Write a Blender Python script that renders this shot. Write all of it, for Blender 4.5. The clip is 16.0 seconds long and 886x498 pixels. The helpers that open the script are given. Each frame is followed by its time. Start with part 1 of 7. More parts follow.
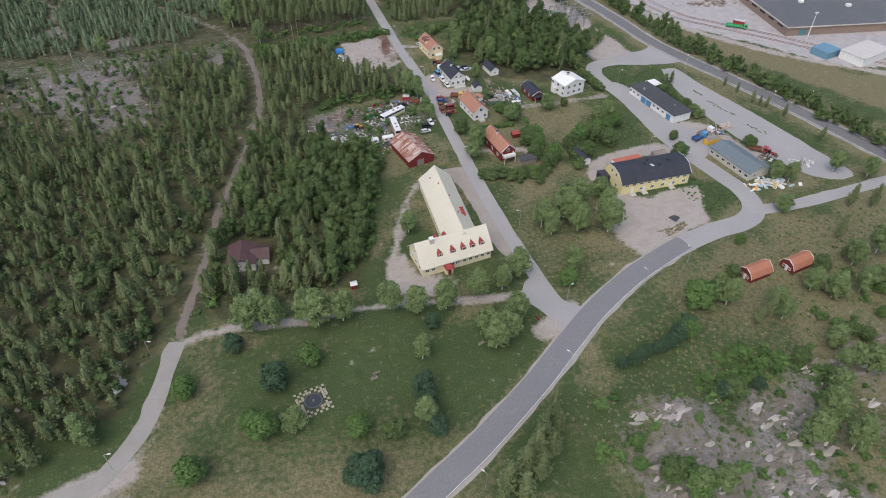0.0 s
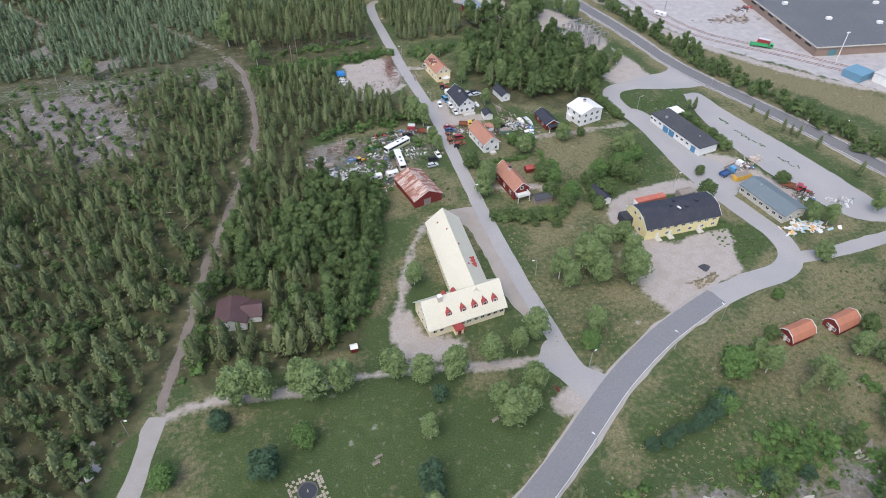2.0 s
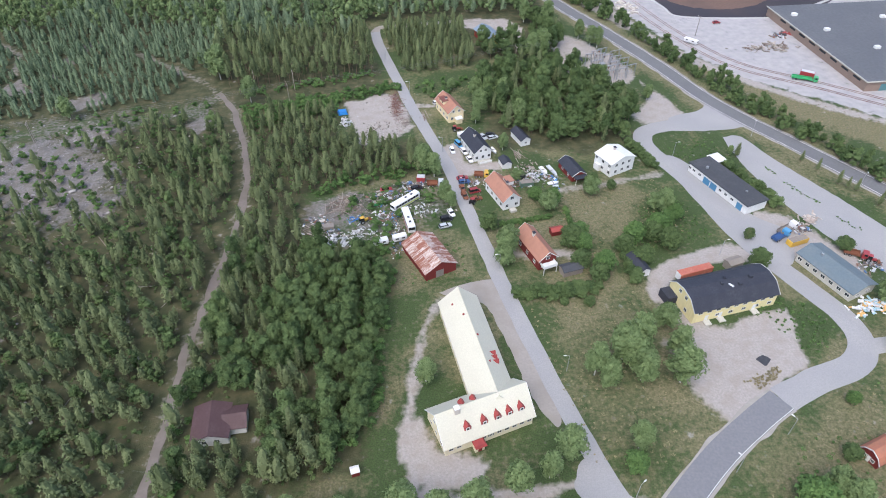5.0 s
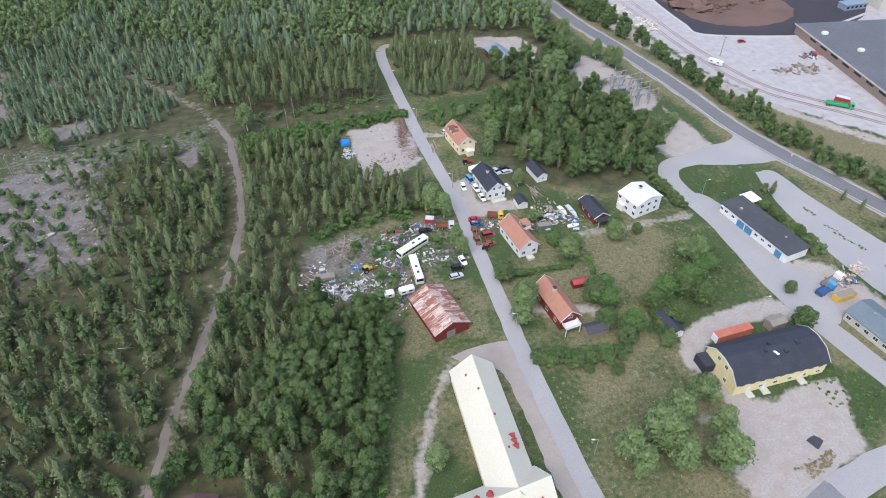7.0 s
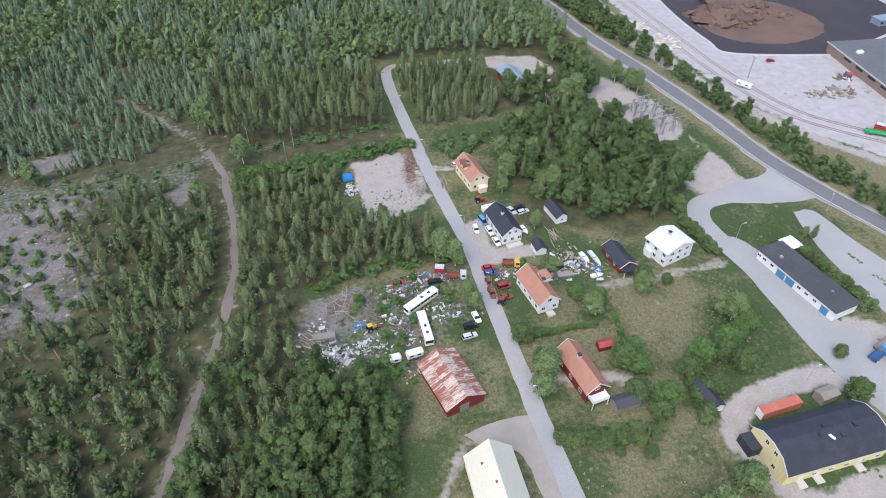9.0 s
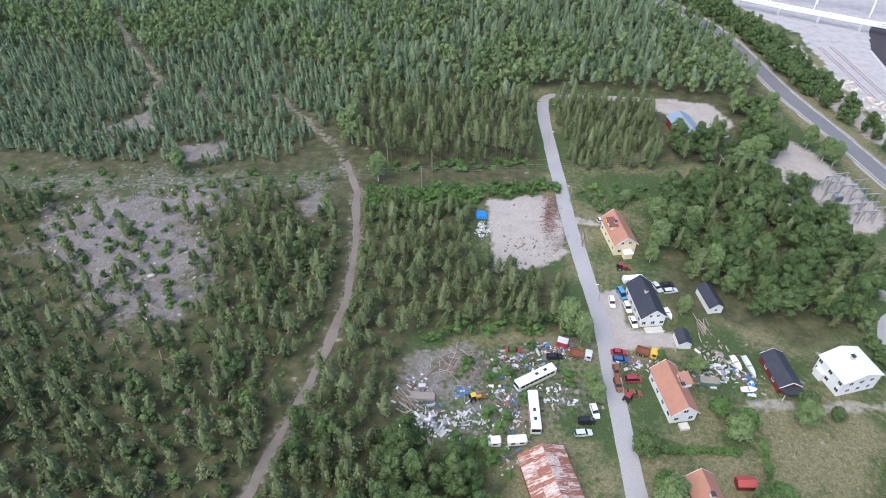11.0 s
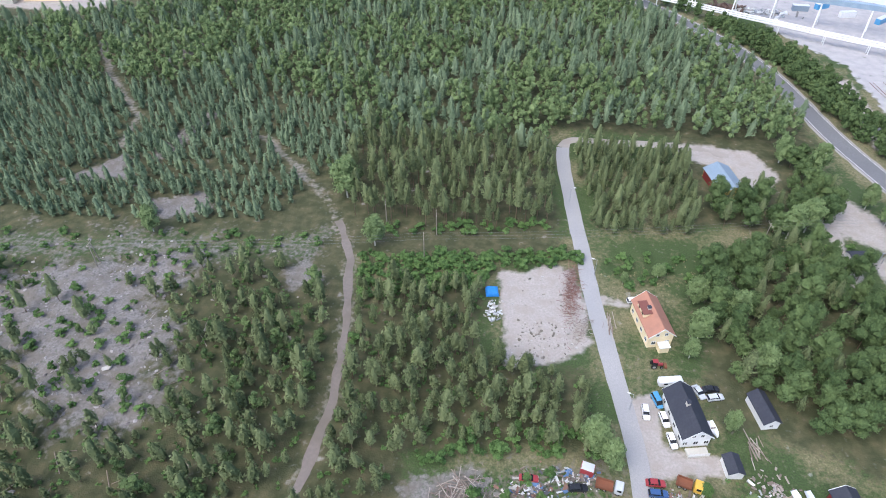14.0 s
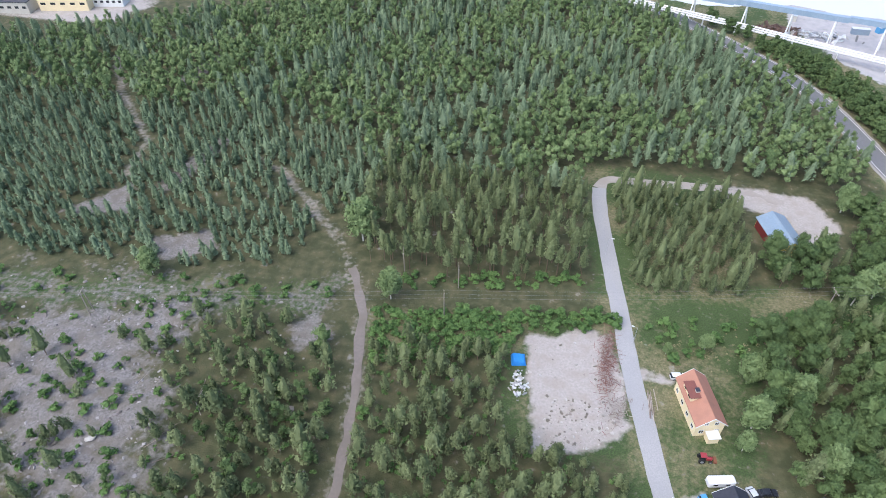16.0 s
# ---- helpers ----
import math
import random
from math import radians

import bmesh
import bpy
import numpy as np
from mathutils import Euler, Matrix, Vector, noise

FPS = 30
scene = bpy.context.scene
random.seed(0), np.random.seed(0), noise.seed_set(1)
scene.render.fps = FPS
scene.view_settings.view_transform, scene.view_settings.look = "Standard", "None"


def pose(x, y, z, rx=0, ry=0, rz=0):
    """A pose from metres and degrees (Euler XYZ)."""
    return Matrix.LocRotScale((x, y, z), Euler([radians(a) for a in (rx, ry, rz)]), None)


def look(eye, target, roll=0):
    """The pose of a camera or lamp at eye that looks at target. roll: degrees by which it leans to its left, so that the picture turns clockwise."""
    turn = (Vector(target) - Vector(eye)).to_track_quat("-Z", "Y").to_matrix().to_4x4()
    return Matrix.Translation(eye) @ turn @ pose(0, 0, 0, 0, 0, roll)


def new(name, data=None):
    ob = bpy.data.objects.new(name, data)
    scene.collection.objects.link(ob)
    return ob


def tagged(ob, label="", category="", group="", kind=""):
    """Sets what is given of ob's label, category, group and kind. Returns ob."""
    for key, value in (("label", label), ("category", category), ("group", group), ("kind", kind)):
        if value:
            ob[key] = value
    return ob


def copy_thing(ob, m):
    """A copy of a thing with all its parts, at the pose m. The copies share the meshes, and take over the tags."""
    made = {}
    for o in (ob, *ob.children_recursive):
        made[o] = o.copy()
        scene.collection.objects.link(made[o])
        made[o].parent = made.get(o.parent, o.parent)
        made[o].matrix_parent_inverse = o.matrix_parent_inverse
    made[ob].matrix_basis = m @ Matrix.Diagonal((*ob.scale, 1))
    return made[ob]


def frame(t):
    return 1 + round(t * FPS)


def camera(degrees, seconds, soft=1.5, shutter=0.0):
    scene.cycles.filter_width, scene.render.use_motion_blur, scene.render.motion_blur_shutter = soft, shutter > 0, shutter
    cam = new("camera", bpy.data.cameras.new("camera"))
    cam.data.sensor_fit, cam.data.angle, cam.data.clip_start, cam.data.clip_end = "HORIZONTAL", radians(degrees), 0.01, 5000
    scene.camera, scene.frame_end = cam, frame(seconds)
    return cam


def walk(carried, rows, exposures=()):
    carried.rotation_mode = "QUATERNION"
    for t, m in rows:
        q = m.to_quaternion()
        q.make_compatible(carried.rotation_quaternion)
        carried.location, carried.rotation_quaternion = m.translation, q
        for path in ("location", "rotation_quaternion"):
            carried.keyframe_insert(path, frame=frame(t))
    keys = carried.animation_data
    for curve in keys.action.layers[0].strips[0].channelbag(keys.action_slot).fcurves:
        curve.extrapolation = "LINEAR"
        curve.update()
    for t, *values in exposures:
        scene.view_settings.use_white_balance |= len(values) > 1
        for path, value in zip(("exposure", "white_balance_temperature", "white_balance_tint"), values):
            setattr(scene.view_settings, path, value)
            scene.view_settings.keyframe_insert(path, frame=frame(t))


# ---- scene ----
cam = camera(69.40, 16.0, soft=1.0)
PATH = [
    (0.0, look((-0.00, -0.00, 135.00), (10.82, 74.01, 68.63), 0.61)),
    (0.5, look((0.50, 6.08, 135.28), (11.17, 80.03, 68.81), 0.55)),
    (1.0, look((1.00, 12.12, 135.46), (11.49, 86.05, 68.94), 0.54)),
    (1.5, look((1.44, 18.08, 135.56), (11.76, 92.02, 69.03), 0.46)),
    (2.0, look((1.86, 24.04, 135.60), (12.03, 97.99, 69.06), 0.40)),
    (2.5, look((2.31, 30.04, 135.52), (12.29, 104.02, 68.98), 0.32)),
    (3.0, look((2.67, 36.07, 135.34), (12.48, 110.08, 68.81), 0.26)),
    (3.5, look((2.94, 42.14, 135.18), (12.63, 116.17, 68.65), 0.25)),
    (4.0, look((3.16, 48.19, 135.06), (12.77, 122.24, 68.55), 0.20)),
    (6.5, look((4.10, 78.55, 134.75), (13.22, 152.60, 68.17), 0.13)),
    (7.0, look((4.35, 84.58, 134.83), (13.25, 158.62, 68.19), 0.06)),
    (7.5, look((4.70, 90.61, 134.97), (13.38, 164.63, 68.30), -0.04)),
    (8.0, look((5.11, 96.68, 135.14), (13.49, 170.54, 68.25), -0.20)),
    (8.5, look((5.39, 102.74, 135.19), (13.52, 176.61, 68.28), -0.29)),
    (9.0, look((5.37, 108.80, 135.08), (13.45, 182.67, 68.17), -0.28)),
    (9.2, look((5.23, 111.21, 135.00), (13.13, 184.98, 67.95), -0.15)),
    (9.4, look((5.04, 113.65, 134.92), (8.51, 187.90, 68.02), -0.28)),
    (9.5, look((4.96, 114.86, 134.87), (4.82, 189.32, 68.12), -0.22)),
    (9.7, look((4.87, 117.29, 134.79), (-0.74, 191.44, 67.93), 0.17)),
    (11.8, look((4.62, 142.96, 134.04), (-7.29, 216.51, 67.34), 0.03)),
    (12.0, look((4.45, 145.44, 133.95), (-7.59, 218.95, 67.23), -0.01)),
    (12.5, look((3.74, 151.64, 133.69), (-8.65, 225.06, 66.94), -0.01)),
    (13.0, look((2.83, 157.79, 133.53), (-9.82, 231.12, 66.73), -0.01)),
    (13.5, look((1.78, 163.91, 133.41), (-11.07, 237.14, 66.53), -0.06)),
    (14.0, look((0.69, 170.01, 133.30), (-12.36, 243.18, 66.39), -0.09)),
    (14.5, look((-0.39, 176.04, 133.20), (-13.68, 249.10, 66.23), -0.14)),
    (15.0, look((-1.45, 181.96, 133.13), (-14.97, 254.97, 66.15), -0.19)),
    (15.2, look((-1.88, 184.35, 133.12), (-15.44, 257.24, 66.02), -0.18)),
    (15.5, look((-2.54, 188.01, 133.10), (-18.15, 260.59, 66.11), -0.24)),
    (16.0, look((-3.66, 194.14, 133.07), (-20.28, 266.44, 66.02), -0.33)),
]
EXPOSURE = 0.72
KELVIN = 5950
walk(cam, PATH, [(t, EXPOSURE + e, KELVIN + k, 10) for t, e, k in ((0.0, -0.56, 450), (1.0, -0.33, 350), (2.0, -0.22, 200), (3.5, -0.10, 50), (9.0, -0.08, 0), (12.0, 0.10, -50), (16.0, 0.13, -100))])

# ---- world and sun: a bright overcast evening ----
world = bpy.data.worlds.new("world")
scene.world = world
world.use_nodes = True
sky = world.node_tree.nodes.new("ShaderNodeTexSky")
sky.sky_type, sky.sun_disc = "NISHITA", False
sky.sun_elevation, sky.sun_rotation = radians(58), radians(215)
sky.air_density, sky.dust_density = 1.0, 4.0
world.node_tree.links.new(sky.outputs[0], world.node_tree.nodes["Background"].inputs[0])
world.node_tree.nodes["Background"].inputs[1].default_value = 0.2
sun_data = bpy.data.lights.new("sun", "SUN")
sun_data.energy, sun_data.angle, sun_data.color = 0.68, radians(60), (1.0, 0.96, 0.9)
sun = new("sun", sun_data)
sun.rotation_euler = (radians(32), 0, radians(-35))


# ---- materials ----
def mat(name, base, rough=0.85, metal=0.0):
    m = bpy.data.materials.new(name)
    m.use_nodes = True
    b = m.node_tree.nodes["Principled BSDF"]
    b.inputs["Base Color"].default_value = (*base, 1)
    b.inputs["Roughness"].default_value, b.inputs["Metallic"].default_value = rough, metal
    b.inputs["Specular IOR Level"].default_value = 0.25
    return m


def nd(m, kind, **kw):
    n = m.node_tree.nodes.new(kind)
    for k, v in kw.items():
        n.inputs[k.replace("_", " ")].default_value = v
    return n


def lk(m, a, b):
    m.node_tree.links.new(a, b)


def mixed(m, fac, a, b, mode="MIX"):
    """A colour mix node; fac, a and b are sockets or values."""
    n = m.node_tree.nodes.new("ShaderNodeMix")
    n.data_type, n.blend_type = "RGBA", mode
    for s, v in ((n.inputs[0], fac), (n.inputs[6], a), (n.inputs[7], b)):
        if isinstance(v, (int, float)):
            s.default_value = v
        elif isinstance(v, tuple):
            s.default_value = (*v, 1)
        else:
            lk(m, v, s)
    return n.outputs[2]


def ramp(m, src, lo, hi):
    n = nd(m, "ShaderNodeMapRange")
    n.inputs[1].default_value, n.inputs[2].default_value = lo, hi
    lk(m, src, n.inputs[0])
    return n.outputs[0]


def place(m, kind="Object"):
    return nd(m, "ShaderNodeTexCoord").outputs[kind]


def speck(m, scale, detail=4.0, src=None, stretch=None):
    n = nd(m, "ShaderNodeTexNoise", Scale=scale, Detail=detail)
    src = src or place(m)
    if stretch:
        k = nd(m, "ShaderNodeMapping", Scale=stretch)
        lk(m, src, k.inputs[0])
        src = k.outputs[0]
    lk(m, src, n.inputs["Vector"])
    return n.outputs[0]


def bumped(m, h, strength=0.5, far=0.1):
    n = nd(m, "ShaderNodeBump", Strength=strength, Distance=far)
    lk(m, h, n.inputs["Height"])
    lk(m, n.outputs[0], m.node_tree.nodes["Principled BSDF"].inputs["Normal"])


def coloured(m, c):
    lk(m, c, m.node_tree.nodes["Principled BSDF"].inputs["Base Color"])


def worn(name, base, dirt, rough=0.8, metal=0.0, big=0.35, fine=4.0, amount=0.5, grain=None):
    """A surface of one colour with stains at two scales and a fine relief."""
    m = mat(name, base, rough, metal)
    a = ramp(m, speck(m, big, 5), 0.42, 0.72)
    c = mixed(m, a, base, tuple(x * (1 - amount) + y * amount for x, y in zip(base, dirt)))
    f = speck(m, fine, 3, stretch=grain)
    c = mixed(m, ramp(m, f, 0.3, 0.8), c, tuple(x * 0.84 for x in base))
    coloured(m, c)
    bumped(m, f, 0.15, 0.02)
    return m


def toned(name, dark, light, rough=0.9, through=0.0):
    """Foliage: each plant has its own tone, each leaf a small change on it."""
    m = mat(name, dark, rough)
    t = nd(m, "ShaderNodeAttribute")
    t.attribute_name = "tone"
    isl = nd(m, "ShaderNodeNewGeometry").outputs["Random Per Island"]
    c = mixed(m, t.outputs["Fac"], dark, light)
    c = mixed(m, ramp(m, isl, -0.3, 2.1), c, tuple(min(1, x * 1.45) for x in light))
    coloured(m, c)
    m.node_tree.nodes["Principled BSDF"].inputs["Specular IOR Level"].default_value = 0.12
    return m


def varied(name, colours, rough=0.7, metal=0.0, island=True):
    """Pieces of several colours, picked by piece."""
    m = mat(name, colours[0], rough, metal)
    src = nd(m, "ShaderNodeNewGeometry").outputs["Random Per Island"] if island else nd(m, "ShaderNodeObjectInfo").outputs["Random"]
    r = m.node_tree.nodes.new("ShaderNodeValToRGB")
    r.color_ramp.interpolation = "CONSTANT"
    for i, c in enumerate(colours):
        e = r.color_ramp.elements[i] if i < 2 else r.color_ramp.elements.new(i / len(colours))
        e.position, e.color = i / len(colours), (*c, 1)
    lk(m, src, r.inputs[0])
    f = ramp(m, speck(m, 1.3, 4), 0.4, 0.8)
    coloured(m, mixed(m, f, r.outputs[0], (0.12, 0.10, 0.08), "MULTIPLY"))
    lk(m, mixed(m, 0.35, r.outputs[0], mixed(m, f, r.outputs[0], (0.2, 0.17, 0.14))), m.node_tree.nodes["Principled BSDF"].inputs["Base Color"])
    return m


ASPHALT = worn("asphalt", (0.185, 0.186, 0.195), (0.225, 0.22, 0.218), 0.9, big=0.12, fine=1.5)
ASPHALT_OLD = worn("old_asphalt", (0.30, 0.295, 0.293), (0.39, 0.37, 0.35), 0.92, big=0.07, fine=3.0, amount=0.6)
GRAVEL = worn("gravel", (0.31, 0.28, 0.25), (0.21, 0.185, 0.15), 0.95, big=0.14, fine=1.6, amount=0.8)
SHOULDER = worn("road_shoulder", (0.33, 0.31, 0.28), (0.18, 0.17, 0.11), 0.95, big=0.3, fine=2)
EARTH = worn("earth_track", (0.190, 0.163, 0.145), (0.115, 0.10, 0.07), 0.95, big=0.15, fine=1.2, amount=0.8)
ROAD_PAINT = mat("road_paint", (0.62, 0.62, 0.6), 0.7)
CREAM_ROOF = worn("cream_sheet_roof", (0.58, 0.555, 0.445), (0.50, 0.47, 0.38), 0.5, big=0.2, fine=3)
DARK_ROOF = worn("dark_sheet_roof", (0.035, 0.038, 0.05), (0.07, 0.07, 0.08), 0.65, big=0.3, fine=2)
FELT_ROOF = worn("grey_felt_roof", (0.06, 0.063, 0.07), (0.11, 0.11, 0.11), 0.85, big=0.15, fine=1.5)
GREEN_ROOF = worn("grey_green_sheet_roof", (0.13, 0.165, 0.185), (0.2, 0.21, 0.2), 0.6, big=0.25, fine=2)
BLUE_ROOF = worn("blue_grey_sheet_roof", (0.2, 0.26, 0.32), (0.3, 0.33, 0.35), 0.5, big=0.25, fine=2)
TILE_ROOF = worn("orange_tile_roof", (0.36, 0.18, 0.125), (0.25, 0.135, 0.10), 0.85, big=0.6, fine=3.5, amount=0.7, grain=(1, 3, 3))
OLD_TILE_ROOF = worn("old_tile_roof", (0.40, 0.165, 0.10), (0.24, 0.14, 0.1), 0.88, big=0.8, fine=3.5, amount=0.8)
BROWN_ROOF = worn("brown_sheet_roof", (0.085, 0.05, 0.05), (0.13, 0.09, 0.09), 0.6, big=0.3, fine=2)
RED_PAINT = worn("red_painted_boards", (0.17, 0.030, 0.026), (0.11, 0.03, 0.026), 0.85, big=0.5, fine=3, grain=(1, 1, 0.1))
RED_SHEET = worn("red_sheet", (0.30, 0.055, 0.05), (0.2, 0.045, 0.04), 0.55, big=0.6, fine=3)
CREAM_WALL = worn("cream_render", (0.72, 0.66, 0.47), (0.55, 0.5, 0.36), 0.85, big=0.4, fine=2.5)
YELLOW_WALL = worn("yellow_boards", (0.70, 0.62, 0.33), (0.56, 0.48, 0.27), 0.85, big=0.4, fine=2.5, grain=(1, 1, 0.1))
WHITE_WALL = worn("white_boards", (0.70, 0.70, 0.68), (0.55, 0.55, 0.52), 0.8, big=0.4, fine=2.5, grain=(1, 1, 0.1))
PEACH_WALL = worn("pale_yellow_boards", (0.74, 0.63, 0.4), (0.6, 0.5, 0.34), 0.85, big=0.4, fine=2.5)
GREY_WALL = worn("grey_render", (0.5, 0.48, 0.42), (0.33, 0.32, 0.28), 0.88, big=0.4, fine=2.5)
BRICK_WALL = worn("brown_brick", (0.27, 0.2, 0.16), (0.19, 0.15, 0.13), 0.9, big=0.3, fine=3)
TRIM_WHITE = worn("white_trim", (0.70, 0.70, 0.68), (0.55, 0.55, 0.53), 0.7)
CHIMNEY = worn("chimney_render", (0.55, 0.5, 0.44), (0.3, 0.26, 0.23), 0.9, big=1.5, fine=5)
GLASS = mat("window_glass", (0.03, 0.035, 0.04), 0.08)
GLASS.node_tree.nodes["Principled BSDF"].inputs["Specular IOR Level"].default_value = 0.6
CAR_GLASS = mat("car_glass", (0.02, 0.022, 0.025), 0.1)
RUBBER = worn("tyre_rubber", (0.02, 0.02, 0.02), (0.05, 0.045, 0.04), 0.9)
STEEL = worn("galvanised_steel", (0.4, 0.41, 0.42), (0.28, 0.28, 0.28), 0.5, 0.6)
RUST = worn("rusty_steel", (0.2, 0.08, 0.045), (0.11, 0.06, 0.04), 0.9, big=1.0, fine=5)
OLD_WOOD = worn("grey_wood", (0.25, 0.22, 0.19), (0.15, 0.13, 0.11), 0.9, big=1.0, fine=5)
BARK = worn("bark", (0.14, 0.10, 0.07), (0.08, 0.06, 0.05), 0.95, big=1.0, fine=5)
BIRCH_BARK = worn("birch_bark", (0.55, 0.53, 0.48), (0.15, 0.14, 0.13), 0.9, big=2.5, fine=6, amount=0.9)
PINE_LEAF = toned("pine_needles", (0.034, 0.048, 0.021), (0.132, 0.158, 0.074))
SPRUCE_LEAF = toned("spruce_needles", (0.042, 0.069, 0.038), (0.156, 0.202, 0.118))
BIRCH_LEAF = toned("birch_leaves", (0.046, 0.078, 0.030), (0.146, 0.194, 0.082))
ASPEN_LEAF = toned("aspen_leaves", (0.028, 0.051, 0.019), (0.088, 0.125, 0.048))
BUSH_LEAF = toned("bush_leaves", (0.032, 0.066, 0.021), (0.092, 0.150, 0.048))
DARK_LEAF = toned("dark_bush_leaves", (0.026, 0.050, 0.030), (0.050, 0.085, 0.048))
STRAW_LEAF = toned("dry_tussocks", (0.11, 0.10, 0.055), (0.22, 0.19, 0.11))


# ---- small tools ----
def part(name, bm, material, parent=None, label=""):
    me = bpy.data.meshes.new(name)
    bm.to_mesh(me)
    bm.free()
    me.materials.append(material)
    ob = new(name, me)
    ob.parent = parent
    if label:
        tagged(ob, label)
    return ob


def box(bm, c, s, rz=0.0, top=1.0, bevel=0.0):
    """A box with its centre and size, turned by rz degrees; top scales the upper face."""
    made = bmesh.ops.create_cube(bm, size=1)["verts"]
    for v in made:
        k = top if v.co.z > 0 else 1
        v.co = Vector((v.co.x * s[0] * k, v.co.y * s[1] * k, v.co.z * s[2]))
    if bevel:
        es = list({e for v in made for e in v.link_edges})
        made = list({v for f in bmesh.ops.bevel(bm, geom=es, offset=bevel, segments=1, affect="EDGES")["faces"] for v in f.verts} | {v for v in made if v.is_valid})
    m = Matrix.Translation(c) @ Matrix.Rotation(radians(rz), 4, "Z")
    for v in made:
        v.co = m @ v.co
    return made


def rod(bm, a, b, r, r2=None, n=6):
    """A tapered round bar from a to b."""
    a, b = Vector(a), Vector(b)
    d = b - a
    m = Matrix.Translation((a + b) / 2) @ d.to_track_quat("Z", "Y").to_matrix().to_4x4()
    bmesh.ops.create_cone(bm, cap_ends=True, segments=n, radius1=r, radius2=r if r2 is None else r2, depth=d.length, matrix=m)


def boxed(name, c, s, material, parent=None, label="", rz=0.0, bevel=0.0):
    bm = bmesh.new()
    box(bm, c, s, rz, bevel=bevel)
    return part(name, bm, material, parent, label)


def base(name, x, y, az=0.0, label="", category="", group="", z=0.0, kind=""):
    e = new(name)
    e.matrix_basis = pose(x, y, z, 0, 0, az)
    return tagged(e, label, category, group, kind)


def smooth_line(pts, step=2.0):
    """A Catmull-Rom line through points, with even steps."""
    p = np.array(pts, float)
    p = np.vstack([2 * p[0] - p[1], p, 2 * p[-1] - p[-2]])
    out = []
    for i in range(1, len(p) - 2):
        n = max(2, int(np.linalg.norm(p[i + 1] - p[i]) / step))
        for s in np.arange(n) / n:
            out.append(0.5 * (2 * p[i] + (p[i + 1] - p[i - 1]) * s + (2 * p[i - 1] - 5 * p[i] + 4 * p[i + 1] - p[i + 2]) * s * s + (3 * p[i] - p[i - 1] - 3 * p[i + 1] + p[i + 2]) * s ** 3))
    out.append(p[-2])
    return np.array(out)


def grid_noise(x, y, size, seed):
    """Smooth value noise in 0..1 at the given size in metres."""
    r = np.random.RandomState(seed).rand(64, 64)
    u, v = np.asarray(x) / size, np.asarray(y) / size
    i, j = np.floor(u).astype(int), np.floor(v).astype(int)
    f, h = u - i, v - j
    f, h = f * f * (3 - 2 * f), h * h * (3 - 2 * h)
    a, b = r[i % 64, j % 64], r[(i + 1) % 64, j % 64]
    c, d = r[i % 64, (j + 1) % 64], r[(i + 1) % 64, (j + 1) % 64]
    return (a * (1 - f) + b * f) * (1 - h) + (c * (1 - f) + d * f) * h


def inside(poly, x, y):
    """How far points lie inside a polygon in metres; negative outside."""
    x, y = np.asarray(x, float), np.asarray(y, float)
    far, odd = np.full(x.shape, 1e9), np.zeros(x.shape, bool)
    for (ax, ay), (bx, by) in zip(poly, poly[1:] + poly[:1]):
        dx, dy = bx - ax, by - ay
        s = np.clip(((x - ax) * dx + (y - ay) * dy) / (dx * dx + dy * dy + 1e-9), 0, 1)
        far = np.minimum(far, np.hypot(x - ax - s * dx, y - ay - s * dy))
        odd ^= ((ay > y) != (by > y)) & (x < ax + (y - ay) * dx / (dy if abs(dy) > 1e-9 else 1e-9))
    return np.where(odd, far, -far)


def from_line(line, x, y):
    """The distance of points from a line."""
    x, y = np.asarray(x, float), np.asarray(y, float)
    far = np.full(x.shape, 1e9)
    for (ax, ay), (bx, by) in zip(line[:-1], line[1:]):
        dx, dy = bx - ax, by - ay
        s = np.clip(((x - ax) * dx + (y - ay) * dy) / (dx * dx + dy * dy + 1e-9), 0, 1)
        far = np.minimum(far, np.hypot(x - ax - s * dx, y - ay - s * dy))
    return far


# ---- plan: lines of the roads and outlines of the ground's kinds ----
MAIN = [(-45, 25), (-18, 48), (8.5, 70.2), (20.5, 79.5), (38.5, 95.5), (50.5, 107.5), (62.2, 118.8), (77, 130.3), (90.5, 138.5), (100, 143.6)]
LOOP = [(100, 143.6), (112, 148.0), (124.5, 151.5), (131, 157.5), (132.2, 167), (129, 177), (125, 188), (121, 200), (118.5, 211), (117, 224), (114, 241), (108.6, 257), (108.8, 265.5), (113.5, 271.5), (128, 275), (140, 280), (151, 287)]
BRANCH = [(131, 156.5), (143, 157.5), (154, 159.5), (187, 167), (225, 176)]
COUNTY = [(240, 85), (215, 143), (198.5, 182.5), (182, 222), (167.1, 252.5), (156.2, 273.5), (146.8, 296), (138.5, 327.5), (124, 372), (112, 405), (100, 449.5), (88, 478), (73, 500), (50, 528), (20, 560)]
STREET = [(55, 114), (50.5, 126), (47.3, 140), (44.5, 154), (41.5, 172), (38.7, 190), (36.8, 205), (34.7, 221), (32.5, 238), (30.8, 254), (27.6, 270), (24, 287), (20.9, 301), (17.6, 321), (14.2, 341), (10.2, 367), (9.2, 380)]
STREET_END = [(9.2, 380), (12, 385.5), (26, 386.5), (54.8, 388.5), (70, 384)]
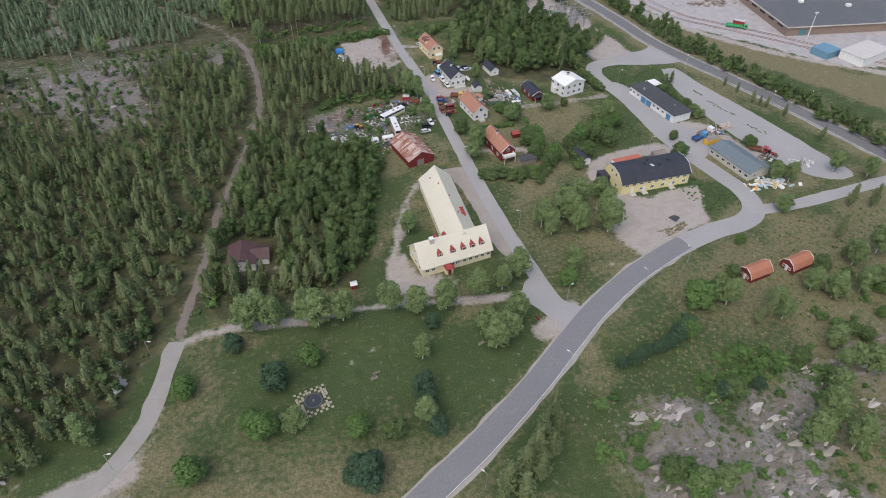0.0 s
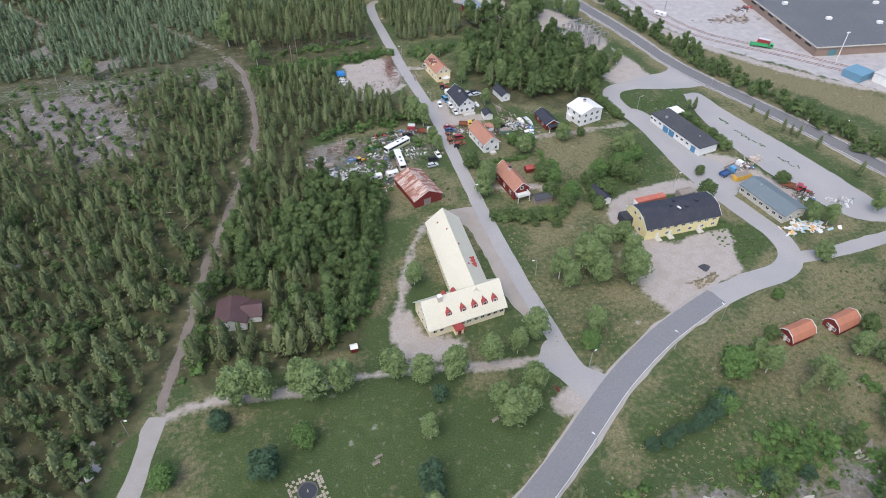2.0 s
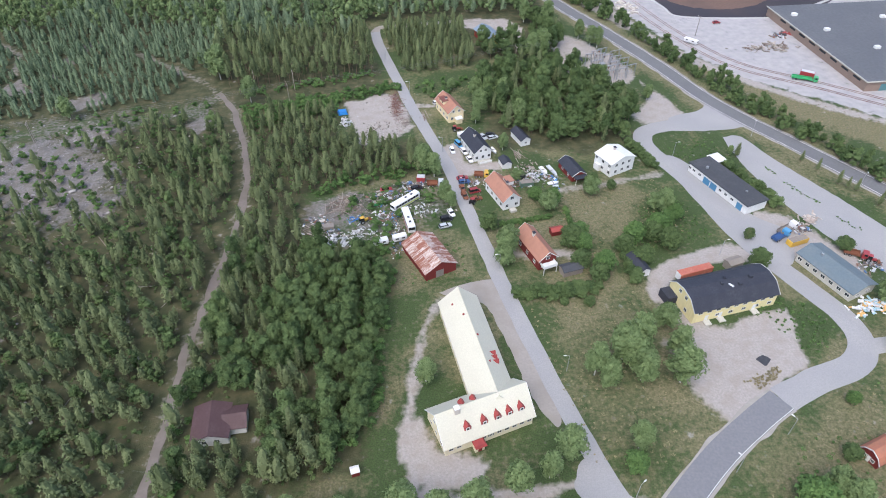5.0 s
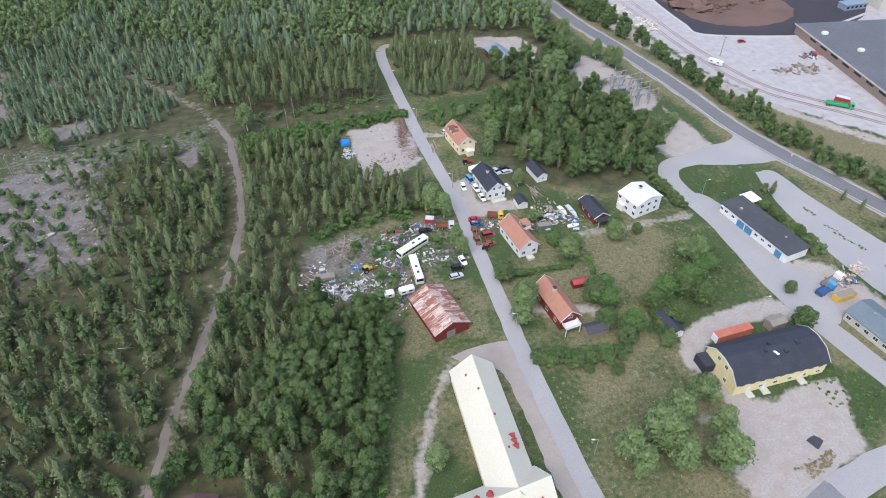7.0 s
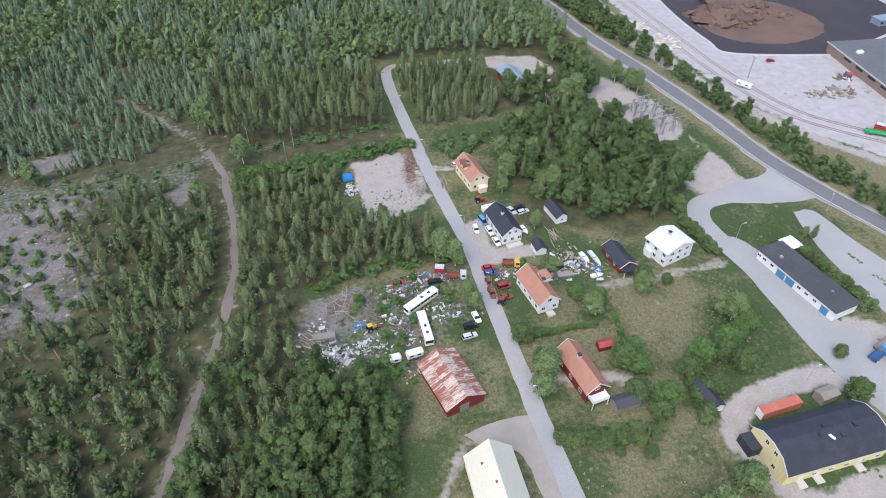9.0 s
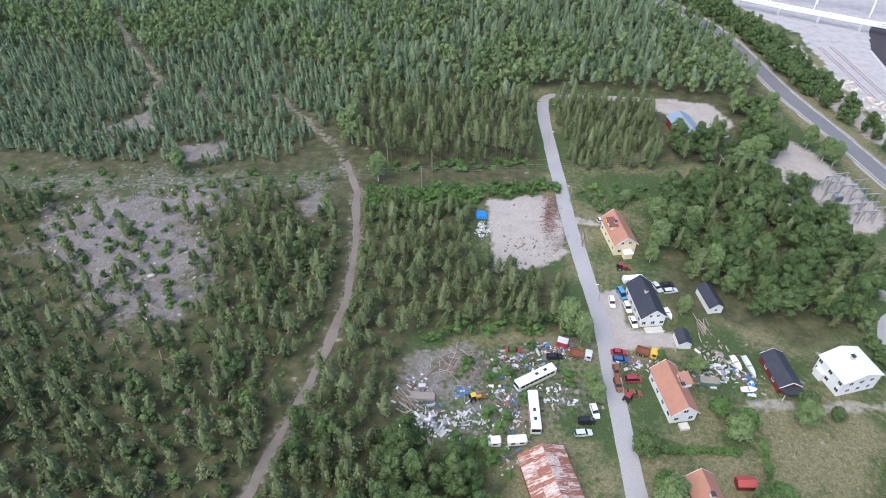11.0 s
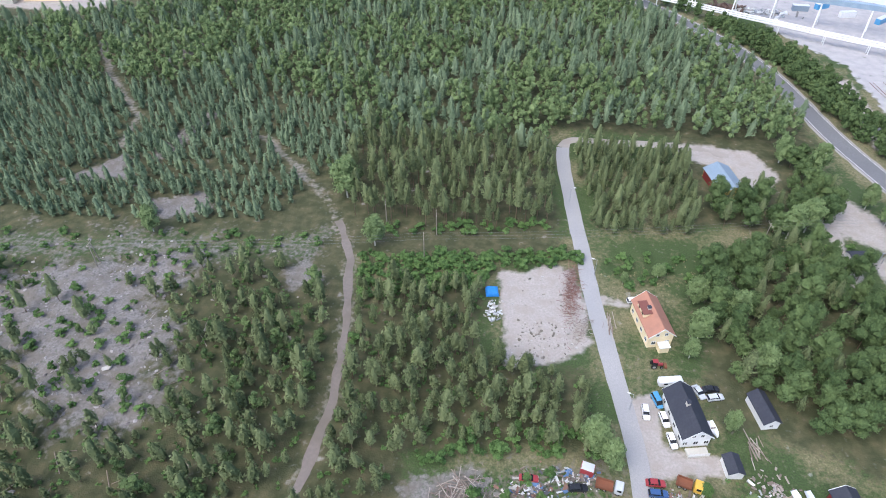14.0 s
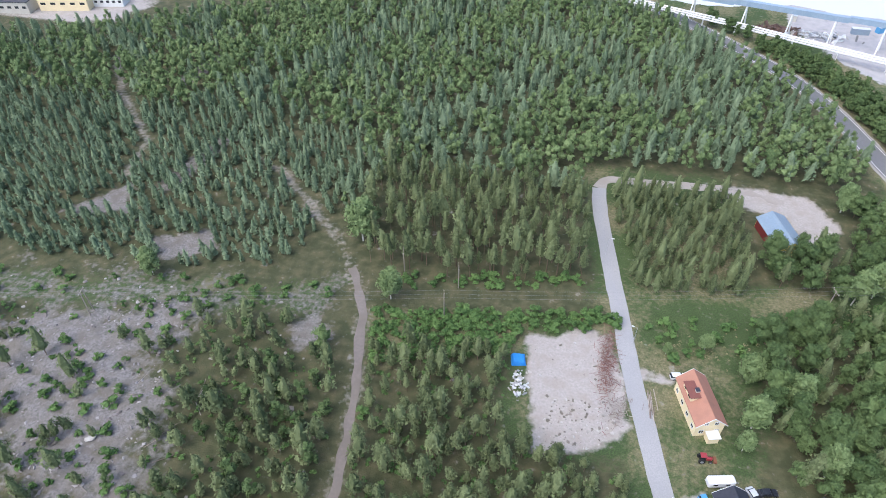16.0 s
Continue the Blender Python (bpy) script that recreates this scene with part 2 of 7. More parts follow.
TRACK = [(-70, 66), (-62, 76), (-58, 84), (-57.5, 95), (-56.7, 108.3), (-54.9, 123.2), (-53.6, 136), (-52.5, 148), (-50.7, 178), (-46.6, 205), (-43.2, 232), (-42.5, 250), (-44, 267), (-47.2, 284), (-50.5, 298), (-54, 310), (-61.5, 323.5), (-70, 336), (-86, 349)]
SOUTH_PATH = [(-54.9, 121), (-48.3, 124.0), (-40.8, 124.9), (-23.8, 125.4), (-4.7, 128.3), (5.1, 128.8), (21.3, 127.5), (34, 127.2), (46, 128)]
YARD_DRIVE = [(124.5, 190), (113.5, 199), (105, 197), (95, 194.5), (86, 190), (83, 183.5), (86, 176), (90, 168)]
NORTH_TRACK = [(6, 131), (5.6, 141), (7, 151), (10, 166), (13.5, 179), (19.5, 189.5), (30, 191)]
YARD = [(77.3, 165.8), (86.5, 167), (110, 172), (117.3, 173.1), (114.5, 161.3), (112.9, 154.6), (100, 146.5), (94.4, 142), (84.9, 135), (80, 147.9)]
PARKING = [(140.5, 263), (148, 262), (153, 245.5), (165, 215.5), (174, 188), (178, 172), (164, 172), (152, 190), (143, 217), (139.5, 243)]
FORECOURT = [(111.5, 238), (118, 222), (120, 205), (128, 190), (136, 205), (128, 216), (124, 236), (116, 252), (110, 250)]
TRUCK_YARD = [(121, 208), (131, 195), (146, 180), (152, 190), (140, 214), (130, 216)]
STREET_APRON = [(19, 191.5), (25, 187.5), (31.5, 185), (34.2, 175), (36.2, 163), (38.5, 150), (42, 143), (44, 150), (42, 180), (39.5, 193), (30, 194.5)]
L_SOUTH = [(3.5, 139), (5.3, 147), (9.8, 149), (13.5, 139), (21, 139.5), (23, 135), (20, 131), (11.2, 130), (6.5, 132)]
RUBBLE_LOT = [(-7.6, 309.2), (14.5, 314), (18.5, 300), (20.5, 285.5), (12.2, 277.5), (-0.2, 275), (-3.5, 290)]
HOUSE_DRIVE = [(28.5, 269.5), (36, 271), (37.5, 257), (50, 256.5), (49.6, 251.3), (31.1, 248.2)]
FOREST_LOT = [(50, 389.4), (78.5, 390), (86, 372), (80.4, 363), (72.4, 364), (68, 376), (55, 379)]
SAND_EAST = [(101, 368), (112, 356.4), (121.7, 325), (131, 292.7), (134, 279), (113.8, 275.5), (111, 284), (126, 300), (121, 330), (102, 342), (94, 350)]
SUBSTATION = [(103, 333), (119.5, 342), (126, 317), (118.5, 310), (106, 312)]
ROCKS = [(61, 87), (72, 85), (82, 81), (96, 86), (105, 89), (114, 93), (116, 85), (104, 73), (101, 62), (100, 50), (74, 46), (54, 56), (57, 70)]
ROCKS_EAST = [(118, 94), (128, 101), (140, 99), (138, 84), (124, 76), (117, 80)]
SCREE = [(-153, 281), (-134, 289), (-118, 297), (-104, 303), (-95, 298), (-101, 284), (-90, 267), (-86, 250), (-86, 240), (-104, 238), (-126, 254), (-145, 262)]
POWER_WEST = [(-190, 286), (-120, 292), (-66, 304), (-62, 318), (-120, 306), (-190, 299)]
GREY_A = [(-127, 322), (-111, 330), (-104, 322), (-120, 315)]
GREY_B = [(-166, 328), (-152, 347), (-139, 332)]
GREY_C = [(-72.5, 297), (-64.5, 303), (-58, 296), (-65, 289)]
JUNK = [(-20.5, 241), (-7.5, 242), (4.4, 247.4), (22, 249), (27, 242.5), (25.8, 227), (15.2, 219), (2.8, 213.4), (-15, 214.6), (-19.2, 227.8)]
WORKS = [(134, 470), (141, 400), (147.3, 380.3), (157, 340), (172, 312), (192, 290), (230, 255), (420, 220), (470, 640), (110, 640), (96, 540), (112, 500)]
RAIL_GRASS = [(150, 318), (163, 300), (180, 270), (205, 238), (240, 180), (300, 170), (300, 215), (228, 250), (195, 282), (172, 303), (158, 330), (152, 345)]
FAR_WEST_YARD = [(-320, 455), (-240, 470), (-232, 500), (-330, 500)]
WOODS_FLOOR = [(-400, 30), (-66, 100), (-57, 130), (-40, 130), (-8, 137), (2, 150), (6, 185), (8, 206), (-18, 216), (-20, 245), (0, 251), (22, 252), (18, 275), (-10, 276), (-10, 306), (12, 316), (2, 392), (50, 394), (52, 340), (90, 345), (106, 400), (86, 470), (20, 555), (-60, 640), (-420, 640)]
EAST_WOODS = [(47, 268), (53, 312), (72, 330), (98, 316), (108, 292), (104, 268), (84, 258), (62, 262)]
BUSH_BELT = [(-51, 296), (-50, 309), (-20, 314.5), (17, 322), (18, 315), (-8, 310), (-12, 301), (-30, 296), (-46, 290)]

# ---- ground ----
gx = np.unique(np.r_[np.linspace(-3000, -260, 24), np.arange(-260, 270, 1.75), np.linspace(270, 3000, 24)])
gy = np.unique(np.r_[np.linspace(-1500, 30, 16), np.arange(30, 480, 1.75), np.arange(480, 640, 4), np.linspace(640, 4500, 24)])
XX, YY = np.meshgrid(gx, gy)
wobble = 5 * (grid_noise(XX, YY, 7, 1) - 0.5) + 3 * (grid_noise(XX, YY, 2.6, 2) - 0.5)


def cover(poly, soft=1.5, wob=1.0):
    return np.clip((inside(poly, XX, YY) + wobble * wob) / soft + 0.5, 0, 1)


def near(line, half, soft=1.5, wob=0.4):
    return np.clip((half - from_line(line, XX, YY) + wobble * wob) / soft + 0.5, 0, 1)


def most(*m):
    return np.maximum.reduce(m)


bare = most(*[cover(p, 1.6, 0.55) for p in (YARD, L_SOUTH, RUBBLE_LOT, HOUSE_DRIVE, FOREST_LOT, SUBSTATION, TRUCK_YARD)], near(YARD_DRIVE, 3.2, 1.2, 0.15), 0.85 * near(SOUTH_PATH, 1.35, 1.0, 0.3),
            0.8 * near(NORTH_TRACK, 1.3, 1.4, 0.35), 0.3 * near(TRACK, 2.4, 1.2, 0.4), near([(55, 120), (46, 113)], 3, 2), cover(SAND_EAST, 3, 0.55) * 0.95, near([(96, 347), (97.5, 318), (96, 300)], 2.2, 1, 0.2), 0.6 * near([(66, 236), (84, 238), (106, 241)], 1.5, 1),
            near([(30, 301), (22, 303)], 1.6), cover(FAR_WEST_YARD, 6), near([(-60, 84), (-76, 78), (-58, 72)], 3.0, 2, 0.3), 0.45 * near([(-72.6, 337), (-84, 349), (-101, 365), (-113, 371.5)], 2, 2), 0.5 * near([(-215, 436), (-193, 406), (-161, 374), (-156, 352)], 2, 2), 0.9 * near([(63, 203), (40, 206)], 1.4, 1, 0.2), cover([(130, 455), (139, 400), (146, 365), (160, 330), (180, 300), (215, 266), (300, 215), (300, 206), (200, 272), (164, 312), (146, 345), (126, 400), (118, 455)], 3, 0.6))
works = cover(WORKS, 3, 0.3) * (1 - cover(RAIL_GRASS, 3, 0.6))
rock = most(cover(SCREE, 10, 2.2) * 0.9, cover(ROCKS, 10, 2.8) * 0.74, cover(ROCKS_EAST, 10, 2.8) * 0.55, 0.42 * cover(POWER_WEST, 6, 3.2), *[cover(p, 2.5, 0.8) for p in (GREY_A, GREY_B, GREY_C)], 0.42 * cover(JUNK, 8, 2.0), 0.8 * cover([(-20, 241), (-2, 244), (0, 226), (-18, 224)], 6, 2), 0.8 * near([(-172, 420), (-165, 445)], 4, 3), 0.7 * near([(-138, 350), (-132, 380)], 4, 3))
dry = most(np.clip(0.15 + 2.2 * (grid_noise(XX, YY, 14, 5) * 0.6 + grid_noise(XX, YY, 5, 6) * 0.4 - 0.42), 0, 0.8), cover([(46, 130), (48, 176), (72, 178), (80, 150), (64, 126)], 14, 4) * 0.5, cover([(60, 210), (66, 238), (100, 240), (96, 214)], 14, 3) * 0.8, cover([(104, 140), (138, 152), (200, 160), (220, 100), (130, 70), (70, 108)], 16, 3) * 0.7,
           cover([(-54, 66), (-52, 104), (-36, 112), (-20, 90), (20, 84), (0, 60)], 16, 3) * 0.8, cover(RAIL_GRASS, 5) * 0.95, 0.8 * near(COUNTY, 10, 5, 1), cover([(20, 196), (32, 194), (26, 216), (16, 218), (4, 210)], 8, 2) * 0.8, 0.9 * near([(-46, 312), (-10, 319), (14, 326)], 1.8, 2, 0.6), near(MAIN, 5.2, 2, 0.5) * 0.5)
dry = dry * (1 - 0.7 * cover([(-45, 92), (-40, 118), (0, 122), (10, 108), (-6, 92)], 10, 2)) * (1 - 0.85 * cover([(106, 176), (117, 178), (127, 172), (127, 164), (118, 155), (114, 158)], 3, .5)) * (1 - 0.65 * cover([(60, 92), (58, 108), (74, 122), (90, 112), (112, 106), (110, 92)], 9, 2)) * (1 - 0.5 * cover([(-45, 76), (-40, 118), (30, 120), (40, 112), (8, 80)], 10, 3)) * (1 - 0.8 * cover([(84, 200), (92, 224), (106, 232), (114, 206)], 6, 1))
floor_dark = most(cover(WOODS_FLOOR, 6, 1.0), cover(EAST_WOODS, 6, 1.0)) * (1 - 0.7 * cover(BUSH_BELT, 4)) * (1 - 0.6 * cover(POWER_WEST, 5)) * (1 - 0.9 * cover([(0, 136), (10, 190), (0, 192), (-8, 160)], 5))
dry = np.where((YY < 28) | (abs(XX) > 275), 0.35, dry)
away = np.minimum.reduce([from_line(l, XX, YY) for l in (MAIN, LOOP, STREET, COUNTY, BRANCH, TRACK)])
rise = np.clip((away - 6) / 12, 0, 1) * np.clip(np.maximum(cover(ROCKS, 14, 1), cover(SCREE, 20, 1)), 0, 1)
ZZ = rise * (1.6 * grid_noise(XX, YY, 6, 8) + 0.9 * grid_noise(XX, YY, 2.2, 9)) * 0.9 + 0.12 * np.clip((away - 6) / 6, 0, 1) * grid_noise(XX, YY, 3, 11) * np.clip(dry + floor_dark, 0, 1)
for p in (PARKING, FORECOURT, STREET_APRON, TRUCK_YARD, YARD, RUBBLE_LOT, WORKS, [(40, 126), (62, 118), (52, 108)], [(120, 268), (156, 270), (150, 294), (124, 282)], [(10, 560), (150, 550), (260, 540), (400, 640), (300, 760), (-20, 760)]):
    ZZ[inside(p, XX, YY) > -3] = 0.0


def ground_z(x, y):
    """The ground's height at places."""
    i = np.clip(np.searchsorted(gx, x), 1, len(gx) - 1)
    j = np.clip(np.searchsorted(gy, y), 1, len(gy) - 1)
    return np.minimum(np.minimum(ZZ[j, i], ZZ[j - 1, i]), np.minimum(ZZ[j, i - 1], ZZ[j - 1, i - 1]))


nr, nc = XX.shape
idx = np.arange(nr * nc).reshape(nr, nc)
me = bpy.data.meshes.new("ground")
me.from_pydata(np.stack([XX, YY, ZZ], -1).reshape(-1, 3).tolist(), [], np.stack([idx[:-1, :-1], idx[:-1, 1:], idx[1:, 1:], idx[1:, :-1]], -1).reshape(-1, 4).tolist())
for key, a in (("cover_a", (bare, dry, floor_dark, np.ones_like(bare))), ("cover_b", (rock, works, rise, np.ones_like(bare)))):
    at = me.color_attributes.new(key, "FLOAT_COLOR", "POINT")
    at.data.foreach_set("color", np.stack(a, -1).reshape(-1).astype(np.float32))
me.shade_smooth()
GROUND = mat("ground_cover", (0.06, 0.09, 0.03), 0.95)
m = GROUND
ca, cb = nd(m, "ShaderNodeAttribute"), nd(m, "ShaderNodeAttribute")
ca.attribute_name, cb.attribute_name = "cover_a", "cover_b"
sa, sb = nd(m, "ShaderNodeSeparateColor"), nd(m, "ShaderNodeSeparateColor")
lk(m, ca.outputs["Color"], sa.inputs[0]), lk(m, cb.outputs["Color"], sb.inputs[0])
fine, mid, coarse = speck(m, 1.6, 6), speck(m, 0.28, 6), speck(m, 0.05, 4)


def edge(m, src, n, w=0.3, amp=1.9):
    """A mask broken up by noise along its edge."""
    add = nd(m, "ShaderNodeMath")
    add.operation = "MULTIPLY_ADD"
    lk(m, n, add.inputs[0])
    add.inputs[1].default_value = amp
    sub = nd(m, "ShaderNodeMath")
    sub.operation = "ADD"
    lk(m, src, add.inputs[2])
    lk(m, add.outputs[0], sub.inputs[0])
    sub.inputs[1].default_value = -0.5 * amp
    return ramp(m, sub.outputs[0], 0.5 - w, 0.5 + w)


rough_n = speck(m, 0.7, 8)
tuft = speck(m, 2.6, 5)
grass = mixed(m, ramp(m, mid, 0.3, 0.7), (0.054, 0.085, 0.027), (0.088, 0.124, 0.042))
grass = mixed(m, ramp(m, coarse, 0.35, 0.65), grass, (0.056, 0.090, 0.029))
straw = mixed(m, ramp(m, fine, 0.3, 0.7), (0.232, 0.196, 0.116), (0.112, 0.115, 0.054))
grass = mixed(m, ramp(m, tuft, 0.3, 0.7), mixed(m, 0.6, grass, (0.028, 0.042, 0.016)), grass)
c = mixed(m, edge(m, sa.outputs[1], rough_n, 0.34, 1.7), grass, straw)
litter = mixed(m, ramp(m, mid, 0.4, 0.7), (0.046, 0.053, 0.024), (0.100, 0.091, 0.048))
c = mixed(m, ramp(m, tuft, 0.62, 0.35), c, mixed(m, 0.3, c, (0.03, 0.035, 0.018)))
c = mixed(m, edge(m, sa.outputs[2], rough_n, 0.3), c, litter)
stone = mixed(m, ramp(m, fine, 0.35, 0.65), (0.135, 0.124, 0.117), (0.225, 0.210, 0.196))
stone = mixed(m, ramp(m, mid, 0.4, 0.65), stone, (0.14, 0.125, 0.105))
c = mixed(m, edge(m, sb.outputs[0], rough_n, 0.28), c, stone)
grit = mixed(m, ramp(m, fine, 0.3, 0.7), (0.365, 0.333, 0.307), (0.285, 0.258, 0.232))
grit = mixed(m, ramp(m, mid, 0.45, 0.75), grit, (0.28, 0.245, 0.21))
c = mixed(m, edge(m, sa.outputs[0], rough_n, 0.3, 1.0), c, grit)
pave = mixed(m, ramp(m, mid, 0.35, 0.7), (0.31, 0.30, 0.30), (0.38, 0.36, 0.35))
c = mixed(m, edge(m, sb.outputs[1], mid, 0.2), c, pave)
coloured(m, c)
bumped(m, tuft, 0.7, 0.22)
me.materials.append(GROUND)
tagged(new("ground", me), "flat village ground of grass, dry straw, gravel and forest litter", "ground", kind="structure")


# ---- roads ----
def road(name, line, width, material, z, label, kind="structure", rough=0.0, seed=1):
    p = smooth_line(line, 1.5)
    d = np.gradient(p, axis=0)
    d /= np.linalg.norm(d, axis=1)[:, None]
    n = np.stack([-d[:, 1], d[:, 0]], 1)
    s = np.arange(len(p)) * 1.5
    wl = width / 2 + rough * (grid_noise(s, 0 * s, 4, seed) - 0.5)
    wr = width / 2 + rough * (grid_noise(s, 0 * s + 9, 4, seed) - 0.5)
    bm = bmesh.new()
    rows = []
    for a, b, u, v in zip(p, n, wl, wr):
        rows.append([bm.verts.new((*(a + b * (u + 0.06)), 0.0)), bm.verts.new((*(a + b * u), z)), bm.verts.new((*a, z + 0.02)), bm.verts.new((*(a - b * v), z)), bm.verts.new((*(a - b * (v + 0.06)), 0.0))])
    for r, q in zip(rows[:-1], rows[1:]):
        for i in range(4):
            bm.faces.new((r[i], r[i + 1], q[i + 1], q[i]))
    bmesh.ops.recalc_face_normals(bm, faces=bm.faces)
    return tagged(part(name, bm, material), label, "road", kind=kind)


def paint_line(name, line, off, width, dash=0.0, gap=0.0, z=0.16):
    p = smooth_line(line, 1.0)
    d = np.gradient(p, axis=0)
    d /= np.linalg.norm(d, axis=1)[:, None]
    q = p + off * np.stack([-d[:, 1], d[:, 0]], 1)
    n = np.stack([-d[:, 1], d[:, 0]], 1) * width / 2
    bm = bmesh.new()
    for i in range(len(q) - 1):
        if dash and (i % (dash + gap)) >= dash:
            continue
        bm.faces.new([bm.verts.new((*(v), z)) for v in (q[i] + n[i], q[i] - n[i], q[i + 1] - n[i + 1], q[i + 1] + n[i + 1])])
    bmesh.ops.recalc_face_normals(bm, faces=bm.faces)
    return tagged(part(name, bm, ROAD_PAINT), "worn white road marking on asphalt", "road marking", kind="structure")


road("road_shoulder", MAIN, 8.2, SHOULDER, 0.05, "pale gravel shoulder along the asphalt road", rough=0.9, seed=3)
road("road", MAIN, 6.8, ASPHALT, 0.10, "dark grey asphalt road with a slight camber")
road("road_light", LOOP, 7.4, ASPHALT_OLD, 0.08, "worn pale grey asphalt road with patched edges", rough=0.35, seed=4)
road("side_road", BRANCH, 5.0, ASPHALT_OLD, 0.06, "worn pale grey asphalt side road", rough=0.5, seed=5)
road("county_shoulder", COUNTY, 10.0, SHOULDER, 0.05, "gravel shoulder of the through road", rough=0.9, seed=6)
road("county_road", COUNTY, 8.4, worn("grey_asphalt", (0.15, 0.15, 0.155), (0.2, 0.2, 0.2), 0.9, big=0.1, fine=1.5), 0.10, "straight grey asphalt through road")
road("street", STREET, 4.7, ASPHALT_OLD, 0.07, "narrow worn grey village street", rough=0.3, seed=7)
road("street_end", STREET_END, 4.0, GRAVEL, 0.06, "gravel end of the village street", rough=0.8, seed=8)
road("forest_track", TRACK[5:-2], 2.2, EARTH, 0.05, "rutted brown earth track through the wood", rough=1.3, seed=9)
road("access_road", [(-82, 77), (-74, 79), (-66.5, 82), (-61.5, 88), (-58.6, 96), (-56.8, 105), (-56.2, 114), (-55.2, 122)], 4.6, worn("pale_chip_road", (0.30, 0.285, 0.265), (0.22, 0.205, 0.17), 0.93, big=0.2, fine=2.5, amount=0.7), 0.06, "pale worn access road beside the lawn", rough=0.9, seed=10)
paint_line("edge_line", COUNTY, 3.6, 0.22, z=0.125)
paint_line("edge_line_south", COUNTY, -3.6, 0.22, z=0.125)
paint_line("kerb_line", MAIN, -3.2, 0.13, z=0.115)


def patch(name, poly, material, z, label, wob=0.5, category="paving"):
    """A flat patch of paving with an uneven outline."""
    line = smooth_line(poly + poly[:1], 1.2)[:-1]
    q = line + wob * np.stack([grid_noise(line[:, 0], line[:, 1], 2.5, 21) - 0.5, grid_noise(line[:, 0], line[:, 1], 2.5, 22) - 0.5], 1)
    bm = bmesh.new()
    f = bm.faces.new([bm.verts.new((a, b, z)) for a, b in q])
    bmesh.ops.triangulate(bm, faces=[f])
    bmesh.ops.recalc_face_normals(bm, faces=bm.faces)
    for f in bm.faces:
        if f.normal.z < 0:
            f.normal_flip()
    ob = part(name, bm, material)
    return tagged(ob, label, category, kind="structure")


patch("parking_area", PARKING, ASPHALT_OLD, 0.06, "worn pale asphalt parking area with grassy cracks")
patch("forecourt", FORECOURT, ASPHALT_OLD, 0.05, "worn asphalt forecourt beside the long building")
patch("street_apron", STREET_APRON, GRAVEL, 0.05, "worn gravel apron beside the village street", 0.9)
patch("junction_patch", [(51, 113), (46, 121), (42, 127), (46, 134), (49, 128), (56, 122), (60, 119)], ASPHALT_OLD, 0.06, "worn asphalt of the road junction", 0.6)
patch("junction_north", [(122, 270), (140, 268), (156, 272), (150, 292), (140, 284), (126, 280)], ASPHALT_OLD, 0.055, "worn asphalt of the upper junction", 0.6)
patch("chip_pad", [(163, 455), (164, 425), (168, 395), (174, 380), (222, 373), (232, 377), (270, 396), (282, 440), (240, 480), (180, 490)], worn("black_pad", (0.045, 0.042, 0.05), (0.09, 0.06, 0.05), 0.9, big=0.05), 0.05, "black asphalt storage pad with brown wood chips", 1.5)
PAD_EDGE = [(163, 455), (164, 425), (168, 395), (174, 380), (222, 373), (232, 377), (270, 396)]
road("pad_kerb", PAD_EDGE, 1.6, worn("pale_concrete", (0.42, 0.41, 0.40), (0.33, 0.32, 0.31), 0.9, big=0.4), 0.22, "pale concrete kerb round the storage pad")
patch("chip_stain", [(172, 430), (176, 400), (196, 388), (222, 392), (236, 410), (226, 436), (200, 448)], worn("chip_dust", (0.15, 0.098, 0.076), (0.07, 0.055, 0.052), 0.95, big=0.06, fine=0.8, amount=0.8), 0.09, "brown wood-chip dust spread on the pad", 1.6, "stain")


# ---- trees ----
def trunk_tris(h, r, n=4, lean=(0, 0)):
    a = np.arange(n) * 2 * np.pi / n
    lo = np.stack([r * np.cos(a), r * np.sin(a), 0 * a - 0.3], 1)
    hi = np.array([lean[0], lean[1], h])
    return np.stack([lo, np.roll(lo, -1, 0), np.tile(hi, (n, 1))], 1)


GOLD = (1 + 5 ** 0.5) / 2
ICO_V = np.array([(-1, GOLD, 0), (1, GOLD, 0), (-1, -GOLD, 0), (1, -GOLD, 0), (0, -1, GOLD), (0, 1, GOLD), (0, -1, -GOLD), (0, 1, -GOLD), (GOLD, 0, -1), (GOLD, 0, 1), (-GOLD, 0, -1), (-GOLD, 0, 1)]) / (1 + GOLD ** 2) ** 0.5
ICO_F = [(0, 11, 5), (0, 5, 1), (0, 1, 7), (0, 7, 10), (0, 10, 11), (1, 5, 9), (5, 11, 4), (11, 10, 2), (10, 7, 6), (7, 1, 8), (3, 9, 4), (3, 4, 2), (3, 2, 6), (3, 6, 8), (3, 8, 9), (4, 9, 5), (2, 4, 11), (6, 2, 10), (8, 6, 7), (9, 8, 1)]


def blobs(rng, c, r, k=0.8):
    """Uneven dense lumps with centres c and half sizes r."""
    return np.concatenate([(ICO_V * (1 + 0.18 * rng.normal(size=(12, 1))) * rr * k + cc)[np.array(ICO_F)] for cc, rr in zip(c, r)])


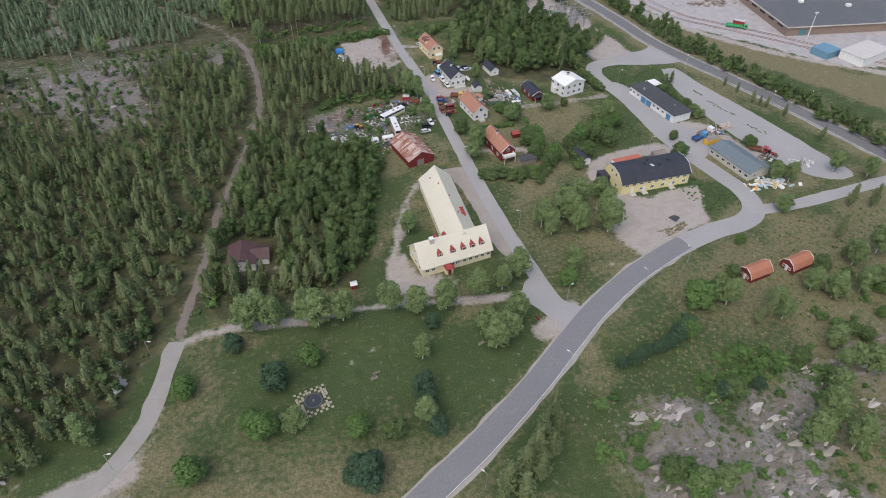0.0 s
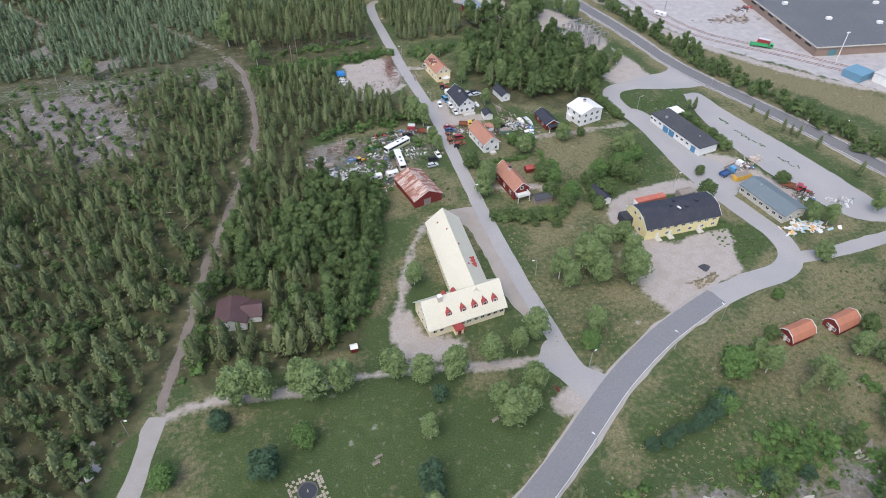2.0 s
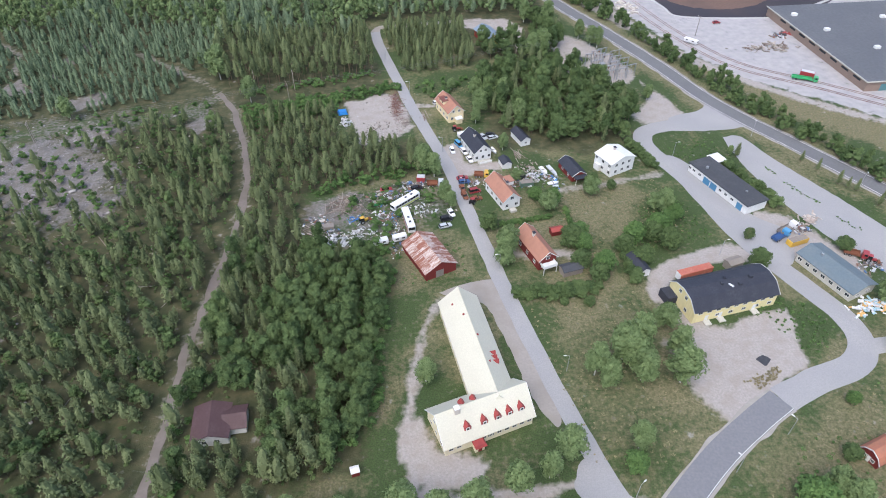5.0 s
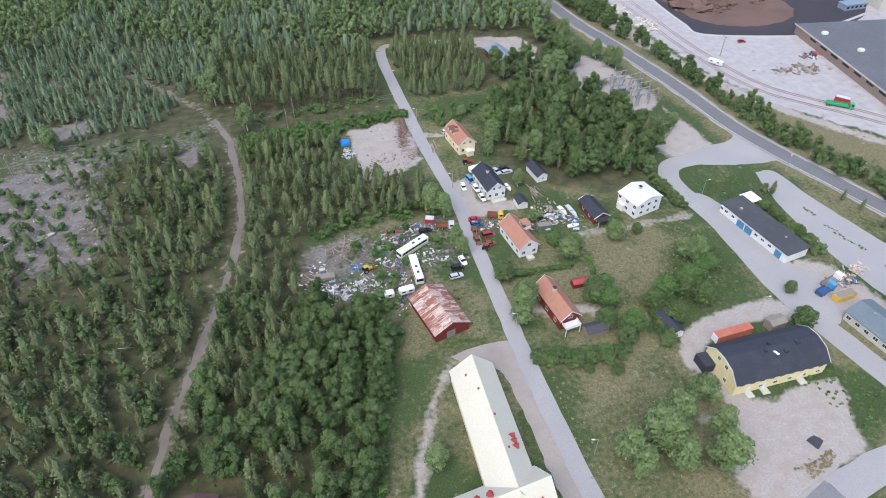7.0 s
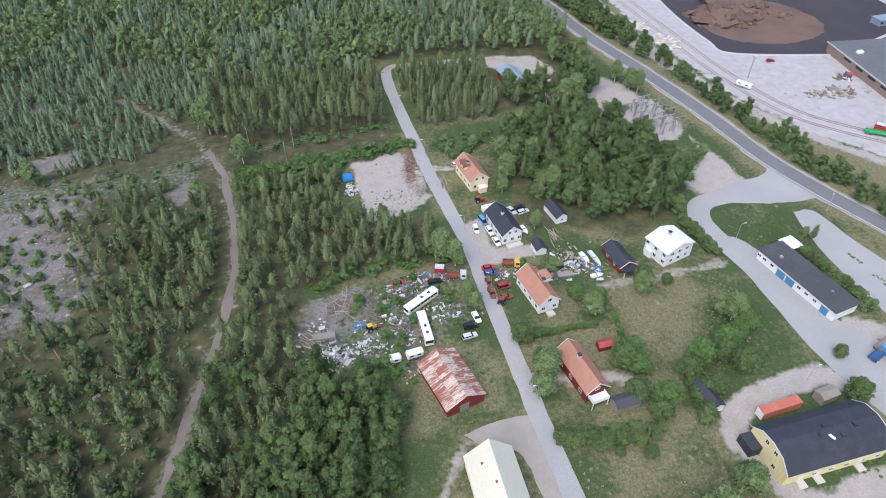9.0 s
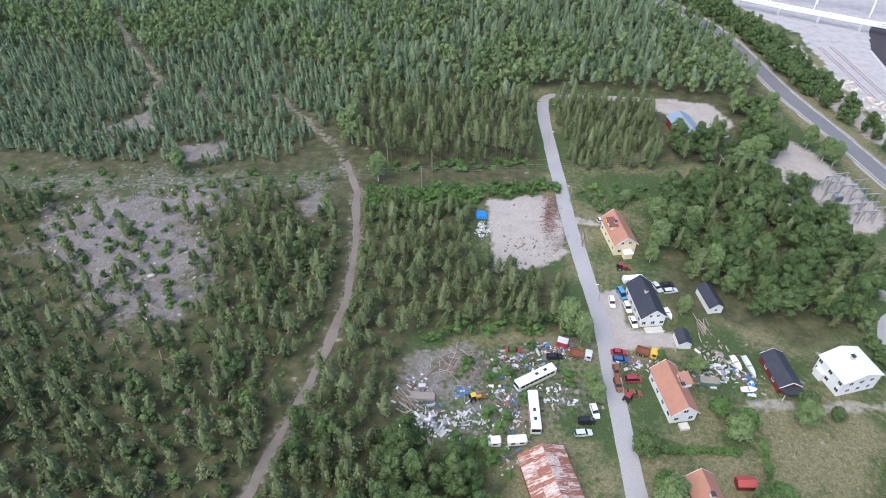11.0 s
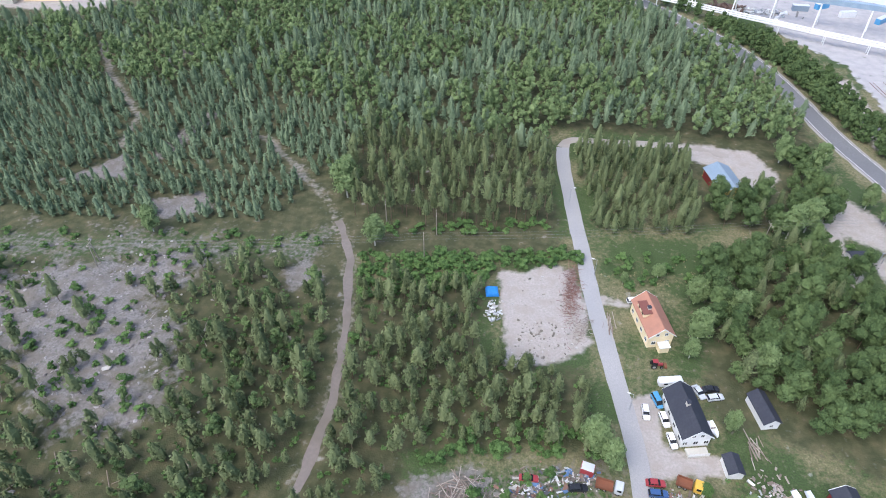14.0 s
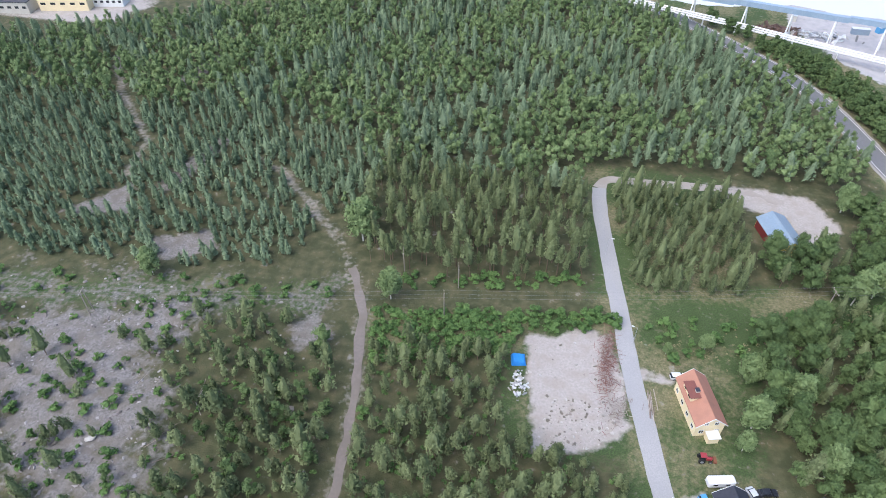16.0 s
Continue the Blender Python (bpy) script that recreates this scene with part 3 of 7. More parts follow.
def facets(rng, c, out, size, tilt=0.55):
    """Small leaf sprays at c that lie across the outward direction, each tilted a little."""
    n = len(c)
    out = out / (np.linalg.norm(out, axis=1)[:, None] + 1e-6) + tilt * rng.normal(size=(n, 3))
    out /= np.linalg.norm(out, axis=1)[:, None] + 1e-6
    u = np.cross(out, rng.normal(size=(n, 3)))
    u /= np.linalg.norm(u, axis=1)[:, None] + 1e-6
    v = np.cross(out, u)
    a = np.array([0, 2.09, 4.19])[None] + rng.uniform(-0.5, 0.5, (n, 3))
    s = (size * rng.uniform(0.6, 1.35, n))[:, None] * rng.uniform(0.75, 1.3, (n, 3))
    return c[:, None] + s[:, :, None] * (np.cos(a)[:, :, None] * u[:, None] + np.sin(a)[:, :, None] * v[:, None])


def pine(rng, h, lean, fine=1.0, low=0.25, wide=0.19):
    """A conifer: whorls of uneven branches set with needle sprays round a dense tapering heart."""
    n, hc = int(240 * fine), h * (1 - low)
    whorls, arms = max(6, int(hc / 0.8)), 6
    reach, turn = rng.uniform(0.5, 1.3, (whorls, arms)), rng.uniform(0, 6.28, whorls)

    def girth(f):
        return h * wide * 1.12 * np.clip(1 - f, 0.01, 1) ** 0.5 * np.minimum(1, 0.55 + 1.1 * f)

    w = np.minimum((rng.rand(n) ** 1.25 * whorls).astype(int), whorls - 1)
    arm = rng.randint(arms, size=n)
    f = (w + 0.5) / whorls
    r = girth(f) * reach[w, arm] * np.sqrt(rng.uniform(0.3, 1, n))
    a = turn[w] + arm * 6.28 / arms + rng.normal(size=n) * 0.26
    z = h * low + hc * f + 0.3 * hc / whorls * rng.normal(size=n) + 0.12 * r
    p = np.stack([r * np.cos(a) + lean[0] * z / h, r * np.sin(a) + lean[1] * z / h, z], 1)
    sprays = facets(rng, p, np.stack([np.cos(a), np.sin(a), 0 * a + 1.0], 1), (0.2 + 0.013 * h) / fine ** 0.5 * (1.15 - 0.5 * f), 0.5)
    m, levels = 5, np.array([0.0, 0.22, 0.55, 0.84, 0.99])
    g = np.arange(m) * 6.28 / m
    rings = np.stack([np.stack([0.62 * girth(q) * np.cos(g + 0.5 * i), 0.62 * girth(q) * np.sin(g + 0.5 * i), 0 * g + h * low + hc * q], 1) * (rng.uniform(0.75, 1.2, (m, 1)) ** (1, 1, 0)) + (lean[0] * q, lean[1] * q, 0) for i, q in enumerate(levels)])
    heart = []
    for lo_, hi_ in zip(rings[:-1], rings[1:]):
        heart += [np.stack([lo_, np.roll(lo_, -1, 0), hi_], 1), np.stack([np.roll(lo_, -1, 0), np.roll(hi_, -1, 0), hi_], 1)]
    return np.concatenate([sprays] + heart)


def leafy(rng, h, w, low, n=55, k=5, size=0.5, lobes=7, core=True):
    """A leafy crown: uneven lobes, each dense inside and covered with leaf sprays."""
    hh = h - low
    a = rng.uniform(0, 6.28) + 2.4 * np.arange(lobes) + rng.uniform(-0.5, 0.5, lobes)
    f = np.linspace(0.16, 0.86, lobes) if lobes > 1 else np.array([0.4])
    rad = w * 0.31 * np.sin(np.pi * (0.2 + 0.74 * f)) * rng.uniform(0.6, 1.1, lobes) * (lobes > 1)
    c = np.stack([rad * np.cos(a), rad * np.sin(a), low + hh * f], 1)
    r = np.stack([w * rng.uniform(0.18, 0.28, lobes)] * 2 + [hh * rng.uniform(0.12, 0.19, lobes)], 1) * (0.65 + 0.5 * np.sin(np.pi * f))[:, None]
    i = rng.randint(lobes, size=n * k)
    d = rng.normal(size=(n * k, 3))
    d /= np.linalg.norm(d, axis=1)[:, None]
    d[:, 2] = np.where(d[:, 2] < -0.4, -d[:, 2], d[:, 2])
    p = c[i] + d * r[i] * rng.uniform(0.82, 1.2, (n * k, 1))
    p[:, 2] = np.clip(p[:, 2], 0.1, h)
    sprays = facets(rng, p, d / r[i] * r[i].mean() + (0, 0, 0.25), np.full(n * k, size), 0.5)
    return np.concatenate([sprays, blobs(rng, c, r, 0.84 if core is True else core)]) if core else sprays


def tree_mesh(name, tris, tones, material):
    t = np.concatenate(tris)
    me = bpy.data.meshes.new(name)
    n = len(t)
    me.vertices.add(n * 3)
    me.vertices.foreach_set("co", t.reshape(-1).astype(np.float32))
    me.loops.add(n * 3)
    me.loops.foreach_set("vertex_index", np.arange(n * 3, dtype=np.int32))
    me.polygons.add(n)
    me.polygons.foreach_set("loop_start", np.arange(0, n * 3, 3, dtype=np.int32))
    me.polygons.foreach_set("loop_total", np.full(n, 3, dtype=np.int32))
    at = me.attributes.new("tone", "FLOAT", "POINT")
    at.data.foreach_set("value", np.repeat(tones, 3).astype(np.float32))
    me.update()
    me.validate()
    me.materials.append(material)
    return me


def scatter(poly, gap, seed, keep=None):
    """Jittered places inside an outline."""
    rng = np.random.RandomState(seed)
    p = np.array(poly, float)
    xs, ys = np.meshgrid(np.arange(p[:, 0].min(), p[:, 0].max(), gap), np.arange(p[:, 1].min(), p[:, 1].max(), gap))
    x = xs.ravel() + rng.uniform(-0.48, 0.48, xs.size) * gap
    y = ys.ravel() + rng.uniform(-0.48, 0.48, xs.size) * gap
    ok = inside(poly, x, y) > 0
    if keep is not None:
        ok &= keep(x, y, rng)
    return np.stack([x[ok], y[ok]], 1)


CLEAR_LINES = [([(-72.6, 337), (-84, 349), (-101, 365), (-113, 371.5)], 2.2), ([(-215, 436), (-193, 406), (-161, 374), (-156, 352)], 2.4), (MAIN, 6), (LOOP, 6.5), (STREET, 5), (STREET_END, 4), (COUNTY[:9], 8.5), (COUNTY[8:], 5.5), (TRACK, 2.7), (SOUTH_PATH, 3), (NORTH_TRACK, 4), ([(-70, 336), (-62, 323.5)], 6)]
CLEAR_AREAS = [(RUBBLE_LOT, 1.5), (FOREST_LOT, 1), (JUNK, 0), (GREY_A, 0), (GREY_B, 0), (GREY_C, 0), (SUBSTATION, 2), ([(-46, 147), (-31, 147), (-31, 160), (-46, 160)], 1.5), ([(55, 355), (66, 352), (72, 376), (60, 380)], 1), (YARD, 0), (PARKING, 1)]


def open_ground(x, y, rng, power=True):
    ok = np.ones(len(x), bool)
    for l, d in CLEAR_LINES:
        ok &= from_line(l, x, y) > d
    for p, d in CLEAR_AREAS:
        ok &= inside(p, x, y) < -d
    return ok


def wood(name, places, make, leaf, label, seed, trunk_r=0.0, trunk_h=0.8):
    """One wood of many trees, with their stems."""
    rng = np.random.RandomState(seed)
    tris, tones, stems = [], [], []
    kinds = [make(rng) for _ in range(24)]
    for x, y in places:
        t = kinds[rng.randint(24)]
        a, k = rng.uniform(0, 6.28), rng.uniform(0.72, 1.22)
        m = np.array([[np.cos(a), -np.sin(a), 0], [np.sin(a), np.cos(a), 0], [0, 0, rng.uniform(0.9, 1.12)]]) * k
        z = float(ground_z(x, y))
        tris.append(t @ m.T + (x, y, z))
        tones.append(np.full(len(t), np.clip(rng.normal(0.42, 0.34), 0, 1)))
        if trunk_r:
            stems.append(trunk_tris(t[:, :, 2].max() * k * trunk_h, trunk_r * k) + (x, y, z))
    ob = tagged(new(name, tree_mesh(name, tris, np.concatenate(tones), leaf)), label, "trees", kind="stuff")
    if stems:
        st = tagged(new(name.replace("crowns", "stems"), tree_mesh(name + "_stems", stems, np.zeros(sum(len(s) for s in stems)), BARK)), "slim brown stems of the young forest trees", "trees", kind="stuff")
    print(name, len(places), sum(len(t) for t in tris))
    return ob


def lean(rng, k=0.5):
    return rng.normal(size=2) * k


def west_keep(x, y, rng):
    """Thin on the stony slope, dense elsewhere."""
    s = np.maximum(inside(SCREE, x, y), inside(POWER_WEST, x, y))
    thin = np.where(s > 0, 0.17, np.where(s > -16, 0.5, 0.92))
    low = np.clip(0.35 + 1.3 * grid_noise(x, y, 22, 31), 0.3, 1)
    return open_ground(x, y, rng) & (rng.rand(len(x)) < thin * np.where(s > -40, low, np.clip(low + 0.3, 0, 1)))


WEST_WOOD = [(-230, 40), (-110, 62), (-84, 84), (-66, 100), (-60, 125), (-57, 150), (-54, 178), (-50, 205), (-47, 235), (-47, 262), (-54, 292), (-64, 302), (-120, 290), (-240, 282)]
MID_WOOD = [(-48, 133), (-30, 133), (-10, 138), (-3, 150), (0, 170), (2, 184), (6, 198), (-2, 210), (-22, 214), (-24, 244), (-4, 250), (20, 252), (22, 262), (17, 274), (-10, 276), (-9, 300), (-46, 296), (-39, 250), (-40, 230), (-47, 178), (-50, 148)]
NORTH_WOOD = [(-64, 325), (-30, 325), (6, 333), (8, 392), (60, 396), (92, 392), (100, 410), (90, 460), (60, 505), (10, 545), (-20, 585), (-70, 580), (-130, 522), (-250, 452), (-310, 430), (-310, 395), (-160, 395), (-78, 392), (-74, 350)]
YOUNG_PLANTING = [(-310, 296), (-225, 306), (-170, 310), (-118, 306), (-84, 320), (-76, 338), (-72, 392), (-160, 398), (-310, 400)]
EAST_STRIP = [(17, 340), (20, 332), (50, 334), (56, 345), (52, 384), (14, 382)]
LEAF_EAST = [(49, 301), (53, 286), (57, 279), (66, 273), (71, 266), (81, 267), (91, 264), (102, 266), (109, 281), (112, 300), (107, 314), (101, 321), (84, 334), (71, 333), (55, 320)]
ROAD_ROW = [(205, 176), (190, 214), (176, 246), (165, 270), (155, 297), (147, 330), (135, 372), (122, 405), (112, 440), (104, 462), (92, 486), (76, 508)]

pines = scatter(WEST_WOOD, 3.55, 41, west_keep)
young = np.random.RandomState(37).rand(len(pines)) < 0.14
wood("west_leaf_crowns", pines[young], lambda r: leafy(r, r.uniform(4, 8), r.uniform(2.8, 4.4), 0.4, 40, 6, 0.27, 6), ASPEN_LEAF, "young birches strewn through the pine wood", 38, 0.08)
pines = pines[~young]
wood("pine_wood_crowns", pines, lambda r: pine(r, r.uniform(4.5, 9.5), lean(r), 0.62, r.uniform(0.15, 0.34), r.uniform(0.2, 0.29)), PINE_LEAF, "dense young pine wood with dull green crowns", 42, 0.12)
pines = scatter(MID_WOOD, 3.45, 43, lambda x, y, r: open_ground(x, y, r) & (r.rand(len(x)) < 0.88))
nearby = pines[:, 1] < 212
close = pines[nearby]
leaf = grid_noise(close[:, 0], close[:, 1], 9, 34) + 0.3 * (close[:, 0] > -14) > 0.55
wood("mixed_pine_crowns", close[~leaf], lambda r: pine(r, r.uniform(7, 11.5), lean(r), 1.0, 0.18, r.uniform(0.18, 0.26)), PINE_LEAF, "tall pines in the mixed wood", 44, 0.14)
wood("mixed_leaf_crowns", close[leaf], lambda r: leafy(r, r.uniform(7, 11), r.uniform(4.2, 6.4), 0.8, 110, 8, 0.24, 8), ASPEN_LEAF, "leafy birches and aspens in the mixed wood", 39, 0.14)
wood("young_pine_crowns", pines[~nearby], lambda r: pine(r, r.uniform(6, 10), lean(r), 0.95, r.uniform(0.22, 0.42), r.uniform(0.18, 0.25)), PINE_LEAF, "open young pine wood beside the scrap yard", 45, 0.12)
pines = scatter(NORTH_WOOD, 4.0, 46, lambda x, y, r: open_ground(x, y, r) & (r.rand(len(x)) < 0.95))
tall = (pines[:, 1] < 372) & (pines[:, 0] > -66)
wood("tall_wood_crowns", pines[tall], lambda r: pine(r, r.uniform(10, 15), lean(r), 1.0, r.uniform(0.3, 0.48), r.uniform(0.135, 0.18)), PINE_LEAF, "tall slender pines beyond the power line", 47, 0.16)
far = pines[~tall]
leaf = 0.6 * grid_noise(far[:, 0], far[:, 1], 26, 33) + 0.4 * grid_noise(far[:, 0], far[:, 1], 8, 35) + 0.12 * np.random.RandomState(36).normal(size=len(far)) > 0.56
wood("north_wood_crowns", far[~leaf], lambda r: pine(r, r.uniform(7.5, 12), lean(r), 0.55, r.uniform(0.2, 0.4), r.uniform(0.19, 0.27)), SPRUCE_LEAF, "wide dark conifer forest", 48, 0.0)
wood("north_birch_crowns", far[leaf], lambda r: leafy(r, r.uniform(8, 12), r.uniform(3.8, 5.6), 2, 18, 6, 0.42, 4), BIRCH_LEAF, "birches scattered in the conifer forest", 49, 0.0)
pines = scatter(YOUNG_PLANTING, 3.3, 50, lambda x, y, r: open_ground(x, y, r) & (inside([(-190, 296), (-120, 300), (-84, 312), (-84, 318), (-120, 312), (-190, 306)], x, y) < 0) & (r.rand(len(x)) < 0.93))
wood("planted_pine_crowns", pines, lambda r: pine(r, r.uniform(4.6, 7), lean(r, 0.2), 0.36, 0.1, r.uniform(0.19, 0.24)), SPRUCE_LEAF, "dense planted young pines of even height", 51, 0.0)
pines = scatter(EAST_STRIP, 3.6, 52, open_ground)
wood("roadside_wood_crowns", pines, lambda r: pine(r, r.uniform(6.5, 10.5), lean(r), 0.95, 0.15, r.uniform(0.19, 0.26)), PINE_LEAF, "dark spruce wood beside the street's end", 53, 0.14)
pines = scatter([(56, 392), (94, 388), (104, 360), (92, 346), (80, 356), (92, 372), (84, 388)], 5.0, 54, open_ground)
pines = np.vstack([pines, scatter(LEAF_EAST, 4.5, 55, lambda x, y, r: r.rand(len(x)) < 0.88), scatter([(58, 343), (76, 340), (84, 352), (70, 362), (58, 356)], 5, 56)])
fir = (np.random.RandomState(29).rand(len(pines)) < 0.22)
wood("leaf_wood_pines", pines[fir], lambda r: pine(r, r.uniform(8, 12), lean(r), 1.0, r.uniform(0.15, 0.3), r.uniform(0.17, 0.23)), PINE_LEAF, "pines standing in the leafy wood", 30, 0.14)
pines = pines[~fir]
wood("leaf_wood_crowns", pines, lambda r: leafy(r, r.uniform(7.5, 12), r.uniform(4.6, 6.8), 1.0, 120, 8, 0.27, 9), ASPEN_LEAF, "leafy wood of birches and aspens behind the houses", 57, 0.15)
row = smooth_line(ROAD_ROW, 3.0)
row = np.vstack([row, row + (4.0, 2.0), row[-45:] + (8, 4)])
row = row + np.random.RandomState(58).normal(size=row.shape) * 1.6
row = row[np.random.RandomState(59).rand(len(row)) < 0.92]
wood("road_row_crowns", row, lambda r: leafy(r, r.uniform(4, 8.0), r.uniform(3.0, 4.8), 0.3, 45, 6, 0.34), ASPEN_LEAF, "ragged row of small trees along the through road", 60, 0.1)
rowside = scatter([(112, 408), (130, 408), (120, 450), (106, 482), (80, 514), (55, 538), (46, 528), (85, 484), (102, 452)], 4.4, 66, open_ground)
wood("roadside_birch_crowns", rowside, lambda r: leafy(r, r.uniform(5, 9), r.uniform(3.6, 5.4), 0.6, 40, 6, 0.4), ASPEN_LEAF, "leafy trees crowding the through road", 67)
bushes = np.vstack([scatter(POWER_WEST, 5.0, 65, lambda x, y, r: r.rand(len(x)) < 0.45), scatter(SCREE, 5.0, 68, lambda x, y, r: r.rand(len(x)) < 0.6), scatter(BUSH_BELT, 1.9, 61, lambda x, y, r: (from_line(TRACK, x, y) > 3.2) & (r.rand(len(x)) < 0.85)), scatter([(-44, 318), (10, 330), (8, 334), (-46, 324)], 2.6, 69, lambda x, y, r: r.rand(len(x)) < 0.7),
                    scatter([(20, 318), (60, 330), (98, 344), (100, 330), (60, 314), (30, 308)], 3.0, 63, lambda x, y, r: open_ground(x, y, r) & (r.rand(len(x)) < 0.5))])
wood("bush_clumps", bushes, lambda r: leafy(r, r.uniform(1.4, 3.2), r.uniform(2.2, 3.8), 0.0, 30, 4, 0.3, 4), BUSH_LEAF, "bright green bushes of sallow and young birch", 64)


# ---- buildings ----
def house(name, label, x, y, az, length, width, eave, ridge, wall, roof, over=0.45, windows=(), chimney=None, trim=None, category="house", holder=None, z=0.0):
    """A gabled house: ridge along its own x. windows: (side, along, height, w, h); sides s, n, e, w."""
    top = holder or base(name, x, y, az, label, category, z=z)
    hl, hw = length / 2, width / 2
    bm = bmesh.new()
    ring = [(-hw, -0.3), (hw, -0.3), (hw, eave), (0, ridge), (-hw, eave)]
    a = [bm.verts.new((-hl, p, q)) for p, q in ring]
    b = [bm.verts.new((hl, p, q)) for p, q in ring]
    bm.faces.new(a[::-1]), bm.faces.new(b)
    for i in range(5):
        bm.faces.new((a[i], a[(i + 1) % 5], b[(i + 1) % 5], b[i]))
    bmesh.ops.recalc_face_normals(bm, faces=bm.faces)
    w = part("wall", bm, wall, top)
    slope = (ridge - eave) / hw
    bm = bmesh.new()
    t = 0.16
    for s in (-1, 1):
        lo = (s * (hw + over), eave - slope * over + 0.05)
        hi = (0, ridge + 0.05)
        v = [bm.verts.new((xx, yy, zz + dz)) for xx in (-hl - over, hl + over) for (yy, zz) in (lo, hi) for dz in (0, t)]
        for q in ((0, 1, 3, 2), (4, 6, 7, 5), (0, 4, 5, 1), (2, 3, 7, 6), (1, 5, 7, 3), (0, 2, 6, 4)):
            bm.faces.new([v[i] for i in q])
    bmesh.ops.recalc_face_normals(bm, faces=bm.faces)
    r = part("roof", bm, roof, top)
    if trim:
        for e in (-1, 1):
            bm = bmesh.new()
            for s in (-1, 1):
                p0, p1 = Vector((e * (hl + over + 0.03), s * (hw + over), eave - slope * over + 0.1)), Vector((e * (hl + over + 0.03), 0, ridge + 0.12))
                up = Vector((0, 0, 0.13))
                out = Vector((0.05 * e, 0, 0))
                q = [bm.verts.new(p) for p in (p0 - up - out, p1 - up - out, p1 + up - out, p0 + up - out, p0 - up + out, p1 - up + out, p1 + up + out, p0 + up + out)]
                for f in ((0, 1, 2, 3), (7, 6, 5, 4), (0, 4, 5, 1), (2, 6, 7, 3), (0, 3, 7, 4), (1, 5, 6, 2)):
                    bm.faces.new([q[i] for i in f])
            bmesh.ops.recalc_face_normals(bm, faces=bm.faces)
            part("bargeboard", bm, trim, top)
    for side, along, h, ww, wh in windows:
        window(top, side, along, h, ww, wh, hl, hw)
    if chimney:
        for cx, cy in chimney:
            zt = ridge - slope * abs(cy)
            c = boxed("chimney", (cx, cy, zt + 0.45), (0.9, 0.8, 1.5), CHIMNEY, top)
            boxed("chimney_cap", (cx, cy, zt + 1.26), (1.1, 1.0, 0.14), DARK_ROOF, c)
    return top


def window(top, side, along, h, ww, wh, hl, hw, frame_mat=None, glass=None, name="window"):
    at = {"s": (along, -hw, 0), "n": (along, hw, 180), "e": (hl, along, 90), "w": (-hl, along, -90)}[side]
    m = pose(at[0], at[1], h, 0, 0, at[2])
    bm = bmesh.new()
    t = 0.1
    for c, s in (((0, -0.03, wh / 2), (ww + 2 * t, 0.1, t)), ((0, -0.03, -wh / 2), (ww + 2 * t, 0.1, t)), ((ww / 2 + t / 2, -0.03, 0), (t, 0.1, wh)), ((-ww / 2 - t / 2, -0.03, 0), (t, 0.1, wh)), ((0, -0.035, 0), (0.06, 0.08, wh))):
        box(bm, c, s)
    bm.transform(m)
    f = part(name, bm, frame_mat or TRIM_WHITE, top)
    bm = bmesh.new()
    box(bm, (0, 0.0, 0), (ww, 0.06, wh))
    bm.transform(m)
    part("pane", bm, glass or GLASS, f)
    return f


def door(top, side, along, w, h, hl, hw, material, z=0.0):
    at = {"s": (along, -hw, 0), "n": (along, hw, 180), "e": (hl, along, 90), "w": (-hl, along, -90)}[side]
    bm = bmesh.new()
    box(bm, (0, -0.03, h / 2), (w, 0.12, h), bevel=0.02)
    box(bm, (0, -0.08, h + 0.05), (w + 0.2, 0.1, 0.1))
    bm.transform(pose(at[0], at[1], z, 0, 0, at[2]))
    return part("door", bm, material, top)


def row_of(side, n, span, h, w, wh, shift=0.0):
    return [(side, shift + (i - (n - 1) / 2) * span / max(1, n - 1) if n > 1 else shift, h, w, wh) for i in range(n)]


# the long cream building in an L
ell = base("public_building", 23.75, 147.0, 15.7, "cream L-shaped building with pale sheet roof and red dormers", "building")
house("", "", 0, 0, 0, 22.8, 11.2, 3.6, 9.1, CREAM_WALL, CREAM_ROOF, 0.5, row_of("s", 7, 12, 2.1, 1.0, 1.0, 4.4) + row_of("s", 2, 2, 2.1, 1.0, 1.0, -9.0) + row_of("s", 1, 0, 2.1, 1.0, 1.2) + row_of("w", 3, 6, 1.9, 1.0, 1.2) + row_of("w", 2, 2.4, 4.9, 0.9, 1.1) + row_of("e", 3, 6, 1.9, 1.0, 1.2), holder=ell, trim=TRIM_WHITE)
wing = base("wing", 0, 0, 0)
wing.parent = ell
wing.matrix_basis = pose(23.75, 147.0, 0, 0, 0, 15.7).inverted() @ pose(25.86, 165.72, 0, 0, 0, 97.0)
house("", "", 0, 0, 0, 36.8, 10.6, 4.2, 8.9, CREAM_WALL, CREAM_ROOF, 0.45, row_of("n", 12, 30, 2.2, 1.0, 1.2) + row_of("s", 11, 28, 2.2, 1.0, 1.2) + row_of("e", 3, 6, 2.2, 1.0, 1.2), holder=wing)


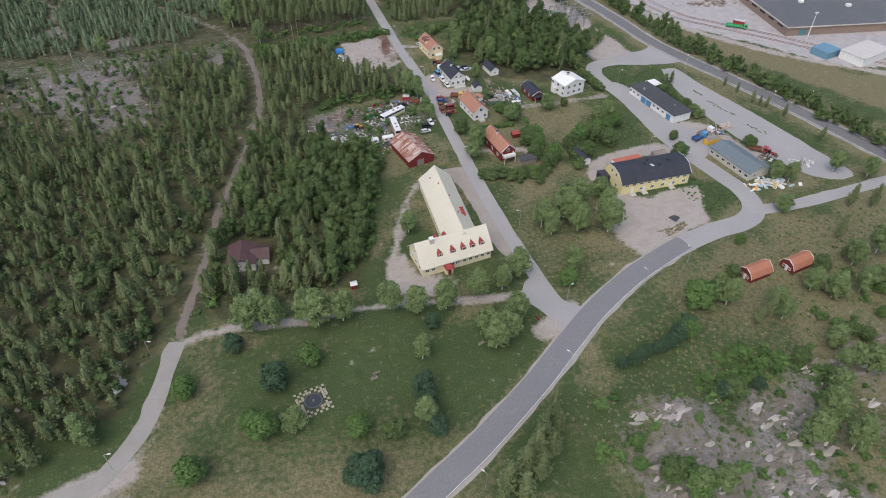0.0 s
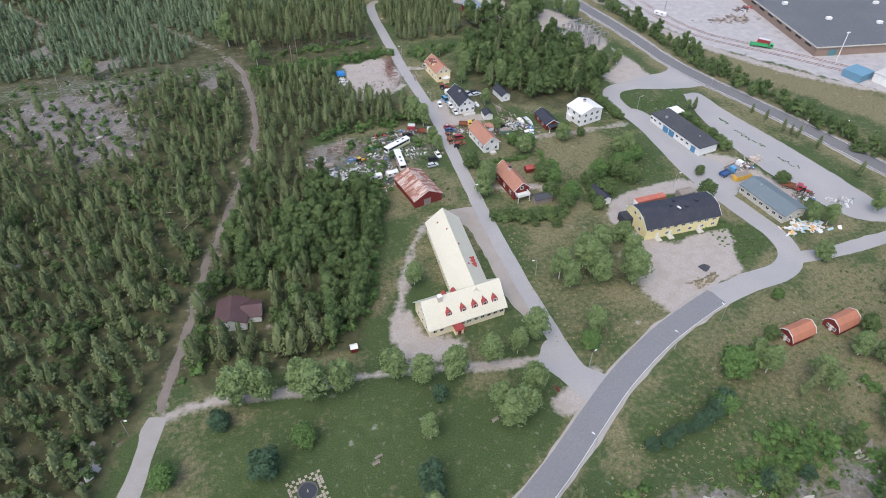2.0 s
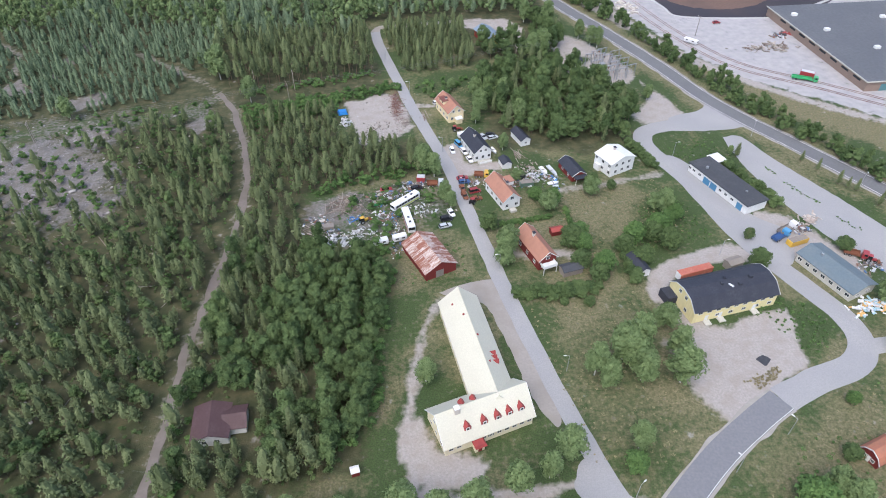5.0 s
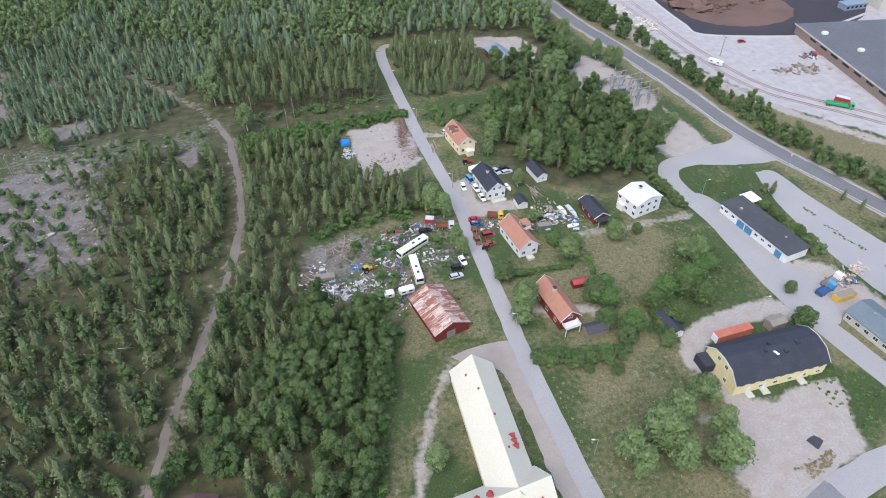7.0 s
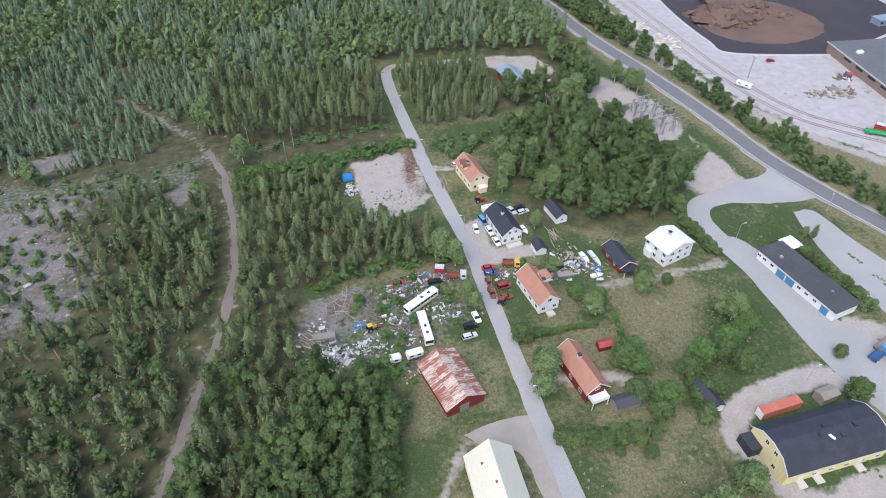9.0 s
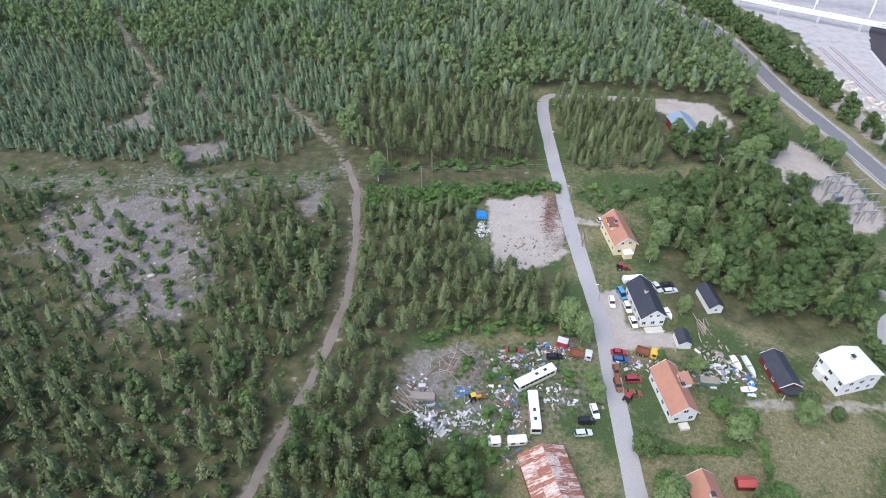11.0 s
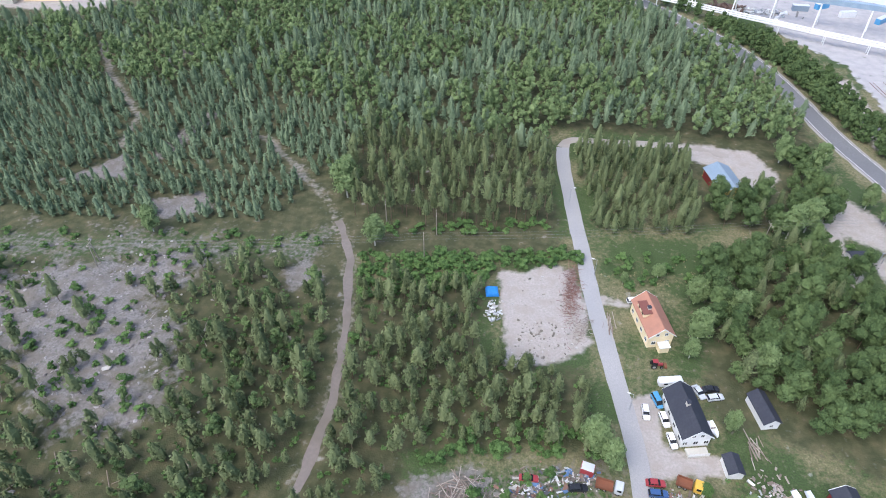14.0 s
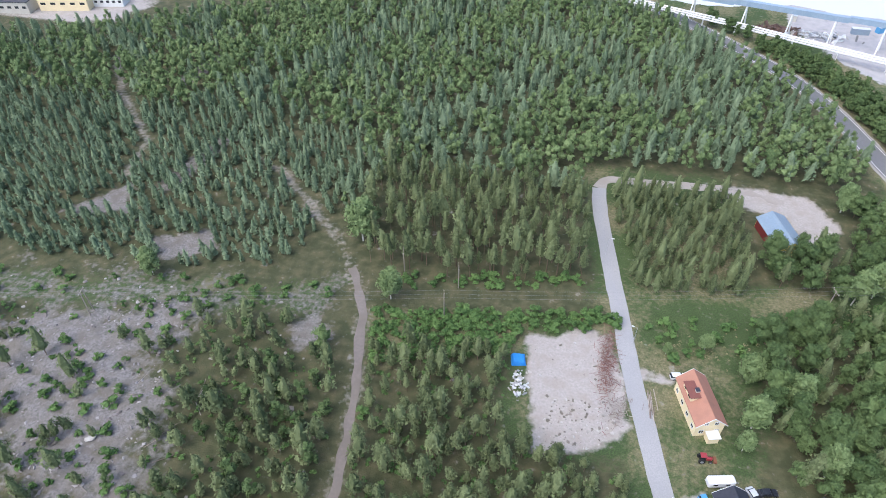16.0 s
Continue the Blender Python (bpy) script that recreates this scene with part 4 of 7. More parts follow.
def dormer(top, m, w=1.3, d=2.2, h=1.5, pointed=0.55):
    """A red sheet dormer with a pointed roof and one window; its face looks along -y."""
    bm = bmesh.new()
    ring = [(-w / 2, 0), (w / 2, 0), (w / 2, h * 0.6), (0, h + pointed * 0.4), (-w / 2, h * 0.6)]
    a = [bm.verts.new((p, 0, q)) for p, q in ring]
    b = [bm.verts.new((p, d, q)) for p, q in ring]
    bm.faces.new(a), bm.faces.new(b[::-1])
    for i in range(5):
        bm.faces.new((a[i], b[i], b[(i + 1) % 5], a[(i + 1) % 5]))
    bmesh.ops.recalc_face_normals(bm, faces=bm.faces)
    bm.transform(m)
    o = part("dormer", bm, RED_SHEET, top, "red sheet dormer")
    bm = bmesh.new()
    box(bm, (0, -0.03, h * 0.42), (w * 0.55, 0.08, h * 0.6))
    bm.transform(m)
    part("dormer_window", bm, TRIM_WHITE, o)
    bm = bmesh.new()
    box(bm, (0, -0.06, h * 0.42), (w * 0.38, 0.06, h * 0.42))
    bm.transform(m)
    part("pane", bm, GLASS, o)
    return o


for dx in (-5.2, -0.9, 2.6, 5.7, 8.8):
    dormer(ell, pose(dx, -4.2, 4.9), 1.7, 2.6, 1.9)
dormer(ell, pose(-1.4, 2.2, 7.2, 0, 0, 180), 1.4, 1.8, 1.6)
dormer(ell, pose(-4.4, 2.2, 7.2, 0, 0, 180), 1.4, 1.8, 1.6)
for dx in (-6.5, -5.1, -3.7):
    dormer(wing, pose(dx, -3.9, 5.5), 1.2, 2.2, 1.4)
for dx, dy in ((-9.5, -1.2), (-1.0, -0.5), (7.0, 1.0), (12.5, 2.6)):
    boxed("roof_vent", (dx + 2.1, dy, 9.0 - abs(dy) * 0.88), (0.5, 0.5, 0.7), RED_SHEET, wing, bevel=0.05)
ch = boxed("chimney", (-6.6, -0.6, 9.1), (1.3, 1.3, 1.8), CHIMNEY, ell)
boxed("chimney_cap", (-6.6, -0.6, 10.06), (1.3, 1.3, 0.14), TRIM_WHITE, ch)
porch = boxed("porch_wall", (-3.4, -6.5, 1.2), (2.4, 1.9, 2.4), CREAM_WALL, ell)
bm = bmesh.new()
box(bm, (-3.4, -6.8, 2.75), (3.0, 2.8, 0.5), top=0.7)
part("porch_roof", bm, RED_SHEET, porch, "red sheet porch roof")
boxed("door", (-3.4, -7.47, 1.0), (1.0, 0.08, 2.0), RED_PAINT, porch)

# the yellow building
yel = base("apartment_building", 100.2, 179.0, 8.8, "pale yellow building with a black broken-pitch roof", "building")
yl, yw = 13.5, 6.3
ring = [(-yw, -0.3), (yw, -0.3), (yw, 4.6), (3.5, 6.95), (0, 7.6), (-3.5, 6.95), (-yw, 4.6)]
bm = bmesh.new()
a = [bm.verts.new((-yl, p, q)) for p, q in ring]
b = [bm.verts.new((yl, p, q)) for p, q in ring]
bm.faces.new(a[::-1]), bm.faces.new(b)
for i in range(7):
    bm.faces.new((a[i], a[(i + 1) % 7], b[(i + 1) % 7], b[i]))
bmesh.ops.recalc_face_normals(bm, faces=bm.faces)
part("wall", bm, YELLOW_WALL, yel)
prof = [(yw + 0.4, 4.35), (3.55, 7.05), (0, 7.72), (-3.55, 7.05), (-yw - 0.4, 4.35)]


def folded(bm, prof, x0, x1, t):
    for (p0, q0), (p1, q1) in zip(prof[:-1], prof[1:]):
        v = [bm.verts.new((xx, p, q + dz)) for xx in (x0, x1) for (p, q) in ((p0, q0), (p1, q1)) for dz in (0, t)]
        for q in ((0, 1, 3, 2), (4, 6, 7, 5), (0, 4, 5, 1), (2, 3, 7, 6), (1, 5, 7, 3), (0, 2, 6, 4)):
            bm.faces.new([v[i] for i in q])
    bmesh.ops.recalc_face_normals(bm, faces=bm.faces)


for pair in zip(prof[:-1], prof[1:]):
    bm = bmesh.new()
    folded(bm, list(pair), -yl - 0.3, yl + 0.3, 0.14)
    part("roof_slope", bm, DARK_ROOF, yel)
for e in (-1, 1):
    bm = bmesh.new()
    folded(bm, prof, e * (yl + 0.31), e * (yl + 0.43), 0.2)
    part("bargeboard", bm, TRIM_WHITE, yel)
for side, al, hz, ww, wh in row_of("s", 9, 23, 3.6, 1.3, 0.8) + row_of("s", 5, 17, 1.5, 1.2, 1.0, 3) + row_of("w", 2, 5, 1.8, 1.0, 1.2) + row_of("w", 2, 3, 5.6, 1.0, 1.2) + row_of("e", 3, 7, 1.8, 1.1, 1.2):
    window(yel, side, al, hz, ww, wh, yl, yw)
for dx, dy, s in ((-2.5, -0.9, 0.9), (2.6, -2.2, 1.1), (7.0, -0.6, 1.2), (-0.5, 0.8, 0.7)):
    boxed("roof_vent", (dx, dy, 7.9 - abs(dy) * 0.2), (s, s, 1.2), DARK_ROOF, yel, bevel=0.08)
for dx in (-9, -4.5, 6.5):
    door(yel, "s", dx, 1.0, 2.05, yl, yw, TRIM_WHITE)
    boxed("landing", (dx, -7.3, 0.15), (2.0, 1.9, 0.3), GREY_WALL, yel)
boxed("lean_to", (-15.0, 4.0, 1.4), (3.0, 4.6, 2.8), DARK_ROOF, yel, "dark lean-to at the gable")
boxed("skylight_strip", (-0.3, -1.5, 7.56), (0.7, 2.6, 0.1), TRIM_WHITE, yel, rz=20)
cont = base("container", 96.4, 189.4, 11.5, "faded red steel container with white end, standing behind the yellow building", "container")
boxed("body", (0.3, 0, 1.3), (11.4, 2.4, 2.6), worn("faded_red_steel", (0.42, 0.13, 0.09), (0.5, 0.3, 0.22), 0.7, big=0.6, fine=2), cont, bevel=0.06)
boxed("end_door", (-5.46, 0, 1.3), (0.1, 2.2, 2.4), TRIM_WHITE, cont)
shed = house("timber_shed", "small brown timber shed behind the yellow building", 110, 191.5, 15, 5, 3, 2.4, 3.0, OLD_WOOD, OLD_WOOD, 0.2, category="shed")

# the red barn with rusted sheets
barn = base("barn", 17.8, 206.0, 111.5, "red barn with a patchy rusted sheet roof", "barn")
bl, bw, be, br = 16.0, 10.2, 3.0, 5.6
bm = bmesh.new()
ring = [(-bw / 2, -0.3), (bw / 2, -0.3), (bw / 2, be), (0, br), (-bw / 2, be)]
a = [bm.verts.new((-bl / 2, p, q)) for p, q in ring]
b = [bm.verts.new((bl / 2, p, q)) for p, q in ring]
bm.faces.new(a[::-1]), bm.faces.new(b)
for i in range(5):
    bm.faces.new((a[i], a[(i + 1) % 5], b[(i + 1) % 5], b[i]))
bmesh.ops.recalc_face_normals(bm, faces=bm.faces)
part("wall", bm, RED_PAINT, barn)
door(barn, "w", 0.5, 2.6, 2.5, bl / 2, bw / 2, OLD_WOOD)
RUST_SHEETS = mat("rusted_roof_sheets", (0.5, 0.4, 0.36), 0.7)
m = RUST_SHEETS
rnd = nd(m, "ShaderNodeObjectInfo").outputs["Random"]
shift = nd(m, "ShaderNodeVectorMath")
shift.operation = "ADD"
lk(m, place(m), shift.inputs[0])
k = nd(m, "ShaderNodeCombineXYZ")
kk = nd(m, "ShaderNodeMath")
kk.operation = "MULTIPLY"
kk.inputs[1].default_value = 37.0
lk(m, rnd, kk.inputs[0])
lk(m, kk.outputs[0], k.inputs[0])
lk(m, k.outputs[0], shift.inputs[1])
stain = speck(m, 1.1, 6, shift.outputs[0], (2.6, 0.55, 1.0))
pick = nd(m, "ShaderNodeMath")
pick.operation = "MULTIPLY_ADD"
lk(m, rnd, pick.inputs[0])
pick.inputs[1].default_value = 0.32
lk(m, stain, pick.inputs[2])
c = mixed(m, ramp(m, pick.outputs[0], 0.5, 0.74), (0.58, 0.52, 0.48), (0.22, 0.085, 0.058))
coloured(m, mixed(m, ramp(m, speck(m, 4, 4), 0.4, 0.8), c, (0.3, 0.16, 0.11)))
sheet_me = None
slope_len = math.hypot(bw / 2 + 0.5, (br - be) * (1 + 1.0 / bw))
for s in (-1, 1):
    tilt = math.degrees(math.atan2(br - be, bw / 2))
    for i in range(16):
        for j in range(2):
            if sheet_me is None:
                bm = bmesh.new()
                box(bm, (0, 0, 0), (bl / 15.6, slope_len / 2 + 0.1, 0.03))
                for r in (-0.35, 0.0, 0.35):
                    box(bm, (r, 0, 0.03), (0.09, slope_len / 2 + 0.1, 0.04))
                o = part("roof_sheet", bm, RUST_SHEETS, barn)
                sheet_me = o.data
            else:
                o = new("roof_sheet", sheet_me)
                o.parent = barn
            f = 0.25 + 0.5 * j
            yy = s * (bw / 2 + 0.45) * (1 - f)
            zz = be - 0.22 + (br - be + 0.22) * f + 0.12 + 0.02 * j + 0.015 * (i % 2)
            o.matrix_basis = pose((i - 7.5) * (bl + 0.5) / 16, yy, zz, -s * tilt, 0, random.uniform(-0.8, 0.8))

# houses along the street
red = house("red_house", "red boarded house with an orange tile roof and white balcony", 51.2, 204.8, 106.0, 14.4, 5.9, 4.2, 6.7, RED_PAINT, TILE_ROOF, 0.5, row_of("n", 3, 9, 1.7, 1.1, 1.2) + row_of("s", 3, 9, 1.7, 1.1, 1.2) + row_of("w", 2, 3, 1.6, 1.0, 1.2) + row_of("w", 1, 1, 4.4, 1.1, 1.2), [(1.5, 0.3)], TRIM_WHITE)
boxed("balcony_floor", (-8.7, 0.4, 2.7), (2.4, 4.6, 0.2), TRIM_WHITE, red)
for q, s in (((-9.85, 0.4, 3.2), (0.08, 4.6, 0.9)), ((-8.7, 2.66, 3.2), (2.3, 0.08, 0.9)), ((-8.7, -1.86, 3.2), (2.3, 0.08, 0.9))):
    boxed("balcony_rail", q, s, TRIM_WHITE, red)
for yy in (-1.8, 2.6):
    boxed("balcony_post", (-9.8, yy, 1.3), (0.16, 0.16, 2.6), TRIM_WHITE, red)
who = house("white_house", "white boarded house with an orange tile roof", 46.6, 234.8, 106.5, 13.4, 6.3, 3.8, 6.5, WHITE_WALL, TILE_ROOF, 0.45, row_of("n", 4, 10, 1.7, 1.1, 1.2) + row_of("s", 3, 9, 1.7, 1.1, 1.2) + row_of("w", 2, 3.6, 1.6, 1.0, 1.2) + row_of("w", 1, 1, 4.4, 1.1, 1.2), [(-0.5, -1.3), (1.2, -1.6)], TRIM_WHITE)
boxed("dormer", (1.2, -2.6, 5.6), (3.4, 2.4, 1.5), WHITE_WALL, who)
boxed("dormer_roof", (1.2, -2.7, 6.42), (3.8, 2.8, 0.16), TILE_ROOF, who)
boxed("steps", (-8.3, 0.2, 0.4), (1.8, 2.2, 0.8), GREY_WALL, who)
whd = house("white_house_dark_roof", "white boarded house with a black sheet roof", 42.2, 264.9, 104.5, 13.2, 6.6, 3.9, 6.6, WHITE_WALL, DARK_ROOF, 0.45, row_of("n", 4, 10, 1.7, 1.1, 1.2) + row_of("s", 3, 9, 1.7, 1.1, 1.2) + row_of("w", 3, 5, 1.6, 1.0, 1.2) + row_of("w", 2, 2, 4.3, 0.8, 1.0), [(0.5, 0.4)], TRIM_WHITE)
boxed("terrace", (-8.4, 0.0, 0.3), (2.2, 5.0, 0.6), GREY_WALL, whd)
boxed("terrace_rail", (-9.4, 0.0, 0.9), (0.08, 5.0, 0.8), TRIM_WHITE, whd)
crm = house("pale_yellow_house", "pale yellow boarded house with a patched orange tile roof", 36.0, 293.8, 106.5, 13.2, 6.6, 4.5, 7.2, PEACH_WALL, TILE_ROOF, 0.45, row_of("n", 4, 10, 1.8, 1.1, 1.2) + row_of("s", 3, 9, 1.8, 1.1, 1.2) + row_of("w", 2, 3.6, 1.8, 1.0, 1.2) + row_of("w", 2, 2.4, 4.8, 0.8, 1.0), [(1.0, 1.2)], TRIM_WHITE)
boxed("dormer", (1.6, 2.0, 6.0), (4.6, 2.2, 1.3), PEACH_WALL, crm)
boxed("dormer_roof", (1.6, 2.0, 6.72), (5.0, 2.8, 0.14), worn("brown_red_sheet", (0.19, 0.075, 0.06), (0.13, 0.06, 0.05), 0.8, big=0.6), crm, "brown-red flat dormer roof")
for al in (0.4, 2.8):
    boxed("dormer_window", (al, 3.13, 6.05), (1.0, 0.08, 0.8), GLASS, crm)
boxed("porch", (-7.9, -0.5, 1.1), (1.9, 2.6, 2.2), PEACH_WALL, crm)
boxed("porch_roof", (-8.0, -0.5, 2.3), (2.3, 3.0, 0.18), TRIM_WHITE, crm)
wh2 = house("white_two_storey_house", "white two-storey house with a pale sheet roof", 90.8, 248.0, 113.0, 8.8, 11.0, 5.5, 7.3, WHITE_WALL, TRIM_WHITE, 0.35, row_of("n", 3, 7, 1.8, 1.1, 1.2) + row_of("n", 3, 7, 4.4, 1.1, 1.2) + row_of("w", 3, 6, 1.8, 1.1, 1.2) + row_of("w", 3, 6, 4.4, 1.1, 1.2) + row_of("s", 3, 7, 4.4, 1.1, 1.2), [(0.6, 0.2)])
boxed("porch", (2.0, 5.6, 1.3), (2.6, 1.8, 2.6), WHITE_WALL, wh2)
for al, cy in ((-3.2, 2.0), (-0.6, 2.9), (2.2, 2.2), (-2.0, -2.4), (1.4, -2.6)):
    boxed("snow_guard", (al, cy, 7.42 - abs(cy) * 0.327), (1.6, 0.1, 0.14), DARK_ROOF, wh2)
brd = house("red_cottage", "red cottage with a blue-black sheet roof and white gable trim", 74.6, 246.3, 103.0, 10.2, 5.3, 2.6, 4.2, RED_PAINT, DARK_ROOF, 0.4, row_of("n", 2, 4, 1.5, 0.9, 1.0) + row_of("w", 2, 2.4, 1.5, 0.9, 1.0), trim=TRIM_WHITE)
boxed("verandah_roof", (-6.4, 0, 2.5), (2.4, 5.0, 0.14), DARK_ROOF, brd)
for yy in (-2.3, 2.3):
    boxed("verandah_post", (-7.4, yy, 1.25), (0.14, 0.14, 2.5), TRIM_WHITE, brd)

# long white workshop with a flat dark roof
lng = base("workshop", 126.0, 230.2, 107.5, "long low white workshop with a dark felt roof", "building")
boxed("wall", (0, 0, 1.7), (28.4, 8.8, 3.6), WHITE_WALL, lng)
boxed("roof", (0, 0, 3.62), (29.2, 9.8, 0.35), FELT_ROOF, lng, bevel=0.05)
for along, w in ((-11, 2.4), (1.5, 3.0), (4.9, 3.0)):
    door(lng, "n", along, w, 2.4, 14.2, 4.4, worn("blue_door", (0.08, 0.22, 0.36), (0.06, 0.15, 0.25), 0.6))
for al in (-7.5, -4.5, -1.8, 8.5, 11.5, 13.6):
    window(lng, "n", al, 1.9, 1.2, 0.9, 14.2, 4.4)
boxed("roof_vent", (8.6, 1.6, 4.2), (0.9, 0.9, 0.9), STEEL, lng, bevel=0.1)
boxed("roof_hatch", (-8, -1.0, 3.95), (0.6, 0.6, 0.4), STEEL, lng)
boxed("canopy", (13.2, -7.4, 3.0), (5.2, 5.2, 0.25), TRIM_WHITE, lng, "white flat canopy")
for q in ((11.0, -9.6), (15.4, -9.6)):
    boxed("canopy_post", (*q, 1.45), (0.16, 0.16, 2.9), STEEL, lng)

ggn = house("depot", "low grey rendered depot with a grey-green sheet roof", 138.4, 184.0, 108.0, 19.5, 9.8, 3.2, 4.9, GREY_WALL, GREEN_ROOF, 0.5, row_of("n", 7, 17, 1.7, 1.3, 1.1) + row_of("w", 2, 4, 1.7, 1.2, 1.1), category="building")
boxed("roof_vent", (5, 1.0, 5.0), (0.6, 0.6, 0.7), STEEL, ggn)
blu = house("forest_workshop", "yellow boarded workshop with a blue-grey sheet roof in a forest clearing", 64.8, 364.0, 106.0, 14.5, 8.4, 3.6, 5.6, worn("ochre_boards", (0.62, 0.45, 0.14), (0.45, 0.32, 0.12), 0.85), BLUE_ROOF, 0.5, row_of("w", 2, 4, 1.7, 1.1, 1.1) + row_of("n", 3, 10, 1.7, 1.1, 1.1), category="building")
boxed("red_side", (0.0, 4.26, 1.6), (14.0, 0.08, 3.0), RED_PAINT, blu)
hut = house("small_hut", "small white hut with a dark roof beside the substation", 99.6, 331.5, 10, 6.4, 4.2, 2.6, 3.4, WHITE_WALL, DARK_ROOF, 0.3, row_of("s", 2, 3, 1.5, 0.7, 0.8), category="hut")
house("garage", "white garage with a dark pitched roof under the trees", 60.8, 270.3, 106, 8.4, 4.0, 2.6, 4.0, WHITE_WALL, DARK_ROOF, 0.35, row_of("w", 1, 1, 1.4, 0.8, 0.8), category="garage")
house("garden_shed", "small white shed with a dark blue roof beside the drive", 51.4, 253.9, 100, 4.6, 3.4, 2.2, 3.2, WHITE_WALL, DARK_ROOF, 0.25, category="shed")
paint_sheet = worn("bright_red_sheet", (0.33, 0.07, 0.06), (0.25, 0.06, 0.055), 0.5)
house("red_shed", "small red shed with a red sheet roof in the garden", 60.2, 213.6, 8, 3.8, 2.4, 1.8, 2.4, RED_PAINT, paint_sheet, 0.2, category="shed")
house("black_shed", "narrow shed with a black roof and white gable", 80.8, 194.6, 102, 8.0, 3.4, 2.3, 3.2, WHITE_WALL, DARK_ROOF, 0.25, category="shed")
house("grey_shed", "low grey weathered shed behind the hedge", 60.0, 195.4, 12, 6.4, 3.4, 2.1, 2.9, OLD_WOOD, FELT_ROOF, 0.25, category="shed")
house("forest_house", "white house with a brown sheet roof hidden in the wood", -40.0, 152.6, 92, 9.0, 8.0, 3.0, 4.6, WHITE_WALL, BROWN_ROOF, 0.5, row_of("w", 2, 3, 1.6, 1.0, 1.1))
house("forest_house_wing", "brown-roofed wing of the house in the wood", -34.6, 153.6, 2, 5.0, 6.0, 2.6, 4.0, WHITE_WALL, BROWN_ROOF, 0.4)
house("transformer_kiosk", "small red kiosk with a white roof beside the path", -6.6, 136.8, 10, 1.8, 1.6, 1.7, 2.1, RED_PAINT, TRIM_WHITE, 0.15, category="kiosk")


def gambrel(x, y, az, label):
    """A small red cottage with a tiled gambrel roof."""
    top = base("gambrel_cottage", x, y, az, label, "cottage", "red cottages on the slope")
    l, w = 4.0, 2.5
    ring = [(-w, -0.3), (w, -0.3), (w, 2.0), (w * 0.68, 3.3), (0, 4.2), (-w * 0.68, 3.3), (-w, 2.0)]
    bm = bmesh.new()
    a = [bm.verts.new((-l, p, q)) for p, q in ring]
    b = [bm.verts.new((l, p, q)) for p, q in ring]
    bm.faces.new(a[::-1]), bm.faces.new(b)
    for i in range(7):
        bm.faces.new((a[i], a[(i + 1) % 7], b[(i + 1) % 7], b[i]))
    bmesh.ops.recalc_face_normals(bm, faces=bm.faces)
    part("wall", bm, RED_PAINT, top)
    bm = bmesh.new()
    prof = [(w + 0.3, 1.75), (w * 0.68 + 0.06, 3.36), (0, 4.3), (-w * 0.68 - 0.06, 3.36), (-w - 0.3, 1.75)]
    for (p0, q0), (p1, q1) in zip(prof[:-1], prof[1:]):
        v = [bm.verts.new((xx, p, q + dz)) for xx in (-l - 0.3, l + 0.3) for (p, q) in ((p0, q0), (p1, q1)) for dz in (0, 0.13)]
        for q in ((0, 1, 3, 2), (4, 6, 7, 5), (0, 4, 5, 1), (2, 3, 7, 6), (1, 5, 7, 3), (0, 2, 6, 4)):
            bm.faces.new([v[i] for i in q])
    bmesh.ops.recalc_face_normals(bm, faces=bm.faces)
    part("roof", bm, OLD_TILE_ROOF, top)
    for e in (-1, 1):
        bm = bmesh.new()
        folded(bm, prof, e * (l + 0.31), e * (l + 0.47), 0.2)
        part("bargeboard", bm, TRIM_WHITE, top)
    for q in (-1.0, 1.0):
        window(top, "w", q, 1.3, 0.7, 0.9, l, w)
    door(top, "w", 0.0, 0.8, 1.9, l, w, TRIM_WHITE)
    return top


gambrel(114.6, 126.6, 17, "red cottage with an orange tiled gambrel roof")
gambrel(129.2, 128.6, 19, "red cottage with an orange gambrel roof beyond its twin")

# the works across the through road
fac = base("factory", 262, 334, 0, "large low brick factory with a dark flat roof", "factory")
boxed("wall", (4, 0, 2.1), (94, 86, 4.6), BRICK_WALL, fac)
boxed("roof", (4, 0, 4.55), (95, 87, 0.4), worn("weathered_felt", (0.115, 0.12, 0.13), (0.16, 0.16, 0.165), 0.9, big=0.06, fine=0.8), fac)
bm = bmesh.new()
for c, s in (((4, -43.65, 4.7), (95.4, 0.3, 0.5)), ((-43.65, 0, 4.7), (0.3, 87.0, 0.5))):
    box(bm, c, s)
part("parapet", bm, GREY_WALL, fac)
for q in ((-30, 10), (-18, -12), (5, -20), (20, 5), (-36, 30), (8, 22)):
    boxed("roof_unit", (*q, 5.3), (2.6, 2.0, 1.3), TRIM_WHITE, fac, bevel=0.1)
for i in range(8):
    boxed("window_band", (-43.05, -36 + 9 * i, 3.2), (0.12, 5.0, 0.9), GLASS, fac)
boxed("gate_door", (-34, -43.05, 1.6), (4.0, 0.12, 3.2), worn("teal_door", (0.1, 0.22, 0.24), (0.08, 0.14, 0.16), 0.6), fac)
shop = base("works_shop", 240, 266, 24, "low white shop with a blue annex beside the factory", "building")
boxed("wall", (2, -4, 1.9), (22, 12, 4.0), WHITE_WALL, shop)
boxed("roof", (2, -4, 4.0), (22.6, 12.6, 0.3), worn("pale_roof", (0.5, 0.48, 0.46), (0.4, 0.36, 0.34), 0.8), shop)
boxed("annex", (-11, 8, 1.6), (10, 9, 3.4), worn("blue_sheet", (0.13, 0.25, 0.34), (0.1, 0.18, 0.25), 0.6), shop, "blue sheet annex")

